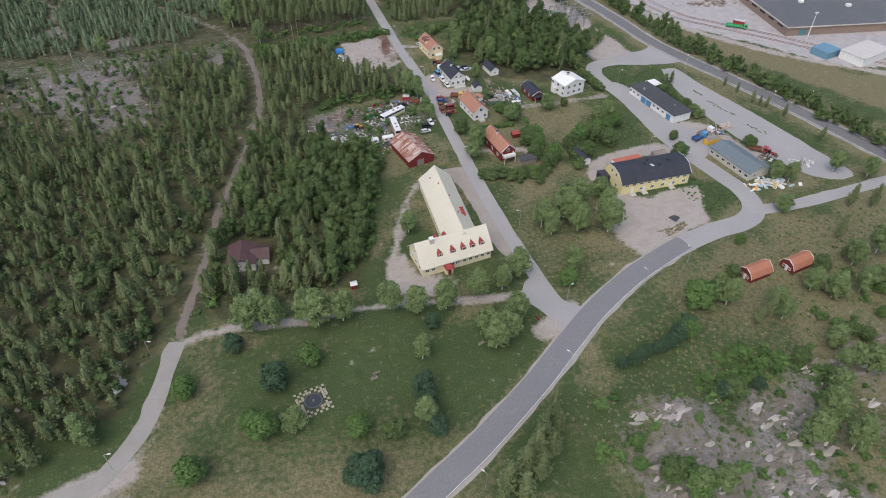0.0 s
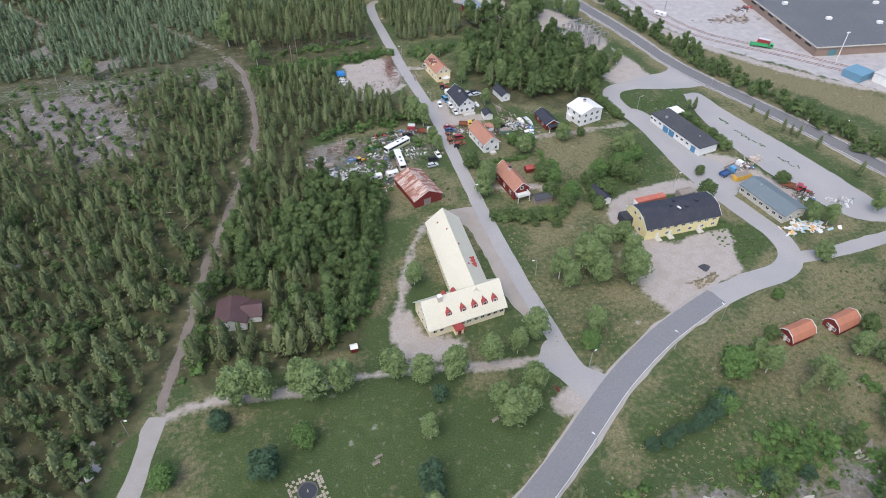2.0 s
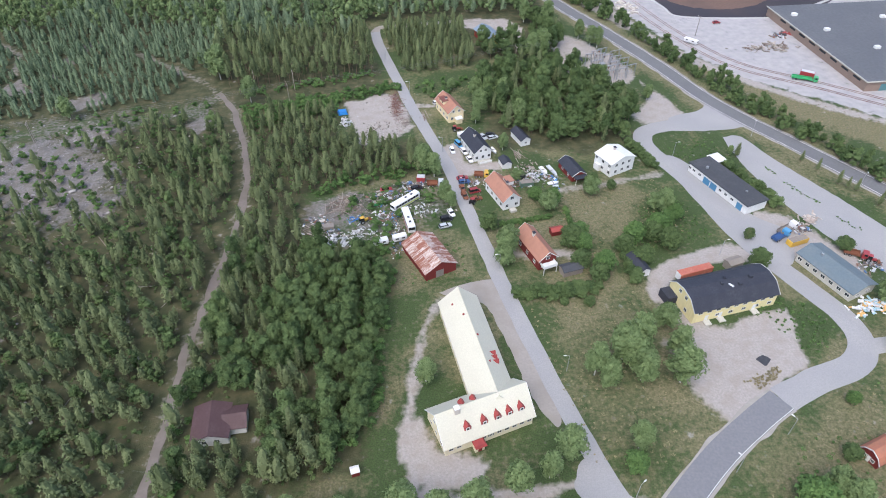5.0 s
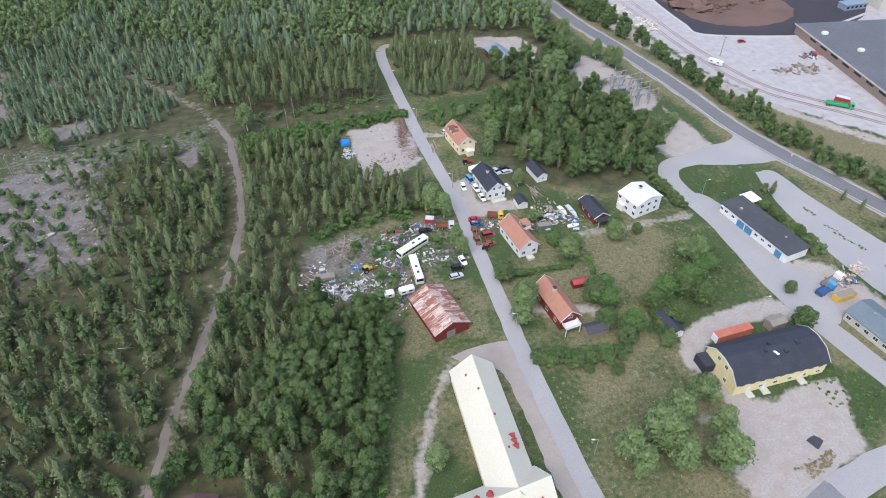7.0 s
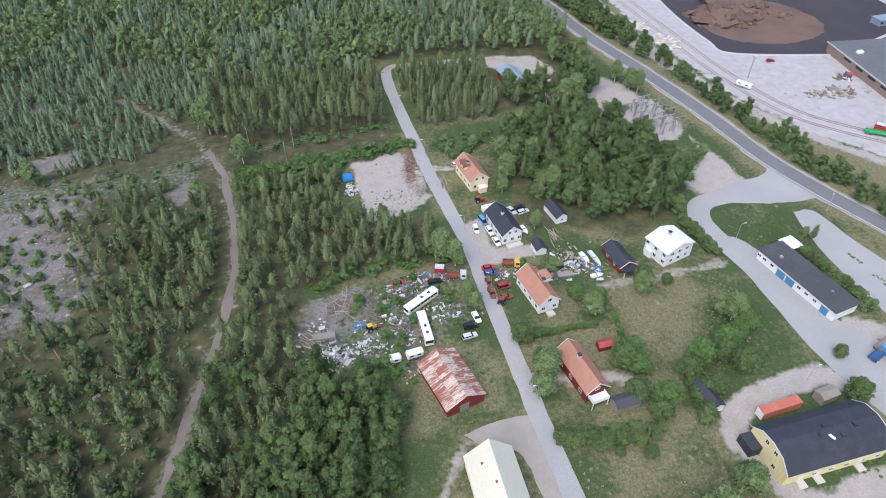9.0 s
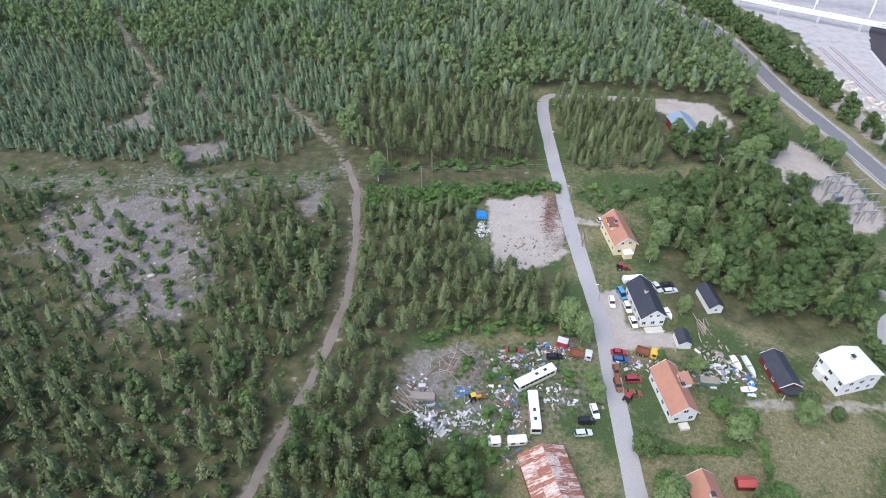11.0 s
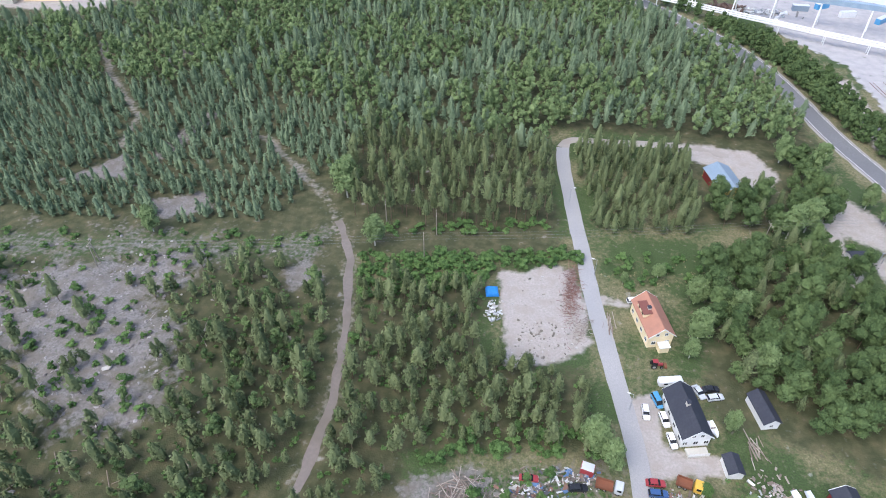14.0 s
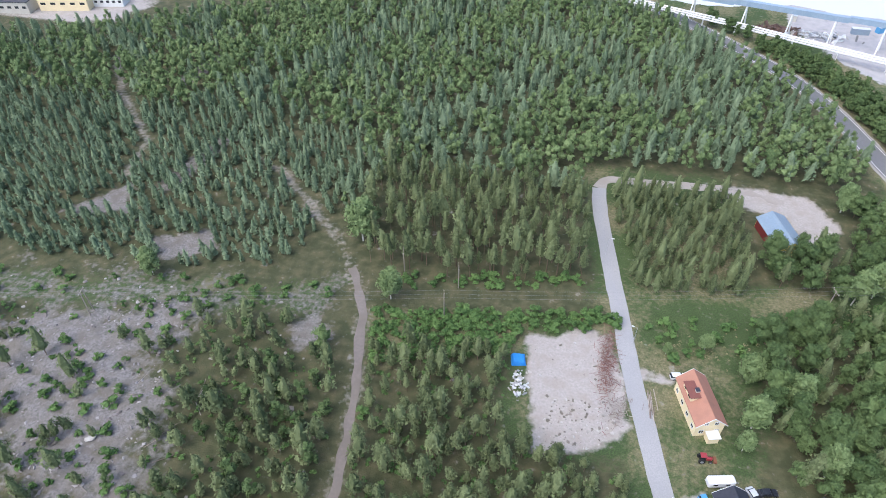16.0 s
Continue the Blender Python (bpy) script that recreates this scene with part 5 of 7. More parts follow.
# ---- undergrowth, tussocks and stones ----
rng0 = np.random.RandomState(90)
low = np.vstack([scatter(WEST_WOOD, 3.5, 71, lambda x, y, r: open_ground(x, y, r) & (r.rand(len(x)) < np.where(inside(SCREE, x, y) > 0, 0.12, 0.75))), scatter(MID_WOOD, 3.3, 72, lambda x, y, r: open_ground(x, y, r) & (r.rand(len(x)) < 0.8))])
upper = low[:, 1] > 205
wood("upper_undergrowth", low[upper], lambda r: leafy(r, r.uniform(0.6, 1.8), r.uniform(1.4, 3.0), 0.0, 12, 3, 0.26, 2), BUSH_LEAF, "bright green undergrowth between the young pines", 70)
low = low[~upper]
wood("undergrowth_clumps", low, lambda r: leafy(r, r.uniform(0.6, 2.0), r.uniform(1.4, 3.0), 0.0, 12, 3, 0.26, 2), ASPEN_LEAF, "low green undergrowth between the pines", 73)
edge_low = scatter([(-52, 132), (-46, 132), (-44, 178), (-40, 230), (-38, 252), (-46, 296), (-50, 300), (-45, 262), (-46, 205), (-55, 150)], 3.2, 74, lambda x, y, r: (from_line(TRACK, x, y) > 3.0) & (r.rand(len(x)) < 0.8))
edge_low = np.vstack([edge_low, scatter([(-12, 138), (0, 150), (4, 190), (8, 200), (2, 206), (-6, 190), (-8, 160)], 3.0, 75), scatter([(-18, 243), (4, 249), (24, 251), (22, 258), (-10, 254)], 2.4, 113, lambda x, y, r: r.rand(len(x)) < 0.8), scatter([(-20, 208), (8, 206), (10, 214), (-18, 216)], 3.0, 76, lambda x, y, r: r.rand(len(x)) < 0.6), scatter([(0, 218), (24, 219), (27, 240), (10, 246), (-8, 240)], 5, 77, lambda x, y, r: r.rand(len(x)) < 0.5)])
wood("edge_bushes", edge_low, lambda r: leafy(r, r.uniform(1.5, 4.0), r.uniform(2.2, 3.8), 0.0, 34, 5, 0.3, 4), BUSH_LEAF, "bright bushes along the wood's edge", 78)
HEDGES = [[(42, 187.6), (66, 187.0)], [(44, 185.6), (62, 185.6)], [(106, 246), (101, 262)], [(132.5, 243), (135.5, 232), (139, 218)], [(78.8, 188), (78.5, 203)]]
hed = np.vstack([smooth_line(h, 1.5) + rng0.normal(size=(len(smooth_line(h, 1.5)), 2)) * 0.6 for h in HEDGES])
wood("hedge_bushes", hed, lambda r: leafy(r, r.uniform(2.6, 4.0), r.uniform(3.2, 4.6), 0.0, 80, 7, 0.24, 9), ASPEN_LEAF, "uncut hedges round the gardens", 79)
low_hedge = np.vstack([smooth_line(h, 1.1) for h in ([(43.5, 219.5), (60, 221.5)], [(66, 216), (66.5, 226)])])
wood("low_hedge_bushes", low_hedge, lambda r: leafy(r, r.uniform(1.3, 1.9), r.uniform(1.8, 2.4), 0.0, 30, 6, 0.2, 5), BUSH_LEAF, "low clipped green hedge behind the garden", 77)
MEADOW = [(58, 100), (110, 140), (140, 150), (220, 160), (230, 60), (60, 60), (40, 84)]
tus = np.vstack([scatter(MEADOW, 2.4, 80, lambda x, y, r: (from_line(MAIN, x, y) > 5) & (from_line(LOOP, x, y) > 5) & (from_line(BRANCH, x, y) > 4)), scatter([(48, 132), (44, 182), (78, 186), (80, 160), (66, 128)], 2.6, 81), scatter([(62, 200), (66, 236), (104, 240), (108, 214), (92, 200)], 2.6, 82),
                 scatter(RAIL_GRASS, 3.0, 83), scatter([(20, 312), (60, 330), (96, 342), (98, 322), (60, 312), (24, 302)], 2.8, 84)])
wood("meadow_tussocks", tus, lambda r: leafy(r, r.uniform(0.25, 0.6), r.uniform(0.8, 1.7), 0.0, 6, 3, 0.15, 1, False), STRAW_LEAF, "dry meadow tussocks", 85)
tus = np.vstack([scatter(MEADOW, 3.4, 86, lambda x, y, r: (from_line(MAIN, x, y) > 5) & (from_line(LOOP, x, y) > 5) & (grid_noise(x, y, 14, 5) > 0.45)), scatter([(84, 200), (92, 224), (106, 232), (112, 206)], 2.2, 87), scatter([(106, 176), (117, 178), (127, 172), (127, 164), (118, 155), (114, 158)], 1.8, 88), scatter([(8, 196), (30, 194), (28, 216), (20, 218)], 2.4, 89),
                 scatter([(112, 258), (134, 264), (136, 256), (128, 248), (118, 250)], 2.2, 91), scatter(ROCKS, 2.4, 95, lambda x, y, r: grid_noise(x, y, 9, 6) > 0.48), scatter([(0, 217), (24, 219), (28, 242), (12, 248), (-6, 242), (-12, 226)], 1.5, 93, lambda x, y, r: grid_noise(x, y, 5, 6) > 0.42), scatter([(52, 238), (70, 238), (72, 252), (50, 252)], 1.8, 94, lambda x, y, r: grid_noise(x, y, 5, 6) > 0.45)])
wood("weed_tussocks", tus, lambda r: leafy(r, r.uniform(0.3, 0.9), r.uniform(0.9, 2.0), 0.0, 8, 5, 0.17, 1, False), BUSH_LEAF, "rank green weeds and tall grass", 92)


def stones(name, places, lo, hi, flat, material, label, seed, turn=None, long=1.0):
    """Angular stones, joined in one mesh."""
    r = np.random.RandomState(seed)
    bm = bmesh.new()
    bmesh.ops.create_icosphere(bm, subdivisions=1, radius=1)
    v0 = np.array([v.co[:] for v in bm.verts])
    f0 = np.array([[v.index for v in f.verts] for f in bm.faces])
    bm.free()
    vs, fs = [], []
    for i, (x, y) in enumerate(places):
        s = lo + (hi - lo) * r.rand() ** 3
        v = v0 * (1 + 0.28 * r.normal(size=(len(v0), 1))) * (s * long, s * r.uniform(0.45, 0.9), s * flat * r.uniform(0.6, 1.3))
        a = (turn + r.normal() * 0.25) if turn is not None else r.uniform(0, 6.28)
        v = v @ np.array([[np.cos(a), np.sin(a), 0], [-np.sin(a), np.cos(a), 0], [0, 0, 1]])
        vs.append(v + (x, y, float(ground_z(x, y)) + s * flat * 0.3))
        fs.append(f0 + i * len(v0))
    me = bpy.data.meshes.new(name)
    me.from_pydata(np.concatenate(vs).tolist(), [], np.concatenate(fs).tolist())
    me.materials.append(material)
    return tagged(new(name, me), label, "stones", kind="stuff")


PALE_STONE = varied("pale_stone", [(0.30, 0.28, 0.25), (0.21, 0.19, 0.165), (0.40, 0.38, 0.35), (0.15, 0.135, 0.11)], 0.9)
DARK_STONE = varied("grey_stone", [(0.25, 0.235, 0.23), (0.2, 0.18, 0.175), (0.32, 0.3, 0.29), (0.16, 0.14, 0.13)], 0.9)
ledges = np.vstack([scatter(ROCKS, 1.25, 93, lambda x, y, r: grid_noise(x, y, 7, 95) + 0.35 * grid_noise(x, y, 2.5, 96) > 0.56), scatter(ROCKS_EAST, 1.6, 94, lambda x, y, r: grid_noise(x, y, 6, 95) > 0.55), scatter([(56, 84), (80, 84), (88, 90), (84, 80), (60, 78)], 2.2, 97)])
stones("rock_slabs", ledges, 0.16, 1.3, 0.36, PALE_STONE, "pale broken bedrock and boulders on the slope", 94, 0.35, 1.9)
stones("scree_stones", np.vstack([scatter(SCREE, 1.5, 96), scatter(POWER_WEST, 5.0, 97)]), 0.12, 0.7, 0.6, DARK_STONE, "loose grey scree stones", 98)
stones("rubble_stones", np.vstack([scatter([(-2, 277), (12, 277), (18, 285), (16, 292), (2, 290)], 0.9, 99, lambda x, y, r: r.rand(len(x)) < 0.8), scatter(RUBBLE_LOT, 3.4, 100)]), 0.1, 0.6, 0.6, PALE_STONE, "concrete rubble strewn on the gravel lot", 101)
stones("wood_stones", scatter(WEST_WOOD, 6.5, 102, lambda x, y, r: r.rand(len(x)) < 0.4), 0.3, 1.2, 0.6, PALE_STONE, "pale boulders between the pines", 103)
chips = varied("wood_chips", [(0.115, 0.072, 0.056), (0.095, 0.06, 0.048), (0.14, 0.088, 0.066)], 0.95)
stones("chip_heap", np.vstack([np.random.RandomState(104).normal(size=(160, 2)) * (11, 7) + (196, 424), np.random.RandomState(105).normal(size=(60, 2)) * (5, 4) + (182, 420)]), 1.5, 6.0, 0.42, chips, "heap of brown wood chips on the pad", 106)


# ---- single trees ----
def tree(name, label, category, seed, h, w, low, leaf, bark, n=230, k=10, size=0.19, group="", lobes=11):
    r = np.random.RandomState(seed)
    top = tagged(new(name), label, category, group)
    bm = bmesh.new()
    rod(bm, (0, 0, -0.3), (0.1, 0.05, h * 0.5), 0.035 * h * 0.5, 0.02 * h * 0.5)
    rod(bm, (0.1, 0.05, h * 0.5), (0.0, 0.1, h * 0.9), 0.02 * h * 0.5, 0.02)
    for i in range(7):
        a, z = i * 2.4 + r.uniform(-0.4, 0.4), h * (0.3 + 0.07 * i)
        rod(bm, (0.05, 0.03, z), (math.cos(a) * w * 0.3, math.sin(a) * w * 0.3, z + h * 0.14), 0.012 * h * 0.5, 0.015, 5)
    part("trunk", bm, bark, top)
    t = leafy(r, h, w, low, n, k, size, lobes, 0.78)
    c = new("crown", tree_mesh("crown", [t], np.clip(r.normal(0.45, 0.2, len(t)), 0, 1), leaf))
    c.parent = top
    return top


def pine_tree(name, label, seed, h):
    r = np.random.RandomState(seed)
    top = tagged(new(name), label, "pine")
    bm = bmesh.new()
    rod(bm, (0, 0, -0.3), (0.1, 0.1, h * 0.95), 0.16, 0.03)
    part("trunk", bm, BARK, top)
    t = np.concatenate([pine(r, h, (0.1, 0.1), 1.3, 0.15, 0.2), pine(r, h, (0.1, 0.1), 1.3, 0.18, 0.17)])
    c = new("crown", tree_mesh("crown", [t], np.full(len(t), r.uniform(0.3, 0.7)), PINE_LEAF))
    c.parent = top
    return top


BIRCHES = [tree("birch", "leafy birch with a pale trunk on the grass", "birch", 200 + i, 8.6, 4.3 + 0.4 * (i % 3), 1.1, BIRCH_LEAF, BIRCH_BARK, n=190, size=0.26, group="birches", lobes=14) for i in range(6)]
ROUNDS = [tree("rowan", "rounded green bushy tree on the grass", "tree", 220 + i, 5.6, 5.2, 0.2, (BUSH_LEAF, ASPEN_LEAF, BIRCH_LEAF, ASPEN_LEAF)[i % 4], BARK, 200, 10, 0.27, "bushy trees", 15) for i in range(6)]
DARKS = [tree("dark_shrub", "dense dark green shrub on the lawn", "shrub", 230 + i, 6.0, 4.6, 0.2, DARK_LEAF, BARK, 160, 10, 0.27, "dark shrubs") for i in range(3)]
PINES = [pine_tree("pine", "single young pine with ragged crown", 240 + i, 8.0) for i in range(4)]
used = set()
trng = np.random.RandomState(7)


def plant(protos, nominal, rows):
    for x, y, h in rows:
        p = protos[trng.randint(len(protos))]
        k = 1.36 * h / nominal
        m = pose(x, y, float(ground_z(x, y)), 0, 0, trng.uniform(0, 360)) @ Matrix.Diagonal((k * trng.uniform(0.9, 1.15), k * trng.uniform(0.9, 1.15), k, 1))
        if p.name not in used:
            used.add(p.name)
            p.matrix_basis = m
        else:
            copy_thing_at(p, m)


def copy_thing_at(p, m):
    keep = p.matrix_basis.copy()
    p.matrix_basis = Matrix.Identity(4)
    o = copy_thing(p, m)
    p.matrix_basis = keep
    return o


plant(BIRCHES, 8.0, [(-35.4, 123.4, 9), (-29.2, 123.9, 8.5), (-16.9, 123.1, 9), (-10.0, 124.2, 8), (3.5, 126.7, 7.5), (10.9, 124.2, 7), (19.3, 124.8, 8), (28.9, 128.1, 8), (36.9, 130.4, 6.5), (42.7, 135.2, 7.5), (10.6, 107.8, 6), (9.4, 88.5, 6.5), (30.8, 108.9, 8.5), (28.7, 113.9, 7), (38.2, 117.7, 7.5), (34.5, 111, 8), (-20.5, 125.5, 8), (-32.5, 126, 9), (12, 160, 6)])
plant(BIRCHES, 8.0, [(59.7, 135.1, 7), (55.6, 156.9, 8), (64.4, 161.1, 9), (69.0, 163.6, 9), (67.1, 153.9, 8), (76.8, 152.0, 9), (78.7, 160.0, 8), (66, 158, 8), (58, 153, 7), (41.7, 204.8, 8), (43.5, 207, 7), (98.4, 219.1, 7), (26.5, 234.5, 6), (28, 231, 5), (24.5, 250, 7), (21, 254, 8), (151.0, 170.5, 6), (146, 172, 6)])
plant(ROUNDS, 6.0, [(-18.8, 110.3, 5), (-49.7, 103.6, 5), (-44.3, 80.3, 6), (-29.3, 89.9, 6), (-22.2, 90.9, 5), (1.6, 85.6, 4.5), (-7.0, 87.5, 4.5), (-32, 92, 5), (80.0, 170.9, 6), (38.9, 218.7, 5), (60.6, 226.4, 5.5), (63.4, 207.7, 6), (63.7, 197.4, 5), (69.8, 194.6, 6), (92.8, 210.0, 6), (83.4, 206.3, 6), (93.8, 202.3, 6), (83.2, 196.9, 5), (57, 130, 4.5), (97, 213, 5), (101, 216, 5), (40.5, 201.5, 5.5), (42.5, 209.5, 5), (66.5, 205.0, 5), (66.0, 210.5, 5), (90, 207.5, 5), (67.5, 191.0, 5), (97.5, 222.5, 5), (63.0, 229.5, 4.5)])
plant(ROUNDS, 6.0, [(80.9, 172.7, 5), (117.9, 191.2, 5), (79.0, 202.7, 5), (91.7, 116.5, 7), (98.9, 119.0, 6.5), (83.4, 106.7, 5), (62.3, 66.3, 5), (86.7, 85.4, 5), (66.8, 62.0, 6), (61.7, 181.3, 2.5), (54.4, 182.3, 2), (85.6, 235.0, 3), (77.7, 233.1, 5.5), (116.9, 140.8, 3), (148.5, 194.6, 4), (140.0, 155.5, 5), (54.0, 244.8, 3.5), (44.9, 247, 2.5), (57.5, 232.4, 4), (79.0, 237.1, 4.5), (121.3, 203.8, 3)])
plant(DARKS, 6.0, [(-39.0, 117.0, 4.5), (14.5, 118.3, 4), (9.6, 96.2, 6), (-27.0, 103.2, 7), (11.7, 85.0, 4.5), (-6.1, 73.9, 8), (-4, 77, 5), (10, 92, 5),])
plant(PINES, 8.0, [(32.9, 75.0, 10), (39.9, 85.5, 8), (29.5, 71.5, 9), (24.9, 68.1, 9), (35.5, 79, 9), (33, 70, 9), (28, 65, 9), (37, 75, 8), (40, 81, 7), (22, 62, 9), (109.6, 109.7, 7), (105.2, 107.5, 6), (73.3, 62.2, 7), (150.5, 139.5, 7), (146.4, 130.3, 7), (164.4, 154.5, 7), (172.1, 153.5, 7), (139.2, 248.9, 4.5), (120.3, 203.1, 3.5), (57.6, 279.8, 9)])
plant(BIRCHES, 8.0, [(127.8, 118.1, 6), (132.5, 114.6, 7), (142.2, 115.7, 7), (97.9, 69.9, 8), (106.9, 76.9, 7), (107.5, 67.1, 8), (121.6, 97.1, 6), (122.7, 90.2, 6), (126.7, 88.2, 7), (158.1, 130.9, 8), (171.6, 175.1, 6), (181.8, 170.2, 6), (116.1, 348.5, 7), (113.4, 351.4, 7), (109.8, 359.7, 7), (121.4, 295.2, 5), (137.2, 250.4, 3)])
plant(BIRCHES, 8.0, [(62.5, 282.2, 8), (52.5, 264.2, 5), (89.0, 325.4, 5), (80.7, 339.3, 9), (87.0, 343.5, 9), (98.2, 378.0, 9), (87.2, 383.3, 8), (-46.5, 313.7, 8), (-62.0, 336.1, 11), (29.3, 310.1, 3), (39.3, 313.8, 4), (48.9, 305.4, 7), (48.3, 291.7, 8), (58.4, 300.3, 8), (-118.2, 307.9, 7), (45.5, 285, 5)])
plant(ROUNDS, 6.0, [(136 + 6 * i + trng.uniform(-1, 1), 122 - 5 * i + trng.uniform(-6, 6), trng.uniform(2, 5)) for i in range(12)])


plant(BIRCHES, 8.0, [(100.1, 115.7, 7), (112.4, 111.8, 6.5), (113.4, 108.4, 5.5), (112.2, 82.3, 7), (107.0, 75.6, 7.5), (101.9, 72.2, 6), (119.5, 90.4, 5), (148.5, 115.9, 7), (146.9, 126.6, 7), (71.9, 61.7, 6.5), (66.4, 61.8, 6), (-69.7, 92.1, 6.5), (-72, 95, 6)])
plant(PINES, 8.0, [(164.8, 236.7, 4), (167.2, 227.7, 4.5), (171.3, 223.2, 4), (174.0, 214.3, 4.5), (162, 243, 3.5), (169.4, 225.4, 3.5), (178.7, 195.1, 5)])
plant(ROUNDS, 6.0, [(133.8, 114.7, 4.5), (92.4, 117.8, 5.5), (109.8, 93.5, 4), (132.4, 98.5, 3.5), (142.5, 105.6, 3), (129.0, 101.0, 3.5), (123.8, 99.6, 3), (57.7, 75.0, 3), (56.1, 69.4, 3), (62.1, 65.8, 3.5), (107.2, 126.7, 3.5)])
plant(DARKS, 6.0, [(61.8, 98.0, 3), (65.6, 98.5, 3.2), (67.6, 99.6, 3), (69.6, 100.8, 3.4), (73.2, 101.3, 3.4), (75.6, 102.6, 3.2), (78.0, 103.6, 3.8), (83.2, 107.0, 5), (81, 105.4, 4), (84.6, 86.0, 4), (93.9, 86.5, 3.2)])


# ---- vehicles ----
def paint(name, c, rough=0.35):
    m = worn(name, c, tuple(x * 0.6 + 0.06 for x in c), rough, big=1.0, fine=6, amount=0.4)
    m.node_tree.nodes["Principled BSDF"].inputs["Specular IOR Level"].default_value = 0.45
    return m


def wheel(top, x, y, r, w=0.22):
    bm = bmesh.new()
    rod(bm, (x, y - w / 2, r), (x, y + w / 2, r), r, n=14)
    t = part("wheel", bm, RUBBER, top)
    bm = bmesh.new()
    s = 1 if y > 0 else -1
    rod(bm, (x, y + s * w * 0.3, r), (x, y + s * (w / 2 + 0.02), r), r * 0.58, n=10)
    part("rim", bm, STEEL, t)


def loft(bm, rows):
    """Closes a row of equal rings into a skin."""
    vs = [[bm.verts.new(p) for p in ring] for ring in rows]
    n = len(vs[0])
    for a, b in zip(vs[:-1], vs[1:]):
        for i in range(n):
            bm.faces.new((a[i], a[(i + 1) % n], b[(i + 1) % n], b[i]))
    bm.faces.new(vs[0][::-1]), bm.faces.new(vs[-1])
    bmesh.ops.recalc_face_normals(bm, faces=bm.faces)


def ring_at(x, w, z0, z1, tuck=0.88):
    return [(x, -w / 2 * tuck, z0), (x, w / 2 * tuck, z0), (x, w / 2, z0 + (z1 - z0) * 0.4), (x, w / 2 * 0.95, z1), (x, -w / 2 * 0.95, z1), (x, -w / 2, z0 + (z1 - z0) * 0.4)]


def car(x, y, az, colour, label, estate=False, van=False):
    top = base("van" if van else "car", x, y, az, label, "van" if van else "car", "parked vehicles")
    h = 1.95 if van else 1.42
    bm = bmesh.new()
    loft(bm, [ring_at(-2.15, 1.45, 0.42, 0.8), ring_at(-2.0, 1.68, 0.3, 0.92), ring_at(-0.9, 1.74, 0.28, 0.95), ring_at(0.9, 1.74, 0.28, 0.93), ring_at(1.8, 1.66, 0.3, 0.82), ring_at(2.15, 1.4, 0.4, 0.68)])
    part("body", bm, colour, top)
    back = -1.9 if (estate or van) else -1.35
    front = 1.5 if van else 0.95
    bm = bmesh.new()
    loft(bm, [ring_at(back - 0.25, 1.5, 0.9, 0.98), ring_at(back + 0.15, 1.5, 0.9, h - 0.06), ring_at(0.25 if not van else 0.8, 1.48, 0.9, h - 0.04), ring_at(front, 1.5, 0.88, 0.95)])
    part("glasshouse", bm, CAR_GLASS, top, "dark car windows")
    bm = bmesh.new()
    box(bm, ((back + 0.2 + (0.2 if not van else 0.7)) / 2, 0, h - 0.02), (0.1 + (0.2 if not van else 0.75) - back, 1.32, 0.08), bevel=0.03)
    for px in ((back + 0.1, -0.5, 0.25) if not van else (back + 0.1, -0.4, 0.75)):
        for s in (-1, 1):
            box(bm, (px, s * 0.69, (h + 0.9) / 2), (0.1, 0.06, h - 0.9))
    part("cabin_roof", bm, colour, top)
    for px in (-1.3, 1.32):
        for s in (-0.78, 0.78):
            wheel(top, px, s, 0.31)
    for s in (-0.52, 0.52):
        boxed("headlight", (2.1, s, 0.62), (0.1, 0.3, 0.14), TRIM_WHITE, top)
        boxed("tail_light", (-2.12, s, 0.7), (0.08, 0.26, 0.14), RED_SHEET, top)
    return top


WHITE_P, RED_P, BLUE_P, BLACK_P, SILVER_P = paint("white_car_paint", (0.72, 0.72, 0.72)), paint("red_car_paint", (0.29, 0.035, 0.04)), paint("blue_car_paint", (0.04, 0.09, 0.22)), paint("black_car_paint", (0.015, 0.016, 0.02)), paint("silver_car_paint", (0.5, 0.52, 0.54))
RUST_P, LBLUE_P, YELLOW_P, GREEN_P = RUST, paint("pale_blue_paint", (0.08, 0.28, 0.5)), paint("yellow_machine_paint", (0.62, 0.38, 0.05)), paint("green_machine_paint", (0.05, 0.32, 0.12))
car(33.3, 265.6, -85, WHITE_P, "white estate car parked on the sandy drive", True)
car(36.2, 269.4, -68, LBLUE_P, "pale blue van parked beside the white house", van=True)
car(37.6, 264.3, -75, WHITE_P, "white car parked along the house wall", True)
car(38.9, 258.8, -76, WHITE_P, "white saloon parked along the house wall")
car(46.6, 273.8, -62, SILVER_P, "silver car parked behind the white house")
car(49.6, 275.2, 14, BLACK_P, "dark blue car parked behind the white house")
car(50.4, 272.9, 18, SILVER_P, "grey car parked on the grass", True)
car(32.2, 303.0, 14, WHITE_P, "white car parked beside the pale yellow house", True)
car(34.4, 247.3, 5, RED_P, "red car parked beside the street")
car(34.8, 244.9, 5, BLUE_P, "dark blue car parked beside the red one", True)
car(37.6, 238.8, 12, RED_P, "bright red van on the grass", van=True)
car(33.6, 241.0, -80, RUST_P, "rusted car wreck beside the street")
car(33.7, 236.6, -78, RUST_P, "rusted red car wreck beside the street", True)
car(37.4, 234.6, 5, RUST_P, "small dark red wreck in the grass")
car(17.6, 243.2, 12, BLACK_P, "black car among the scrap", True)
car(25.7, 224.6, 10, BLACK_P, "black van parked on the grass", van=True)
car(24.9, 221.2, 14, SILVER_P, "silver car parked on the grass", True)
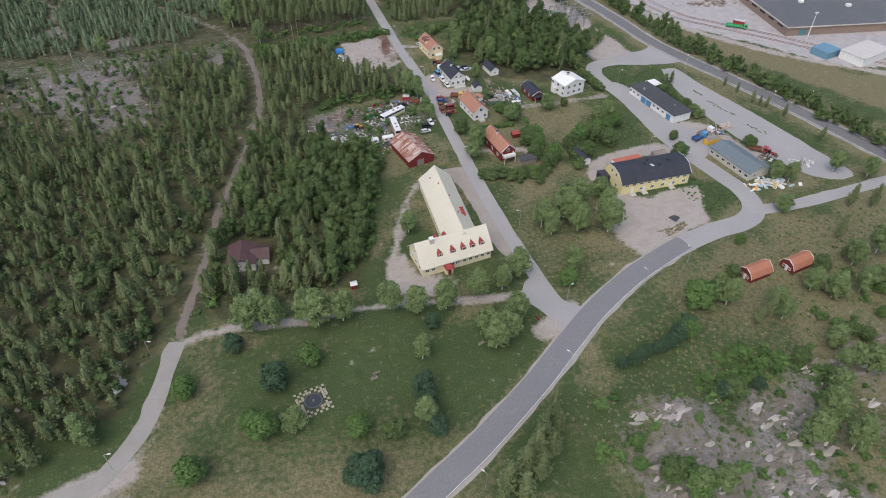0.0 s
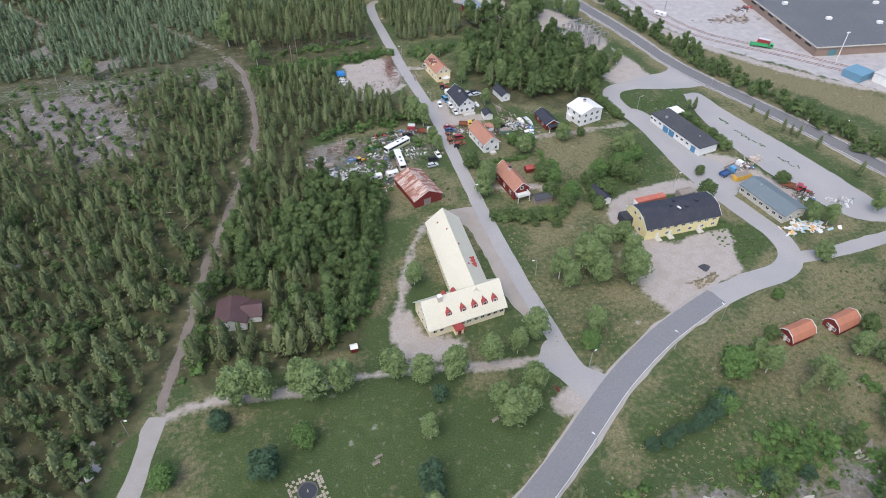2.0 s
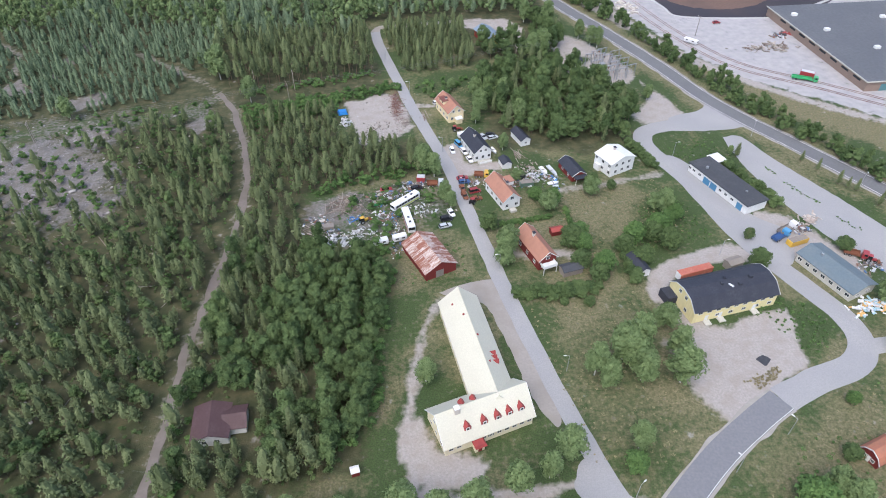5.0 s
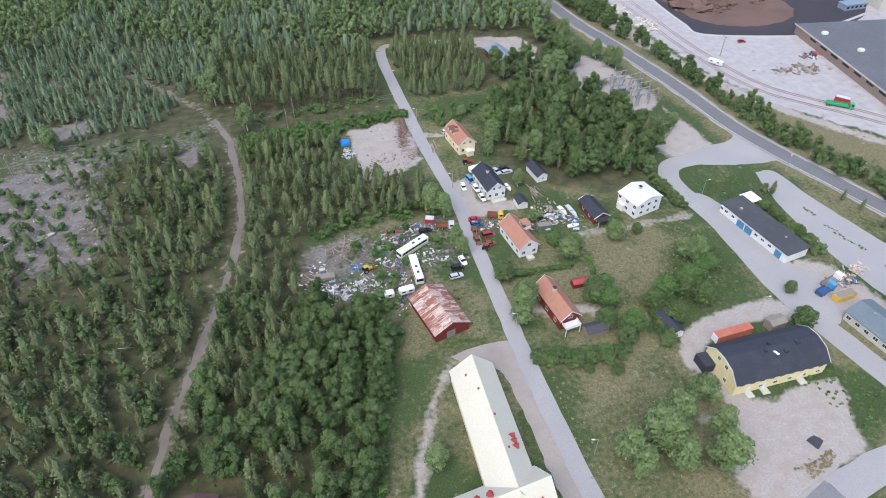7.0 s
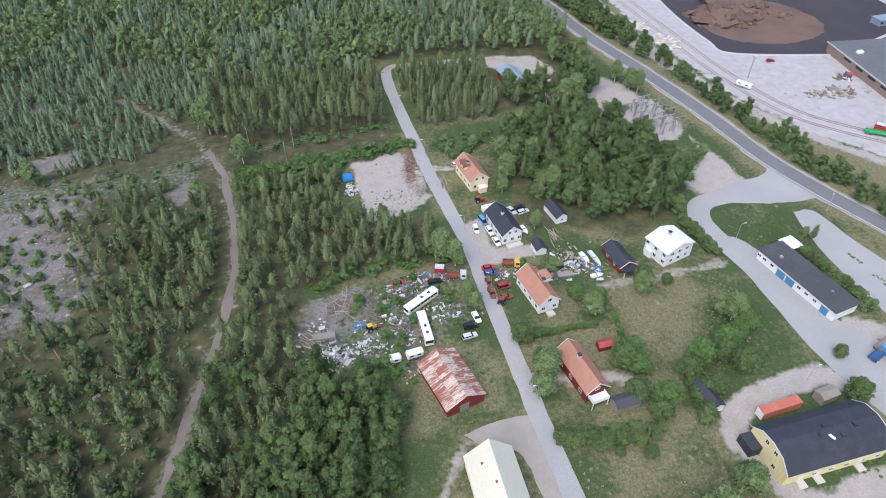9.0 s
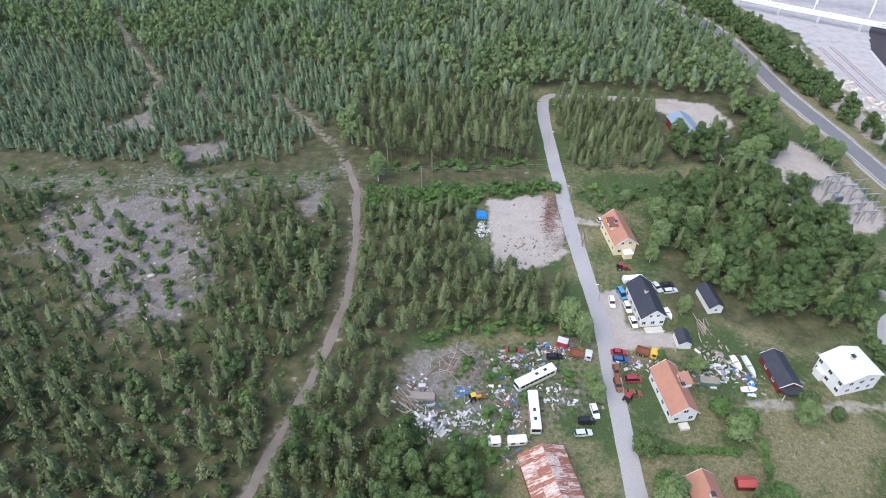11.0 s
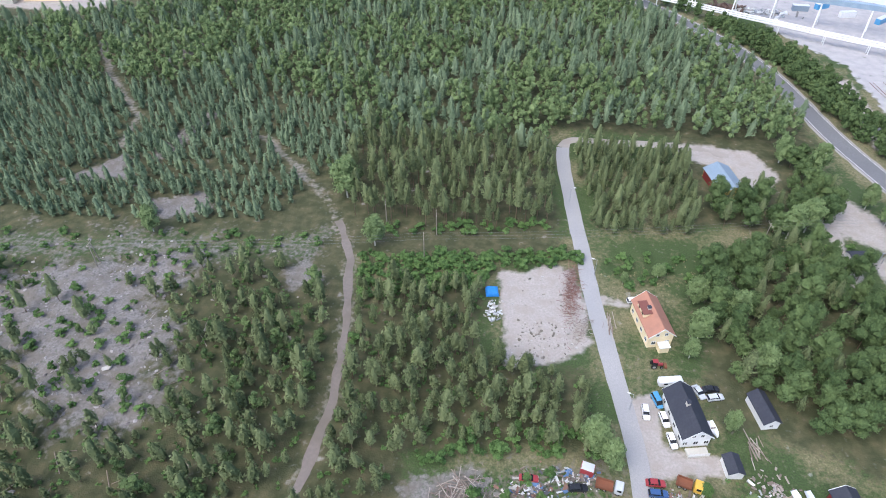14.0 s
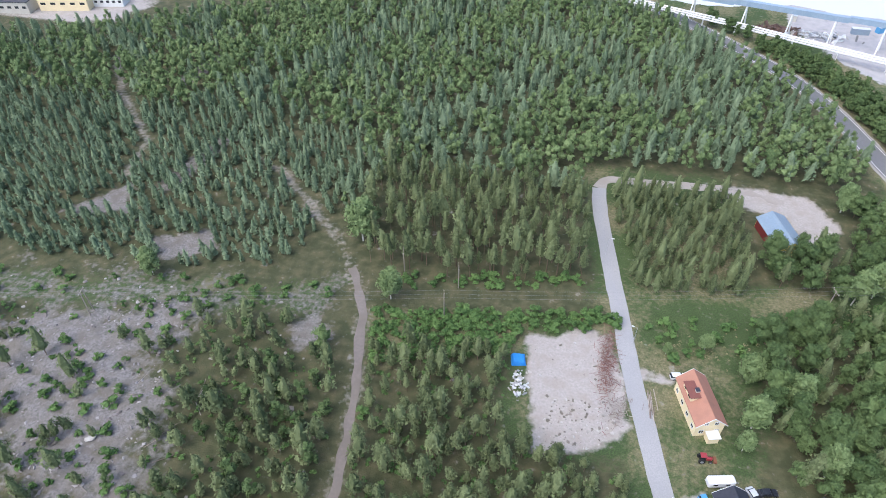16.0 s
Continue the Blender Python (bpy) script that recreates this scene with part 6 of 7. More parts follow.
car(27.7, 227.8, -75, WHITE_P, "white car parked beside the street")
car(6.8, 243.6, 5, RED_P, "dark red wreck among the scrap")
car(187.5, 369.8, 3, RED_P, "red car on the works yard")


def coach(x, y, az, stripe, label, length=11.6):
    top = base("bus", x, y, az, label, "bus", "scrapped buses")
    l = length / 2
    bm = bmesh.new()
    box(bm, (0, 0, 1.65), (length, 2.5, 2.6), bevel=0.16)
    part("body", bm, WHITE_P, top)
    for s in (-1, 1):
        bm = bmesh.new()
        box(bm, (0, s * 1.255, 1.0), (length * 0.9, 0.03, 0.5))
        part("stripe", bm, stripe, top)
        for i in range(8):
            boxed("side_window", (-l + 1.2 + i * (length - 2.2) / 7.3, s * 1.25, 2.15), (1.15, 0.05, 0.8), CAR_GLASS, top)
    for s in (-1, 1):
        boxed("windscreen", (s * (l - 0.005), 0, 2.05), (0.05, 2.1, 1.05), CAR_GLASS, top)
    for px in (-l * 0.45, 0.05 * l, l * 0.5):
        boxed("roof_hatch", (px, 0, 2.99), (0.9, 0.7, 0.12), DARK_ROOF if px > 0 else TRIM_WHITE, top, bevel=0.03)
    for px in (-l * 0.5, l * 0.55):
        for s in (-1.12, 1.12):
            wheel(top, px, s, 0.48, 0.28)
    return top


coach(12.8, 234.9, 38, paint("lime_paint", (0.55, 0.62, 0.1)), "scrapped white bus with lime stripe in the yard")
coach(13.0, 224.6, -82, paint("red_stripe_paint", (0.5, 0.1, 0.08)), "scrapped white bus with red stripe in the yard", 11.0)


def caravan(x, y, az, label, length=4.8, name="caravan"):
    top = base(name, x, y, az, label, name)
    bm = bmesh.new()
    box(bm, (0, 0, 1.5), (length, 2.1, 2.0), bevel=0.3)
    part("body", bm, WHITE_P, top)
    for s in (-1, 1):
        for px in (-length * 0.25, length * 0.2):
            boxed("side_window", (px, s * 1.05, 1.75), (1.0, 0.05, 0.55), CAR_GLASS, top)
        wheel(top, 0.0, s * 0.95, 0.32)
    boxed("end_window", (length / 2 + 0.0, 0, 1.75), (0.05, 1.4, 0.6), CAR_GLASS, top)
    boxed("drawbar", (length / 2 + 0.6, 0, 0.55), (1.3, 0.12, 0.1), STEEL, top)
    boxed("roof_hatch", (0, 0, 2.53), (0.6, 0.5, 0.1), TRIM_WHITE, top)
    return top


caravan(3.4, 215.0, 12, "old white caravan beside the barn")
caravan(9.5, 216.3, 14, "dirty white delivery trailer beside the barn", 4.6)
caravan(39.6, 275.3, 14, "white caravan parked behind the house", 6.0)
caravan(163.9, 347.8, -52, "white site trailer beside the rails", 7.0, "trailer")


def tractor(x, y, az, colour, label):
    top = base("tractor", x, y, az, label, "tractor")
    bm = bmesh.new()
    box(bm, (0.75, 0, 1.0), (1.7, 0.7, 0.75), bevel=0.1)
    part("bonnet", bm, colour, top)
    bm = bmesh.new()
    box(bm, (-0.5, 0, 1.45), (1.3, 1.2, 1.5), top=0.85, bevel=0.06)
    c = part("cab", bm, CAR_GLASS, top)
    boxed("cab_roof", (-0.5, 0, 2.25), (1.4, 1.3, 0.14), colour, c, bevel=0.04)
    for s in (-0.75, 0.75):
        wheel(top, -0.75, s, 0.75, 0.4)
        wheel(top, 1.25, s * 0.85, 0.42, 0.25)
    boxed("loader", (2.3, 0, 0.55), (0.7, 1.6, 0.5), RUST, top)
    return top


tractor(36.8, 280.6, 7, RED_P, "old red tractor on the grass")
tractor(36.0, 233.0, 60, RED_P, "small red tractor beside the wrecks")
tractor(-1.6, 227.0, 25, YELLOW_P, "yellow loader among the scrap")
tractor(153.8, 188.6, -28, RED_P, "red tractor on the asphalt beside the depot")


def lorry(x, y, az, cab, bed, label, length=7.5):
    top = base("lorry", x, y, az, label, "lorry")
    bm = bmesh.new()
    box(bm, (length / 2 - 0.9, 0, 1.5), (1.8, 2.3, 2.1), bevel=0.15)
    c = part("cab", bm, cab, top)
    boxed("windscreen", (length / 2 + 0.0, 0, 1.95), (0.05, 1.9, 0.8), CAR_GLASS, c)
    for s in (-1, 1):
        boxed("cab_window", (length / 2 - 0.8, s * 1.15, 1.95), (0.9, 0.05, 0.7), CAR_GLASS, c)
        boxed("bed_side", (-1.0, s * 1.1, 1.35), (length - 2.4, 0.1, 0.7), bed, top)
        for px in (length / 2 - 1.0, -length / 2 + 1.0, -length / 2 + 2.2):
            wheel(top, px, s * 0.98, 0.46, 0.28)
    boxed("bed", (-1.0, 0, 0.95), (length - 2.2, 2.3, 0.16), bed, top)
    boxed("bed_end", (-length / 2 + 0.25, 0, 1.35), (0.1, 2.3, 0.7), bed, top)
    return top


lorry(24.2, 244.6, -8, SILVER_P, RUST, "lorry with a rusty tipping bed beside the street", 6.0)
lorry(41.5, 248.0, -14, YELLOW_P, RUST, "yellow cab lorry with a rusty bed", 5.6)
lorry(135.5, 205.6, 24, WHITE_P, OLD_WOOD, "white lorry parked beside the depot", 8.0)
lorry(131.6, 202.4, 24, LBLUE_P, BLUE_P, "blue lorry parked beside the depot", 7.0)
lorry(150.5, 191.6, -35, RED_P, RUST, "red crane lorry beside the depot", 7.0)
lorry(198.6, 304.2, -29, GREEN_P, GREEN_P, "green railway wagon beside the factory", 11.0)
for x, y, az, s, c, lab in ((135.6, 199.4, 14, (7.0, 2.4, 1.9), YELLOW_P, "ochre steel skip beside the lorries"), (201.8, 307.4, -40, (6.0, 2.4, 2.4), RED_P, "red steel container behind the wagon"), (19.5, 247.7, -12, (3.0, 2.2, 2.2), RED_P, "small red shed box with a pale lid"), (3.5, 236, 8, (3.2, 1.8, 1.2), GREEN_P, "green skip among the scrap"), (-14.6, 225.5, 4, (6.2, 2.2, 0.9), OLD_WOOD, "timber trailer loaded with scrap"), (56.6, 241.0, 2, (5.0, 2.2, 1.4), paint("camouflage_green", (0.1, 0.16, 0.12)), "grey-green covered trailer behind the house"), (55.6, 245.4, 12, (2.6, 2.4, 1.8), BLACK_P, "black box trailer behind the house")):
    t = base("skip_container", x, y, az, lab, "container")
    boxed("body", (0, 0, s[2] / 2 + 0.1), s, c, t, bevel=0.08)
    boxed("lid", (0, 0, s[2] + 0.14), (s[0] * 0.92, s[1] * 0.92, 0.1), OLD_WOOD if c is not RED_P else SILVER_P, t)


def boat(x, y, az, colour, label, l=5.0):
    top = base("boat", x, y, az, label, "boat")
    bm = bmesh.new()
    rows = []
    for f in (-1, -0.6, -0.1, 0.4, 0.75, 0.97):
        w = 0.85 * (1 - max(0, f) ** 2.2) * (1 if f > -0.9 else 0.85)
        rows.append([(f * l / 2, -w, 0.85), (f * l / 2, -w * 0.7, 0.35), (f * l / 2, 0, 0.15 + 0.4 * max(0, f) ** 2), (f * l / 2, w * 0.7, 0.35), (f * l / 2, w, 0.85), (f * l / 2, w * 0.8, 0.78), (f * l / 2, 0, 0.6), (f * l / 2, -w * 0.8, 0.78)])
    loft(bm, rows)
    part("hull", bm, colour, top)
    boxed("thwart", (-0.2, 0, 0.82), (0.35, 1.3, 0.06), OLD_WOOD, top)
    boxed("cradle", (0, 0, 0.12), (l * 0.5, 1.0, 0.24), OLD_WOOD, top)
    return top


boat(48.8, 263.6, -72, WHITE_P, "white open boat beside the house", 4.6)
boat(64.6, 248.4, -71, WHITE_P, "white boat hull among the scrap", 5.0)
boat(67.7, 247.6, -75, SILVER_P, "long pale boat among the scrap", 7.4)
boat(66.3, 240.2, 12, WHITE_P, "white rowing boat on the grass", 4.2)


# ---- scrap, logs and heaps ----
def heap(name, x, y, rx, ry, n, size, material, label, seed, long=1.0, high=0.8, category="scrap heap"):
    r = np.random.RandomState(seed)
    bm = bmesh.new()
    for _ in range(n):
        px, py = r.normal(size=2) * 0.45
        s = size * r.uniform(0.4, 1.4)
        hh = max(0.0, 1 - math.hypot(px, py)) * high * r.rand()
        vs = box(bm, (0, 0, 0), (s * long * r.uniform(0.5, 1.9), s * r.uniform(0.3, 1.0), s * r.uniform(0.08, 0.5)))
        m = Matrix.Translation((x + px * rx, y + py * ry, hh + 0.2)) @ Euler((r.normal() * 0.3, r.normal() * 0.3, r.uniform(0, 6.28))).to_matrix().to_4x4()
        for v in vs:
            v.co = m @ v.co
    return tagged(part(name, bm, material), label, category, kind="stuff")


SCRAP = varied("mixed_scrap", [(0.5, 0.51, 0.51), (0.24, 0.25, 0.26), (0.08, 0.08, 0.09), (0.2, 0.16, 0.13), (0.16, 0.15, 0.13), (0.08, 0.16, 0.3), (0.2, 0.11, 0.08), (0.42, 0.4, 0.36), (0.12, 0.18, 0.15), (0.5, 0.51, 0.53), (0.14, 0.12, 0.1)], 0.6)
PALE_SCRAP = varied("pale_scrap", [(0.56, 0.57, 0.57), (0.4, 0.41, 0.41), (0.64, 0.64, 0.63), (0.26, 0.27, 0.29), (0.48, 0.5, 0.5), (0.17, 0.165, 0.16), (0.34, 0.32, 0.28)], 0.5)
BLUE_SCRAP = varied("blue_barrels", [(0.05, 0.2, 0.5), (0.08, 0.28, 0.6), (0.5, 0.55, 0.6), (0.04, 0.12, 0.3)], 0.5)
LOGS = varied("old_poles", [(0.3, 0.26, 0.22), (0.22, 0.18, 0.15), (0.38, 0.34, 0.3), (0.17, 0.13, 0.11)], 0.9)
for i, (x, y, rx, ry, n, s, mtl, hi) in enumerate([(-11.5, 218.0, 6, 4, 170, 0.8, PALE_SCRAP, 1.6), (9.0, 241.0, 7, 3.6, 170, 0.8, SCRAP, 0.9), (4.5, 239.0, 5, 5, 90, 0.7, SCRAP, 0.6), (6.0, 228.0, 6, 5, 120, 0.65, SCRAP, 0.6), (-1.0, 221.0, 9, 4, 110, 0.6, PALE_SCRAP, 0.5), (8.5, 222.5, 4, 6, 110, 0.6, SCRAP, 0.6), (18.0, 232.0, 8, 5, 70, 0.55, PALE_SCRAP, 0.4), (14.5, 246.0, 7, 2.6, 110, 0.7, SCRAP, 0.8), (20.5, 246.0, 3, 2.5, 50, 0.6, SCRAP, 0.7), (-4.5, 228.5, 3, 2.5, 40, 0.5, BLUE_SCRAP, 0.5), (9.5, 230.0, 3, 3, 40, 0.45, BLUE_SCRAP, 0.5), (-16.5, 229.5, 5, 3, 60, 0.7, SCRAP, 0.6), (-14, 222, 6, 3, 60, 0.6, SCRAP, 0.5),
                                                            (60.5, 245.5, 6, 5, 130, 0.65, PALE_SCRAP, 0.7), (66, 243.5, 5, 4, 70, 0.6, SCRAP, 0.5), (55.0, 242.5, 5, 4, 80, 0.6, SCRAP, 0.6), (38.5, 244.6, 4, 3, 70, 0.6, SCRAP, 0.6), (45, 244.5, 5, 2, 40, 0.5, PALE_SCRAP, 0.4), (60, 251, 5, 4, 70, 0.6, LOGS, 0.5), (48, 236, 3, 3, 40, 0.5, PALE_SCRAP, 0.7), (8, 212, 2.5, 6, 40, 0.6, SCRAP, 0.7)]):
    heap("scrap_heap", x, y, rx, ry, int(n * 0.75), s, mtl, "heap of mixed scrap, sheets and household junk", 300 + i, 1.3, hi)
for i, (x, y, rx, ry, n, s, mtl, hi, lab) in enumerate([(143.4, 170.1, 8, 3.4, 110, 1.0, varied("pale_tarps", [(0.62, 0.64, 0.66), (0.7, 0.7, 0.7), (0.35, 0.5, 0.55), (0.6, 0.36, 0.12)], 0.6), 1.6, "heap of pale sheets and tarpaulins"), (163.6, 182, 5, 3, 60, 0.8, PALE_SCRAP, 0.8, "pale heap at the edge of the asphalt"), (146.2, 209.8, 4, 3, 40, 0.9, varied("pallets", [(0.45, 0.38, 0.32), (0.5, 0.44, 0.38), (0.36, 0.3, 0.26)], 0.9), 0.6, "stacked grey pallets on the asphalt"), (193.3, 338, 7, 4, 80, 0.8, LOGS, 0.7, "dark scrap heap on the works yard"), (212, 351, 4, 3, 50, 0.9, SCRAP, 0.8, "scrap beside the factory"), (152, 187, 5, 4, 60, 0.6, SCRAP, 0.5, "scrap iron beside the depot"), (-67.8, 110.8, 1.6, 4, 8, 1.6, PALE_SCRAP, 0.1, "pale concrete slabs in the grass"), (140, 206, 5, 3, 60, 0.7, SCRAP, 0.6, "scrap beside the lorries")]):
    heap("yard_heap", x, y, rx, ry, n, s, mtl, lab, 340 + i, 1.4, hi, "heap")
for i, (x, y) in enumerate([(151.3, 394.4), (146.2, 403.6), (142, 412.3), (139.6, 418.3), (146.2, 388.6), (149, 399), (144, 396)]):
    heap("timber_stack", x, y, 3.4, 2, 16, 1.0, varied("stacked_boards", [(0.55, 0.5, 0.44), (0.45, 0.4, 0.35), (0.62, 0.58, 0.52)], 0.9), "stack of pale boards beside the rails", 360 + i, 2.6, 0.6, "timber")


def sticks(name, x, y, rx, ry, n, l, r0, material, label, seed, az=None, high=1.0):
    r = np.random.RandomState(seed)
    bm = bmesh.new()
    for _ in range(n):
        px, py = x + r.normal() * rx * 0.5, y + r.normal() * ry * 0.5
        a = r.uniform(0, 6.28) if az is None else radians(az) + r.normal() * 0.2
        k = l * r.uniform(0.5, 1.2) / 2
        z = r.uniform(0.08, high)
        dz = r.normal() * 0.18 * l * 0.3
        rod(bm, (px - k * math.cos(a), py - k * math.sin(a), max(0.05, z - dz)), (px + k * math.cos(a), py + k * math.sin(a), max(0.05, z + dz)), r0 * r.uniform(0.6, 1.2), n=5)
    return tagged(part(name, bm, material), label, "wood", kind="stuff")


sticks("pole_heap", -8.5, 236.0, 5, 5, 60, 5.0, 0.13, LOGS, "heap of grey poles and branches", 400)
sticks("brush_heap", -4.0, 234.5, 7, 7, 160, 2.2, 0.05, LOGS, "dark heap of brushwood", 401, high=1.4)
sticks("log_row", -17.5, 222.8, 2, 3, 14, 7.0, 0.14, LOGS, "old poles lying in the grass", 402, -35, 0.3)
sticks("brush_strip", 14.5, 304.0, 2.6, 12, 420, 1.8, 0.05, varied("red_brush", [(0.2, 0.1, 0.085), (0.26, 0.15, 0.12), (0.15, 0.08, 0.07)], 0.9), "strip of reddish brushwood along the street", 403, high=0.9)
sticks("brush_lot", 17.5, 290.0, 3, 6, 90, 1.8, 0.06, LOGS, "brushwood and branches on the lot's edge", 404, high=0.6)
sticks("plank_row", 25.5, 293.0, 1.5, 4, 9, 7.0, 0.13, LOGS, "long planks lying beside the street", 405, 98, 0.2)
sticks("plank_heap", 57.5, 259.0, 2, 4, 14, 5.5, 0.12, LOGS, "long boards leaning in the grass", 406, 110, 0.5)
sticks("fallen_wood", -100, 262, 26, 18, 40, 4.0, 0.09, LOGS, "dead branches on the stony slope", 407, None, 0.9)
sticks("dead_pines", -105, 205, 60, 50, 45, 6.0, 0.10, LOGS, "fallen grey stems in the wood", 408, None, 0.6)
tarp = base("tarpaulin_stack", -8.0, 299.6, 12, "blue tarpaulin over a stack on the lot's edge", "tarpaulin")
bm = bmesh.new()
box(bm, (0, 0, 0.7), (3.8, 3.6, 1.4), top=0.8, bevel=0.2)
for v in bm.verts:
    v.co += Vector((random.uniform(-0.15, 0.15), random.uniform(-0.15, 0.15), random.uniform(-0.12, 0.12)))
part("cover", bm, worn("blue_tarpaulin", (0.03, 0.2, 0.55), (0.1, 0.3, 0.6), 0.5, big=1.5, fine=6), tarp)
heap("white_sacks", -7.0, 292.5, 2.2, 4.5, 70, 0.7, PALE_SCRAP, "white sacks stacked beside the tarpaulin", 410, 1.0, 0.7, "sacks")
heap("blue_cover", 67.3, 240.8, 1.4, 3.5, 14, 0.9, BLUE_SCRAP, "crumpled blue tarpaulin on the grass", 411, 1.4, 0.3, "tarpaulin")


# ---- lamps, poles, wires ----
def lamp(x, y, az, h=6.2):
    top = base("street_lamp", x, y, az, "slim grey street lamp with a white head", "lamp", "street lamps")
    bm = bmesh.new()
    rod(bm, (0, 0, -0.3), (0, 0, h), 0.09, 0.05, 8)
    rod(bm, (0, 0, h), (0.9, 0, h + 0.2), 0.045, 0.04, 6)
    part("pole", bm, STEEL, top)
    bm = bmesh.new()
    box(bm, (1.2, 0, h + 0.2), (0.8, 0.32, 0.16), bevel=0.05)
    part("head", bm, TRIM_WHITE, top)
    return top


one = lamp(-60.8, 117.6, -10)
for x, y, az in ((-63.1, 85.2, 0), (48.8, 159, 175), (54.6, 123.2, 30), (48.4, 99.4, 135), (20.4, 69.4, 130), (79.6, 126.4, 125), (96.5, 134.2, 120), (38.6, 199, 180), (33.8, 239, 170), (29.5, 266, 170), (108.5, 197, 0), (12.6, 346, 10), (21, 312, 170), (115.5, 252, 0), (152, 262, 60), (190, 222, 60), (175, 226, 240)):
    copy_thing(one, pose(x, y, 0, 0, 0, az))


def power_pole(x, y, az, h=10.0, twin=False):
    top = base("power_pole", x, y, az, "grey wooden power pole with a crossarm", "pole", "power line poles")
    for s in ((-1.2, 1.2) if twin else (0,)):
        bm = bmesh.new()
        rod(bm, (0, s, -0.4), (0, s * 0.5, h), 0.17, 0.11, 8)
        part("post", bm, OLD_WOOD, top)
    bm = bmesh.new()
    box(bm, (0, 0, h - 0.4), (0.14, 3.2, 0.16))
    part("crossarm", bm, OLD_WOOD, top)
    for s in (-1.4, 0.0, 1.4):
        bm = bmesh.new()
        rod(bm, (0, s, h - 0.3), (0, s, h + 0.05), 0.07, 0.05, 6)
        part("insulator", bm, CHIMNEY, top)
    return top


def tube(bm, pts, r, n=4):
    """One unbroken thin tube along points."""
    rings = []
    for i, p in enumerate(pts):
        d = (pts[min(i + 1, len(pts) - 1)] - pts[max(i - 1, 0)]).normalized()
        u = d.cross(Vector((0, 0, 1))).normalized()
        v = u.cross(d)
        rings.append([bm.verts.new(p + r * (math.cos(a) * u + math.sin(a) * v)) for a in (k * 2 * math.pi / n for k in range(n))])
    for a, b in zip(rings[:-1], rings[1:]):
        for k in range(n):
            bm.faces.new((a[k], a[(k + 1) % n], b[(k + 1) % n], b[k]))
    bmesh.ops.recalc_face_normals(bm, faces=bm.faces)


LINE = [(-318, 248.5), (-222, 269), (-125.6, 289.6), (-30, 309.6), (72, 333.2), (170, 356)]
for i, (x, y) in enumerate(LINE):
    power_pole(x, y, 12.5, 10.0, i == 2)
WIRE = mat("wire", (0.18, 0.18, 0.19), 0.6, 0.5)
for (ax, ay), (bx, by) in zip(LINE[:-1], LINE[1:]):
    for s in (-1.4, 0.0, 1.4):
        bm = bmesh.new()
        o = Vector((-0.216 * s, 0.976 * s, 0))
        pts = [Vector((ax + (bx - ax) * f, ay + (by - ay) * f, 9.95 - 4 * 1.3 * f * (1 - f))) + o for f in np.linspace(0, 1, 13)]
        tube(bm, pts, 0.022)
        tagged(part("power_cable", bm, WIRE), "thin sagging overhead power cable", "cable", "power line cables")
for x, y in ((-45.5, 325), (-28.5, 322)):
    power_pole(x, y, 12, 9.0)

# ---- substation ----
for i, (x, y) in enumerate([(107, 331), (107.5, 324), (110, 317.5), (114, 336), (114.5, 329), (115, 322), (117, 315), (119.5, 333), (121, 325), (122, 318), (110.8, 334), (111.2, 330.5), (118, 327.5), (118.6, 320), (113, 318.5), (111, 313.5)]):
    t = base("substation_gantry", x, y, 12 + 4 * (i % 2), "galvanised steel substation gantry with insulators", "gantry", "substation gantries")
    for s in (-2.4, 2.4):
        bm = bmesh.new()
        for dx, dy in ((-0.2, -0.2), (0.2, -0.2), (0.2, 0.2), (-0.2, 0.2)):
            rod(bm, (s + dx, dy, 0), (s + dx * 0.5, dy * 0.5, 5.5), 0.05, n=4)
        for k in range(5):
            rod(bm, (s - 0.2, -0.2, k * 1.1), (s + 0.2, 0.2, k * 1.1 + 1.1), 0.03, n=4)
        part("post", bm, STEEL, t)
    bm = bmesh.new()
    box(bm, (0, 0, 5.4), (5.6, 0.3, 0.3))
    part("beam", bm, STEEL, t)
    for s in (-1.6, 0, 1.6):
        bm = bmesh.new()
        rod(bm, (s, 0, 5.2), (s, 0.3, 3.9), 0.09, n=6)
        part("insulator", bm, RUST if s else CHIMNEY, t)
        bm = bmesh.new()
        rod(bm, (s, 1.2, 0), (s, 1.2, 2.2), 0.1, n=6)
        part("support_post", bm, STEEL, t)
for x, y in ((110.5, 321.5), (111.5, 327)):
    t = base("transformer", x, y, 15, "grey power transformer with cooling fins", "transformer")
    boxed("tank", (0, 0, 1.3), (3.0, 1.8, 2.4), STEEL, t, bevel=0.08)
    for k in range(5):
        boxed("cooling_fin", (-1.2 + 0.6 * k, -1.1, 1.3), (0.12, 0.5, 1.9), GREEN_ROOF, t)

# ---- fountain on the lawn ----
plaza = base("fountain", -18.0, 97.8, 20, "round dark fountain basin set in a square of slabs", "fountain")
bm = bmesh.new()
for a in range(20):
    t0 = a * 2 * math.pi / 20
    box(bm, (2.15 * math.cos(t0), 2.15 * math.sin(t0), 0.25), (0.3, 0.72, 0.5), math.degrees(t0))
part("basin_rim", bm, worn("dark_basin", (0.10, 0.10, 0.11), (0.16, 0.15, 0.14), 0.8), plaza)
bm = bmesh.new()
rod(bm, (0, 0, 0.02), (0, 0, 0.22), 2.05, n=24)
part("water", bm, mat("basin_water", (0.05, 0.055, 0.06), 0.12), plaza)
bm = bmesh.new()
rod(bm, (0, 0, 0.2), (0, 0, 0.9), 0.25, 0.12, 10)
part("spout", bm, DARK_STONE, plaza)
slab_me = None
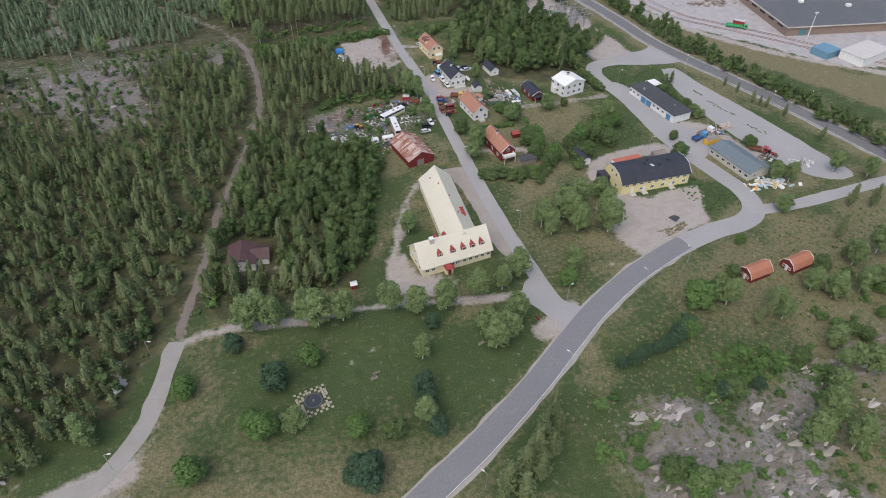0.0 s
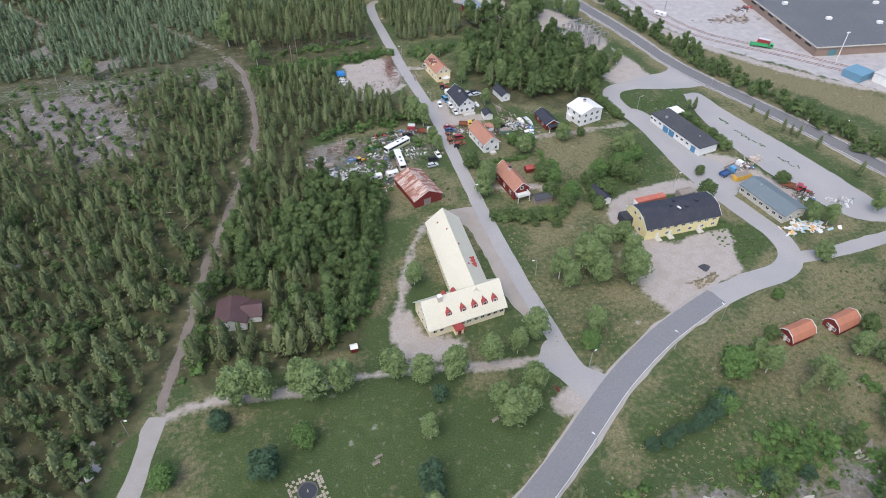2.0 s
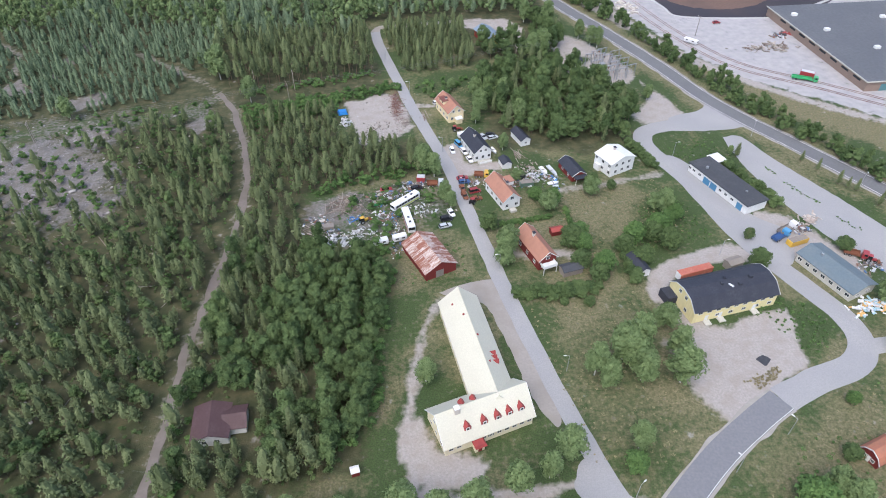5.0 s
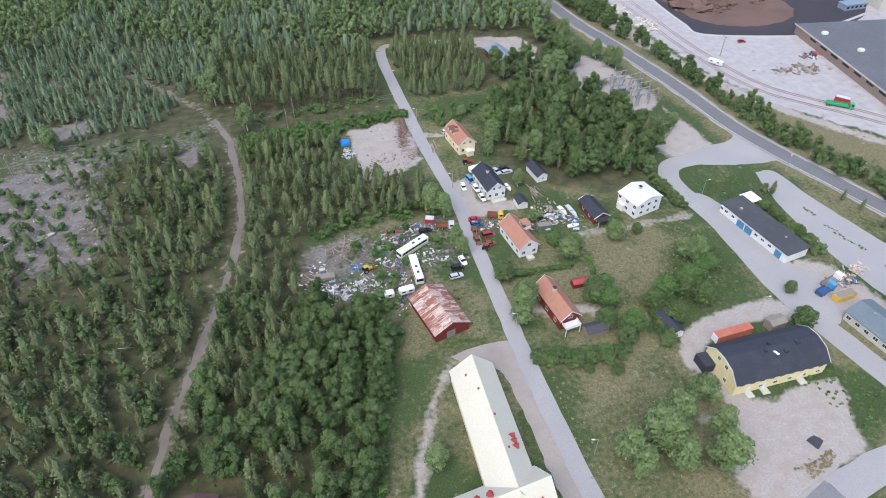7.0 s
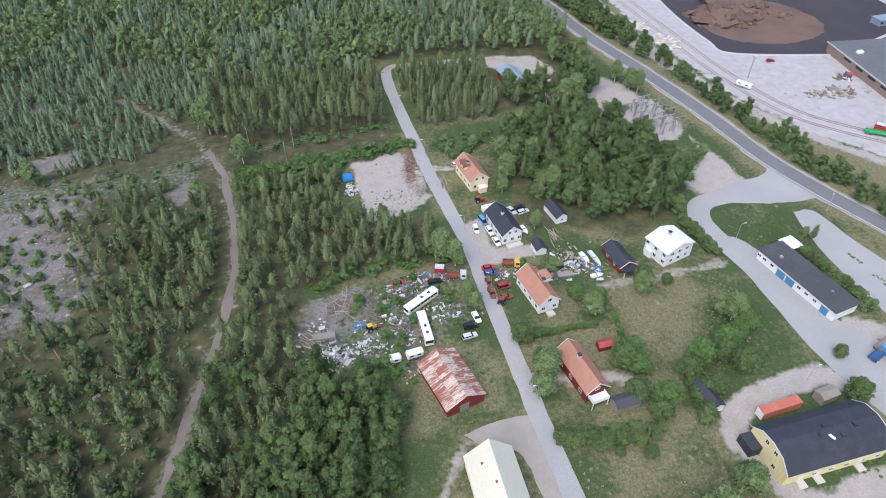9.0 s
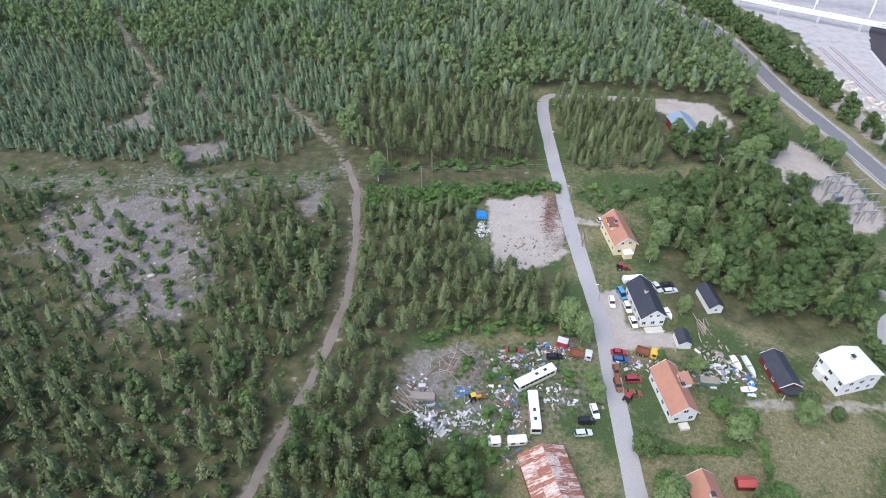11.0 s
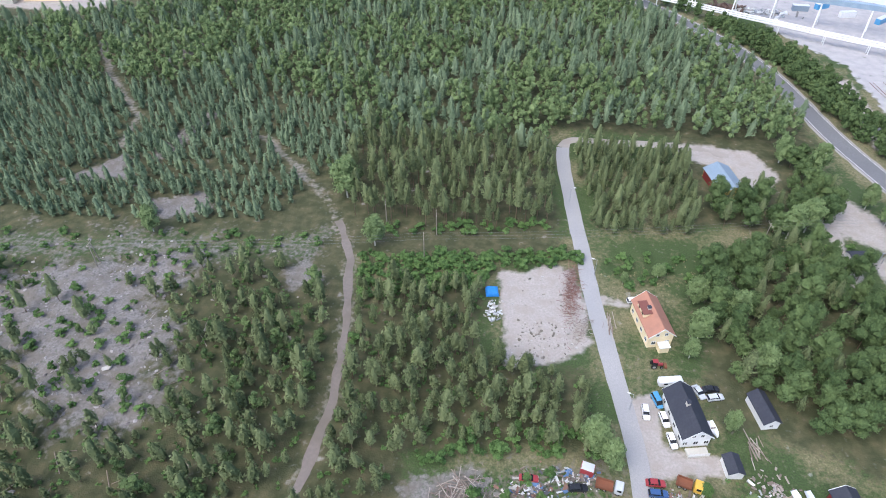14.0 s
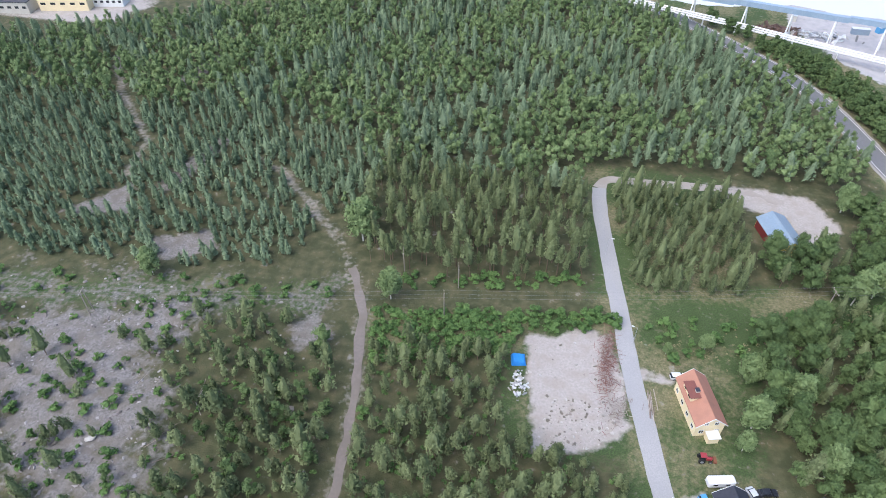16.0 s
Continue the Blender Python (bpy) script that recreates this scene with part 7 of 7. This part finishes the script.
SLAB = worn("pale_slab", (0.36, 0.32, 0.26), (0.26, 0.23, 0.17), 0.9, big=1, fine=4)
for i in range(11):
    for j in range(11):
        px, py = (i - 5) * 0.74, (j - 5) * 0.74
        if math.hypot(px, py) < 2.5 or (i + j) % 2 and random.random() < 0.75:
            continue
        if slab_me is None:
            bm = bmesh.new()
            box(bm, (0, 0, 0.06), (0.62, 0.62, 0.14))
            o = part("slab", bm, SLAB, plaza)
            slab_me = o.data
        else:
            o = new("slab", slab_me)
            o.parent = plaza
        o.matrix_basis = pose(px, py, 0, 0, 0, random.uniform(-3, 3))


def bench(x, y, az, material, label):
    t = base("park_bench", x, y, az, label, "bench")
    for k in range(3):
        boxed("slat", (0, -0.2 + 0.2 * k, 0.46), (1.9, 0.16, 0.05), material, t)
    boxed("backrest", (0, 0.36, 0.75), (1.9, 0.06, 0.4), material, t)
    for s in (-0.75, 0.75):
        boxed("leg", (s, 0, 0.22), (0.1, 0.55, 0.44), OLD_WOOD, t)
    return t


bench(-2.5, 102.6, 25, OLD_WOOD, "grey wooden bench on the lawn")
bench(-1.9, 104.2, 205, OLD_WOOD, "grey wooden bench facing its twin on the lawn")
bench(44.5, 117.4, 110, RED_PAINT, "red wooden bench beside the junction")
bench(27.0, 110.5, 30, OLD_WOOD, "weathered bench under the birch")

# ---- far works ----
rack = base("pipe_rack", 0, 0, 0, "long white pipe bridge on posts across the works", "pipe bridge")
PIPES = [(-60, 566), (-16, 549), (20, 542), (68, 521.5), (92, 510), (129, 493), (165, 478), (205, 462)]
for dz, off in ((5.0, 0), (5.6, 1.2), (4.4, -1.2)):
    for (ax, ay), (bx, by) in zip(PIPES[:-1], PIPES[1:]):
        bm = bmesh.new()
        rod(bm, (ax, ay + off, dz), (bx, by + off, dz), 0.42, n=8)
        part("pipe", bm, TRIM_WHITE, rack)
for x, y in smooth_line(PIPES, 14)[::1]:
    bm = bmesh.new()
    rod(bm, (x, y - 1, 0), (x, y - 0.8, 5), 0.2)
    rod(bm, (x, y + 1, 0), (x, y + 0.8, 5), 0.2)
    part("post", bm, TRIM_WHITE, rack)
belt = base("conveyor_bridge", 0, 0, 0, "blue-grey covered conveyor bridge on slanting white legs", "conveyor")
bm = bmesh.new()
BELT = [(30, 539, 12), (66, 531, 12.5), (115, 518, 13), (175, 503, 13.5), (250, 484, 14)]
for (ax, ay, az_), (bx, by, bz) in zip(BELT[:-1], BELT[1:]):
    d = Vector((bx - ax, by - ay, 0))
    box(bm, ((ax + bx) / 2, (ay + by) / 2, (az_ + bz) / 2), (d.length, 2.6, 2.4), math.degrees(math.atan2(d.y, d.x)))
part("gallery", bm, worn("blue_grey_cladding", (0.24, 0.32, 0.4), (0.4, 0.45, 0.5), 0.6, big=0.3), belt)
for x, y in ((48, 535), (72, 529), (92, 524), (110, 519), (130, 514), (152, 509), (178, 502), (205, 495)):
    bm = bmesh.new()
    rod(bm, (x - 2, y - 5, 0), (x, y, 12), 0.35)
    rod(bm, (x + 2, y + 3, 0), (x, y, 12), 0.35)
    part("leg", bm, TRIM_WHITE, belt)
WATER = mat("river_water", (0.5, 0.5, 0.5), 0.4)
patch("river", [(20, 566), (60, 557), (102, 566), (123, 559), (150, 556), (260, 545), (400, 640), (300, 760), (0, 760), (-20, 640)], WATER, 0.08, "pale grey river behind the works", 2.0, "water")
for i, (x, y, s, c, az) in enumerate([(-275, 484, (26, 12, 7), PEACH_WALL, 12), (-300, 474, (20, 10, 6), GREY_WALL, 10), (-255, 492, (16, 8, 5), WHITE_WALL, 12), (262, 470, (16, 5, 5), RED_SHEET, 10), (285, 460, (12, 6, 6), BLUE_ROOF, 15), (300, 410, (40, 22, 9), GREY_WALL, 0), (268, 405, (14, 6, 3), BLUE_ROOF, 10)]):
    t = base("works_building", x, y, az, "plain industrial building of the far works", "building")
    boxed("wall", (0, 0, s[2] / 2 - 0.1), s, c, t)
    boxed("roof", (0, 0, s[2]), (s[0] + 0.6, s[1] + 0.6, 0.3), FELT_ROOF if i % 2 else BLUE_ROOF, t)
    for k in range(5):
        boxed("window", (-s[0] * 0.4 + k * s[0] * 0.2, -s[1] / 2 - 0.02, s[2] * 0.55), (s[0] * 0.1, 0.08, 1.2), GLASS, t)
for i, (x, y, c) in enumerate([(128, 535, BLUE_ROOF), (150, 530, WHITE_P), (140, 540, LBLUE_P), (165, 525, LBLUE_P), (175, 540, WHITE_P), (100, 548, GREY_WALL)]):
    t = base("works_container", x, y, 15 * i, "container standing on the works yard", "container")
    boxed("body", (0, 0, 1.4), (8, 2.6, 2.8), c, t, bevel=0.06)
    boxed("roof", (0, 0, 2.85), (8.1, 2.7, 0.1), SILVER_P, t)
heap("chip_spill", 88, 532, 12, 6, 60, 2.2, chips, "brown heaps on the works yard", 420, 1.4, 1.2, "heap")
heap("pale_spill", 108, 528, 14, 6, 90, 1.8, PALE_SCRAP, "pale heaps on the works yard", 421, 1.4, 0.8, "heap")
mast = base("light_mast", 227, 285, 0, "white light mast beside the factory", "mast")
bm = bmesh.new()
rod(bm, (0, 0, 0), (0, 0, 14), 0.22, 0.14, 8)
part("pole", bm, TRIM_WHITE, mast)
boxed("floodlight", (0, 0, 14.1), (1.6, 0.4, 0.5), TRIM_WHITE, mast)
for off in (-0.75, 0.75, 5.2, 6.7):
    bm = bmesh.new()
    ln = smooth_line([(140, 455), (148, 410), (157, 362), (172, 322), (201, 296), (240, 262), (300, 222)], 6)
    d = np.gradient(ln, axis=0)
    d /= np.linalg.norm(d, axis=1)[:, None]
    tube(bm, [Vector((p[0] - q[1] * off, p[1] + q[0] * off, 0.16)) for p, q in zip(ln, d)], 0.08)
    tagged(part("rail", bm, RUST), "rusty railway rail on the works siding", "rail", "siding rails", kind="structure")

patch("oil_stain", [(100, 157), (102.5, 157.4), (104, 155.6), (102, 154.2), (100.4, 155)], worn("wet_stain", (0.05, 0.05, 0.055), (0.1, 0.1, 0.1), 0.35, big=1.0), 0.012, "dark wet stain on the gravel yard", 1.6, "stain")
cracks = np.vstack([smooth_line(c, 0.7) for c in ([(146.8, 241), (148.6, 237)], [(150.4, 227), (152.6, 222), (154.8, 218.4)], [(156.4, 211), (158, 206.8), (159.6, 203)], [(149, 231), (151, 228)])])
cracks = cracks + np.random.RandomState(122).normal(size=cracks.shape) * 0.35
wood("crack_weeds", cracks, lambda r: leafy(r, r.uniform(0.2, 0.6), r.uniform(0.7, 1.5), 0.0, 8, 5, 0.16, 1, False), BUSH_LEAF, "weeds growing along cracks in the parking area", 123)
weeds = scatter([(92.5, 149.6), (96.9, 146.9), (104.8, 151.4), (104, 153.6), (98, 152)], 0.9, 120)
wood("yard_weeds", weeds, lambda r: leafy(r, r.uniform(0.3, 0.8), r.uniform(0.8, 1.6), 0.0, 8, 5, 0.16, 1, False), STRAW_LEAF, "dry weeds on the gravel yard's edge", 121)

slope_bushes = np.vstack([scatter([(44, 84), (66, 92), (112, 96), (135, 110), (140, 70), (100, 52), (50, 56)], 5.0, 130, lambda x, y, r: r.rand(len(x)) < 0.4), scatter([(88, 98), (97, 102), (106, 97), (111, 94), (104, 88), (94, 86), (86, 86), (76, 89), (80, 94), (88, 92)], 2.0, 132, lambda x, y, r: r.rand(len(x)) < 0.85),
                          scatter([(112, 92), (118, 84), (108, 72), (102, 64), (100, 70), (106, 80)], 2.4, 133, lambda x, y, r: r.rand(len(x)) < 0.7), scatter([(118, 108), (150, 118), (160, 100), (130, 96)], 4.2, 134, lambda x, y, r: r.rand(len(x)) < 0.5)])
wood("slope_bushes", slope_bushes, lambda r: leafy(r, r.uniform(0.9, 2.8), r.uniform(1.8, 3.6), 0.0, 40, 6, 0.2, 5), BUSH_LEAF, "bushes between the rocks on the slope", 131)

heap("works_debris", 205, 338, 9, 5, 60, 0.9, LOGS, "dark timber and scrap beside the siding", 430, 2.0, 0.6, "heap")
heap("boat_covers", 216, 352, 4, 2, 10, 1.8, varied("boat_covers", [(0.6, 0.6, 0.6), (0.05, 0.05, 0.06), (0.3, 0.06, 0.06)], 0.6), "covered machines beside the factory wall", 431, 1.4, 0.4, "machines")
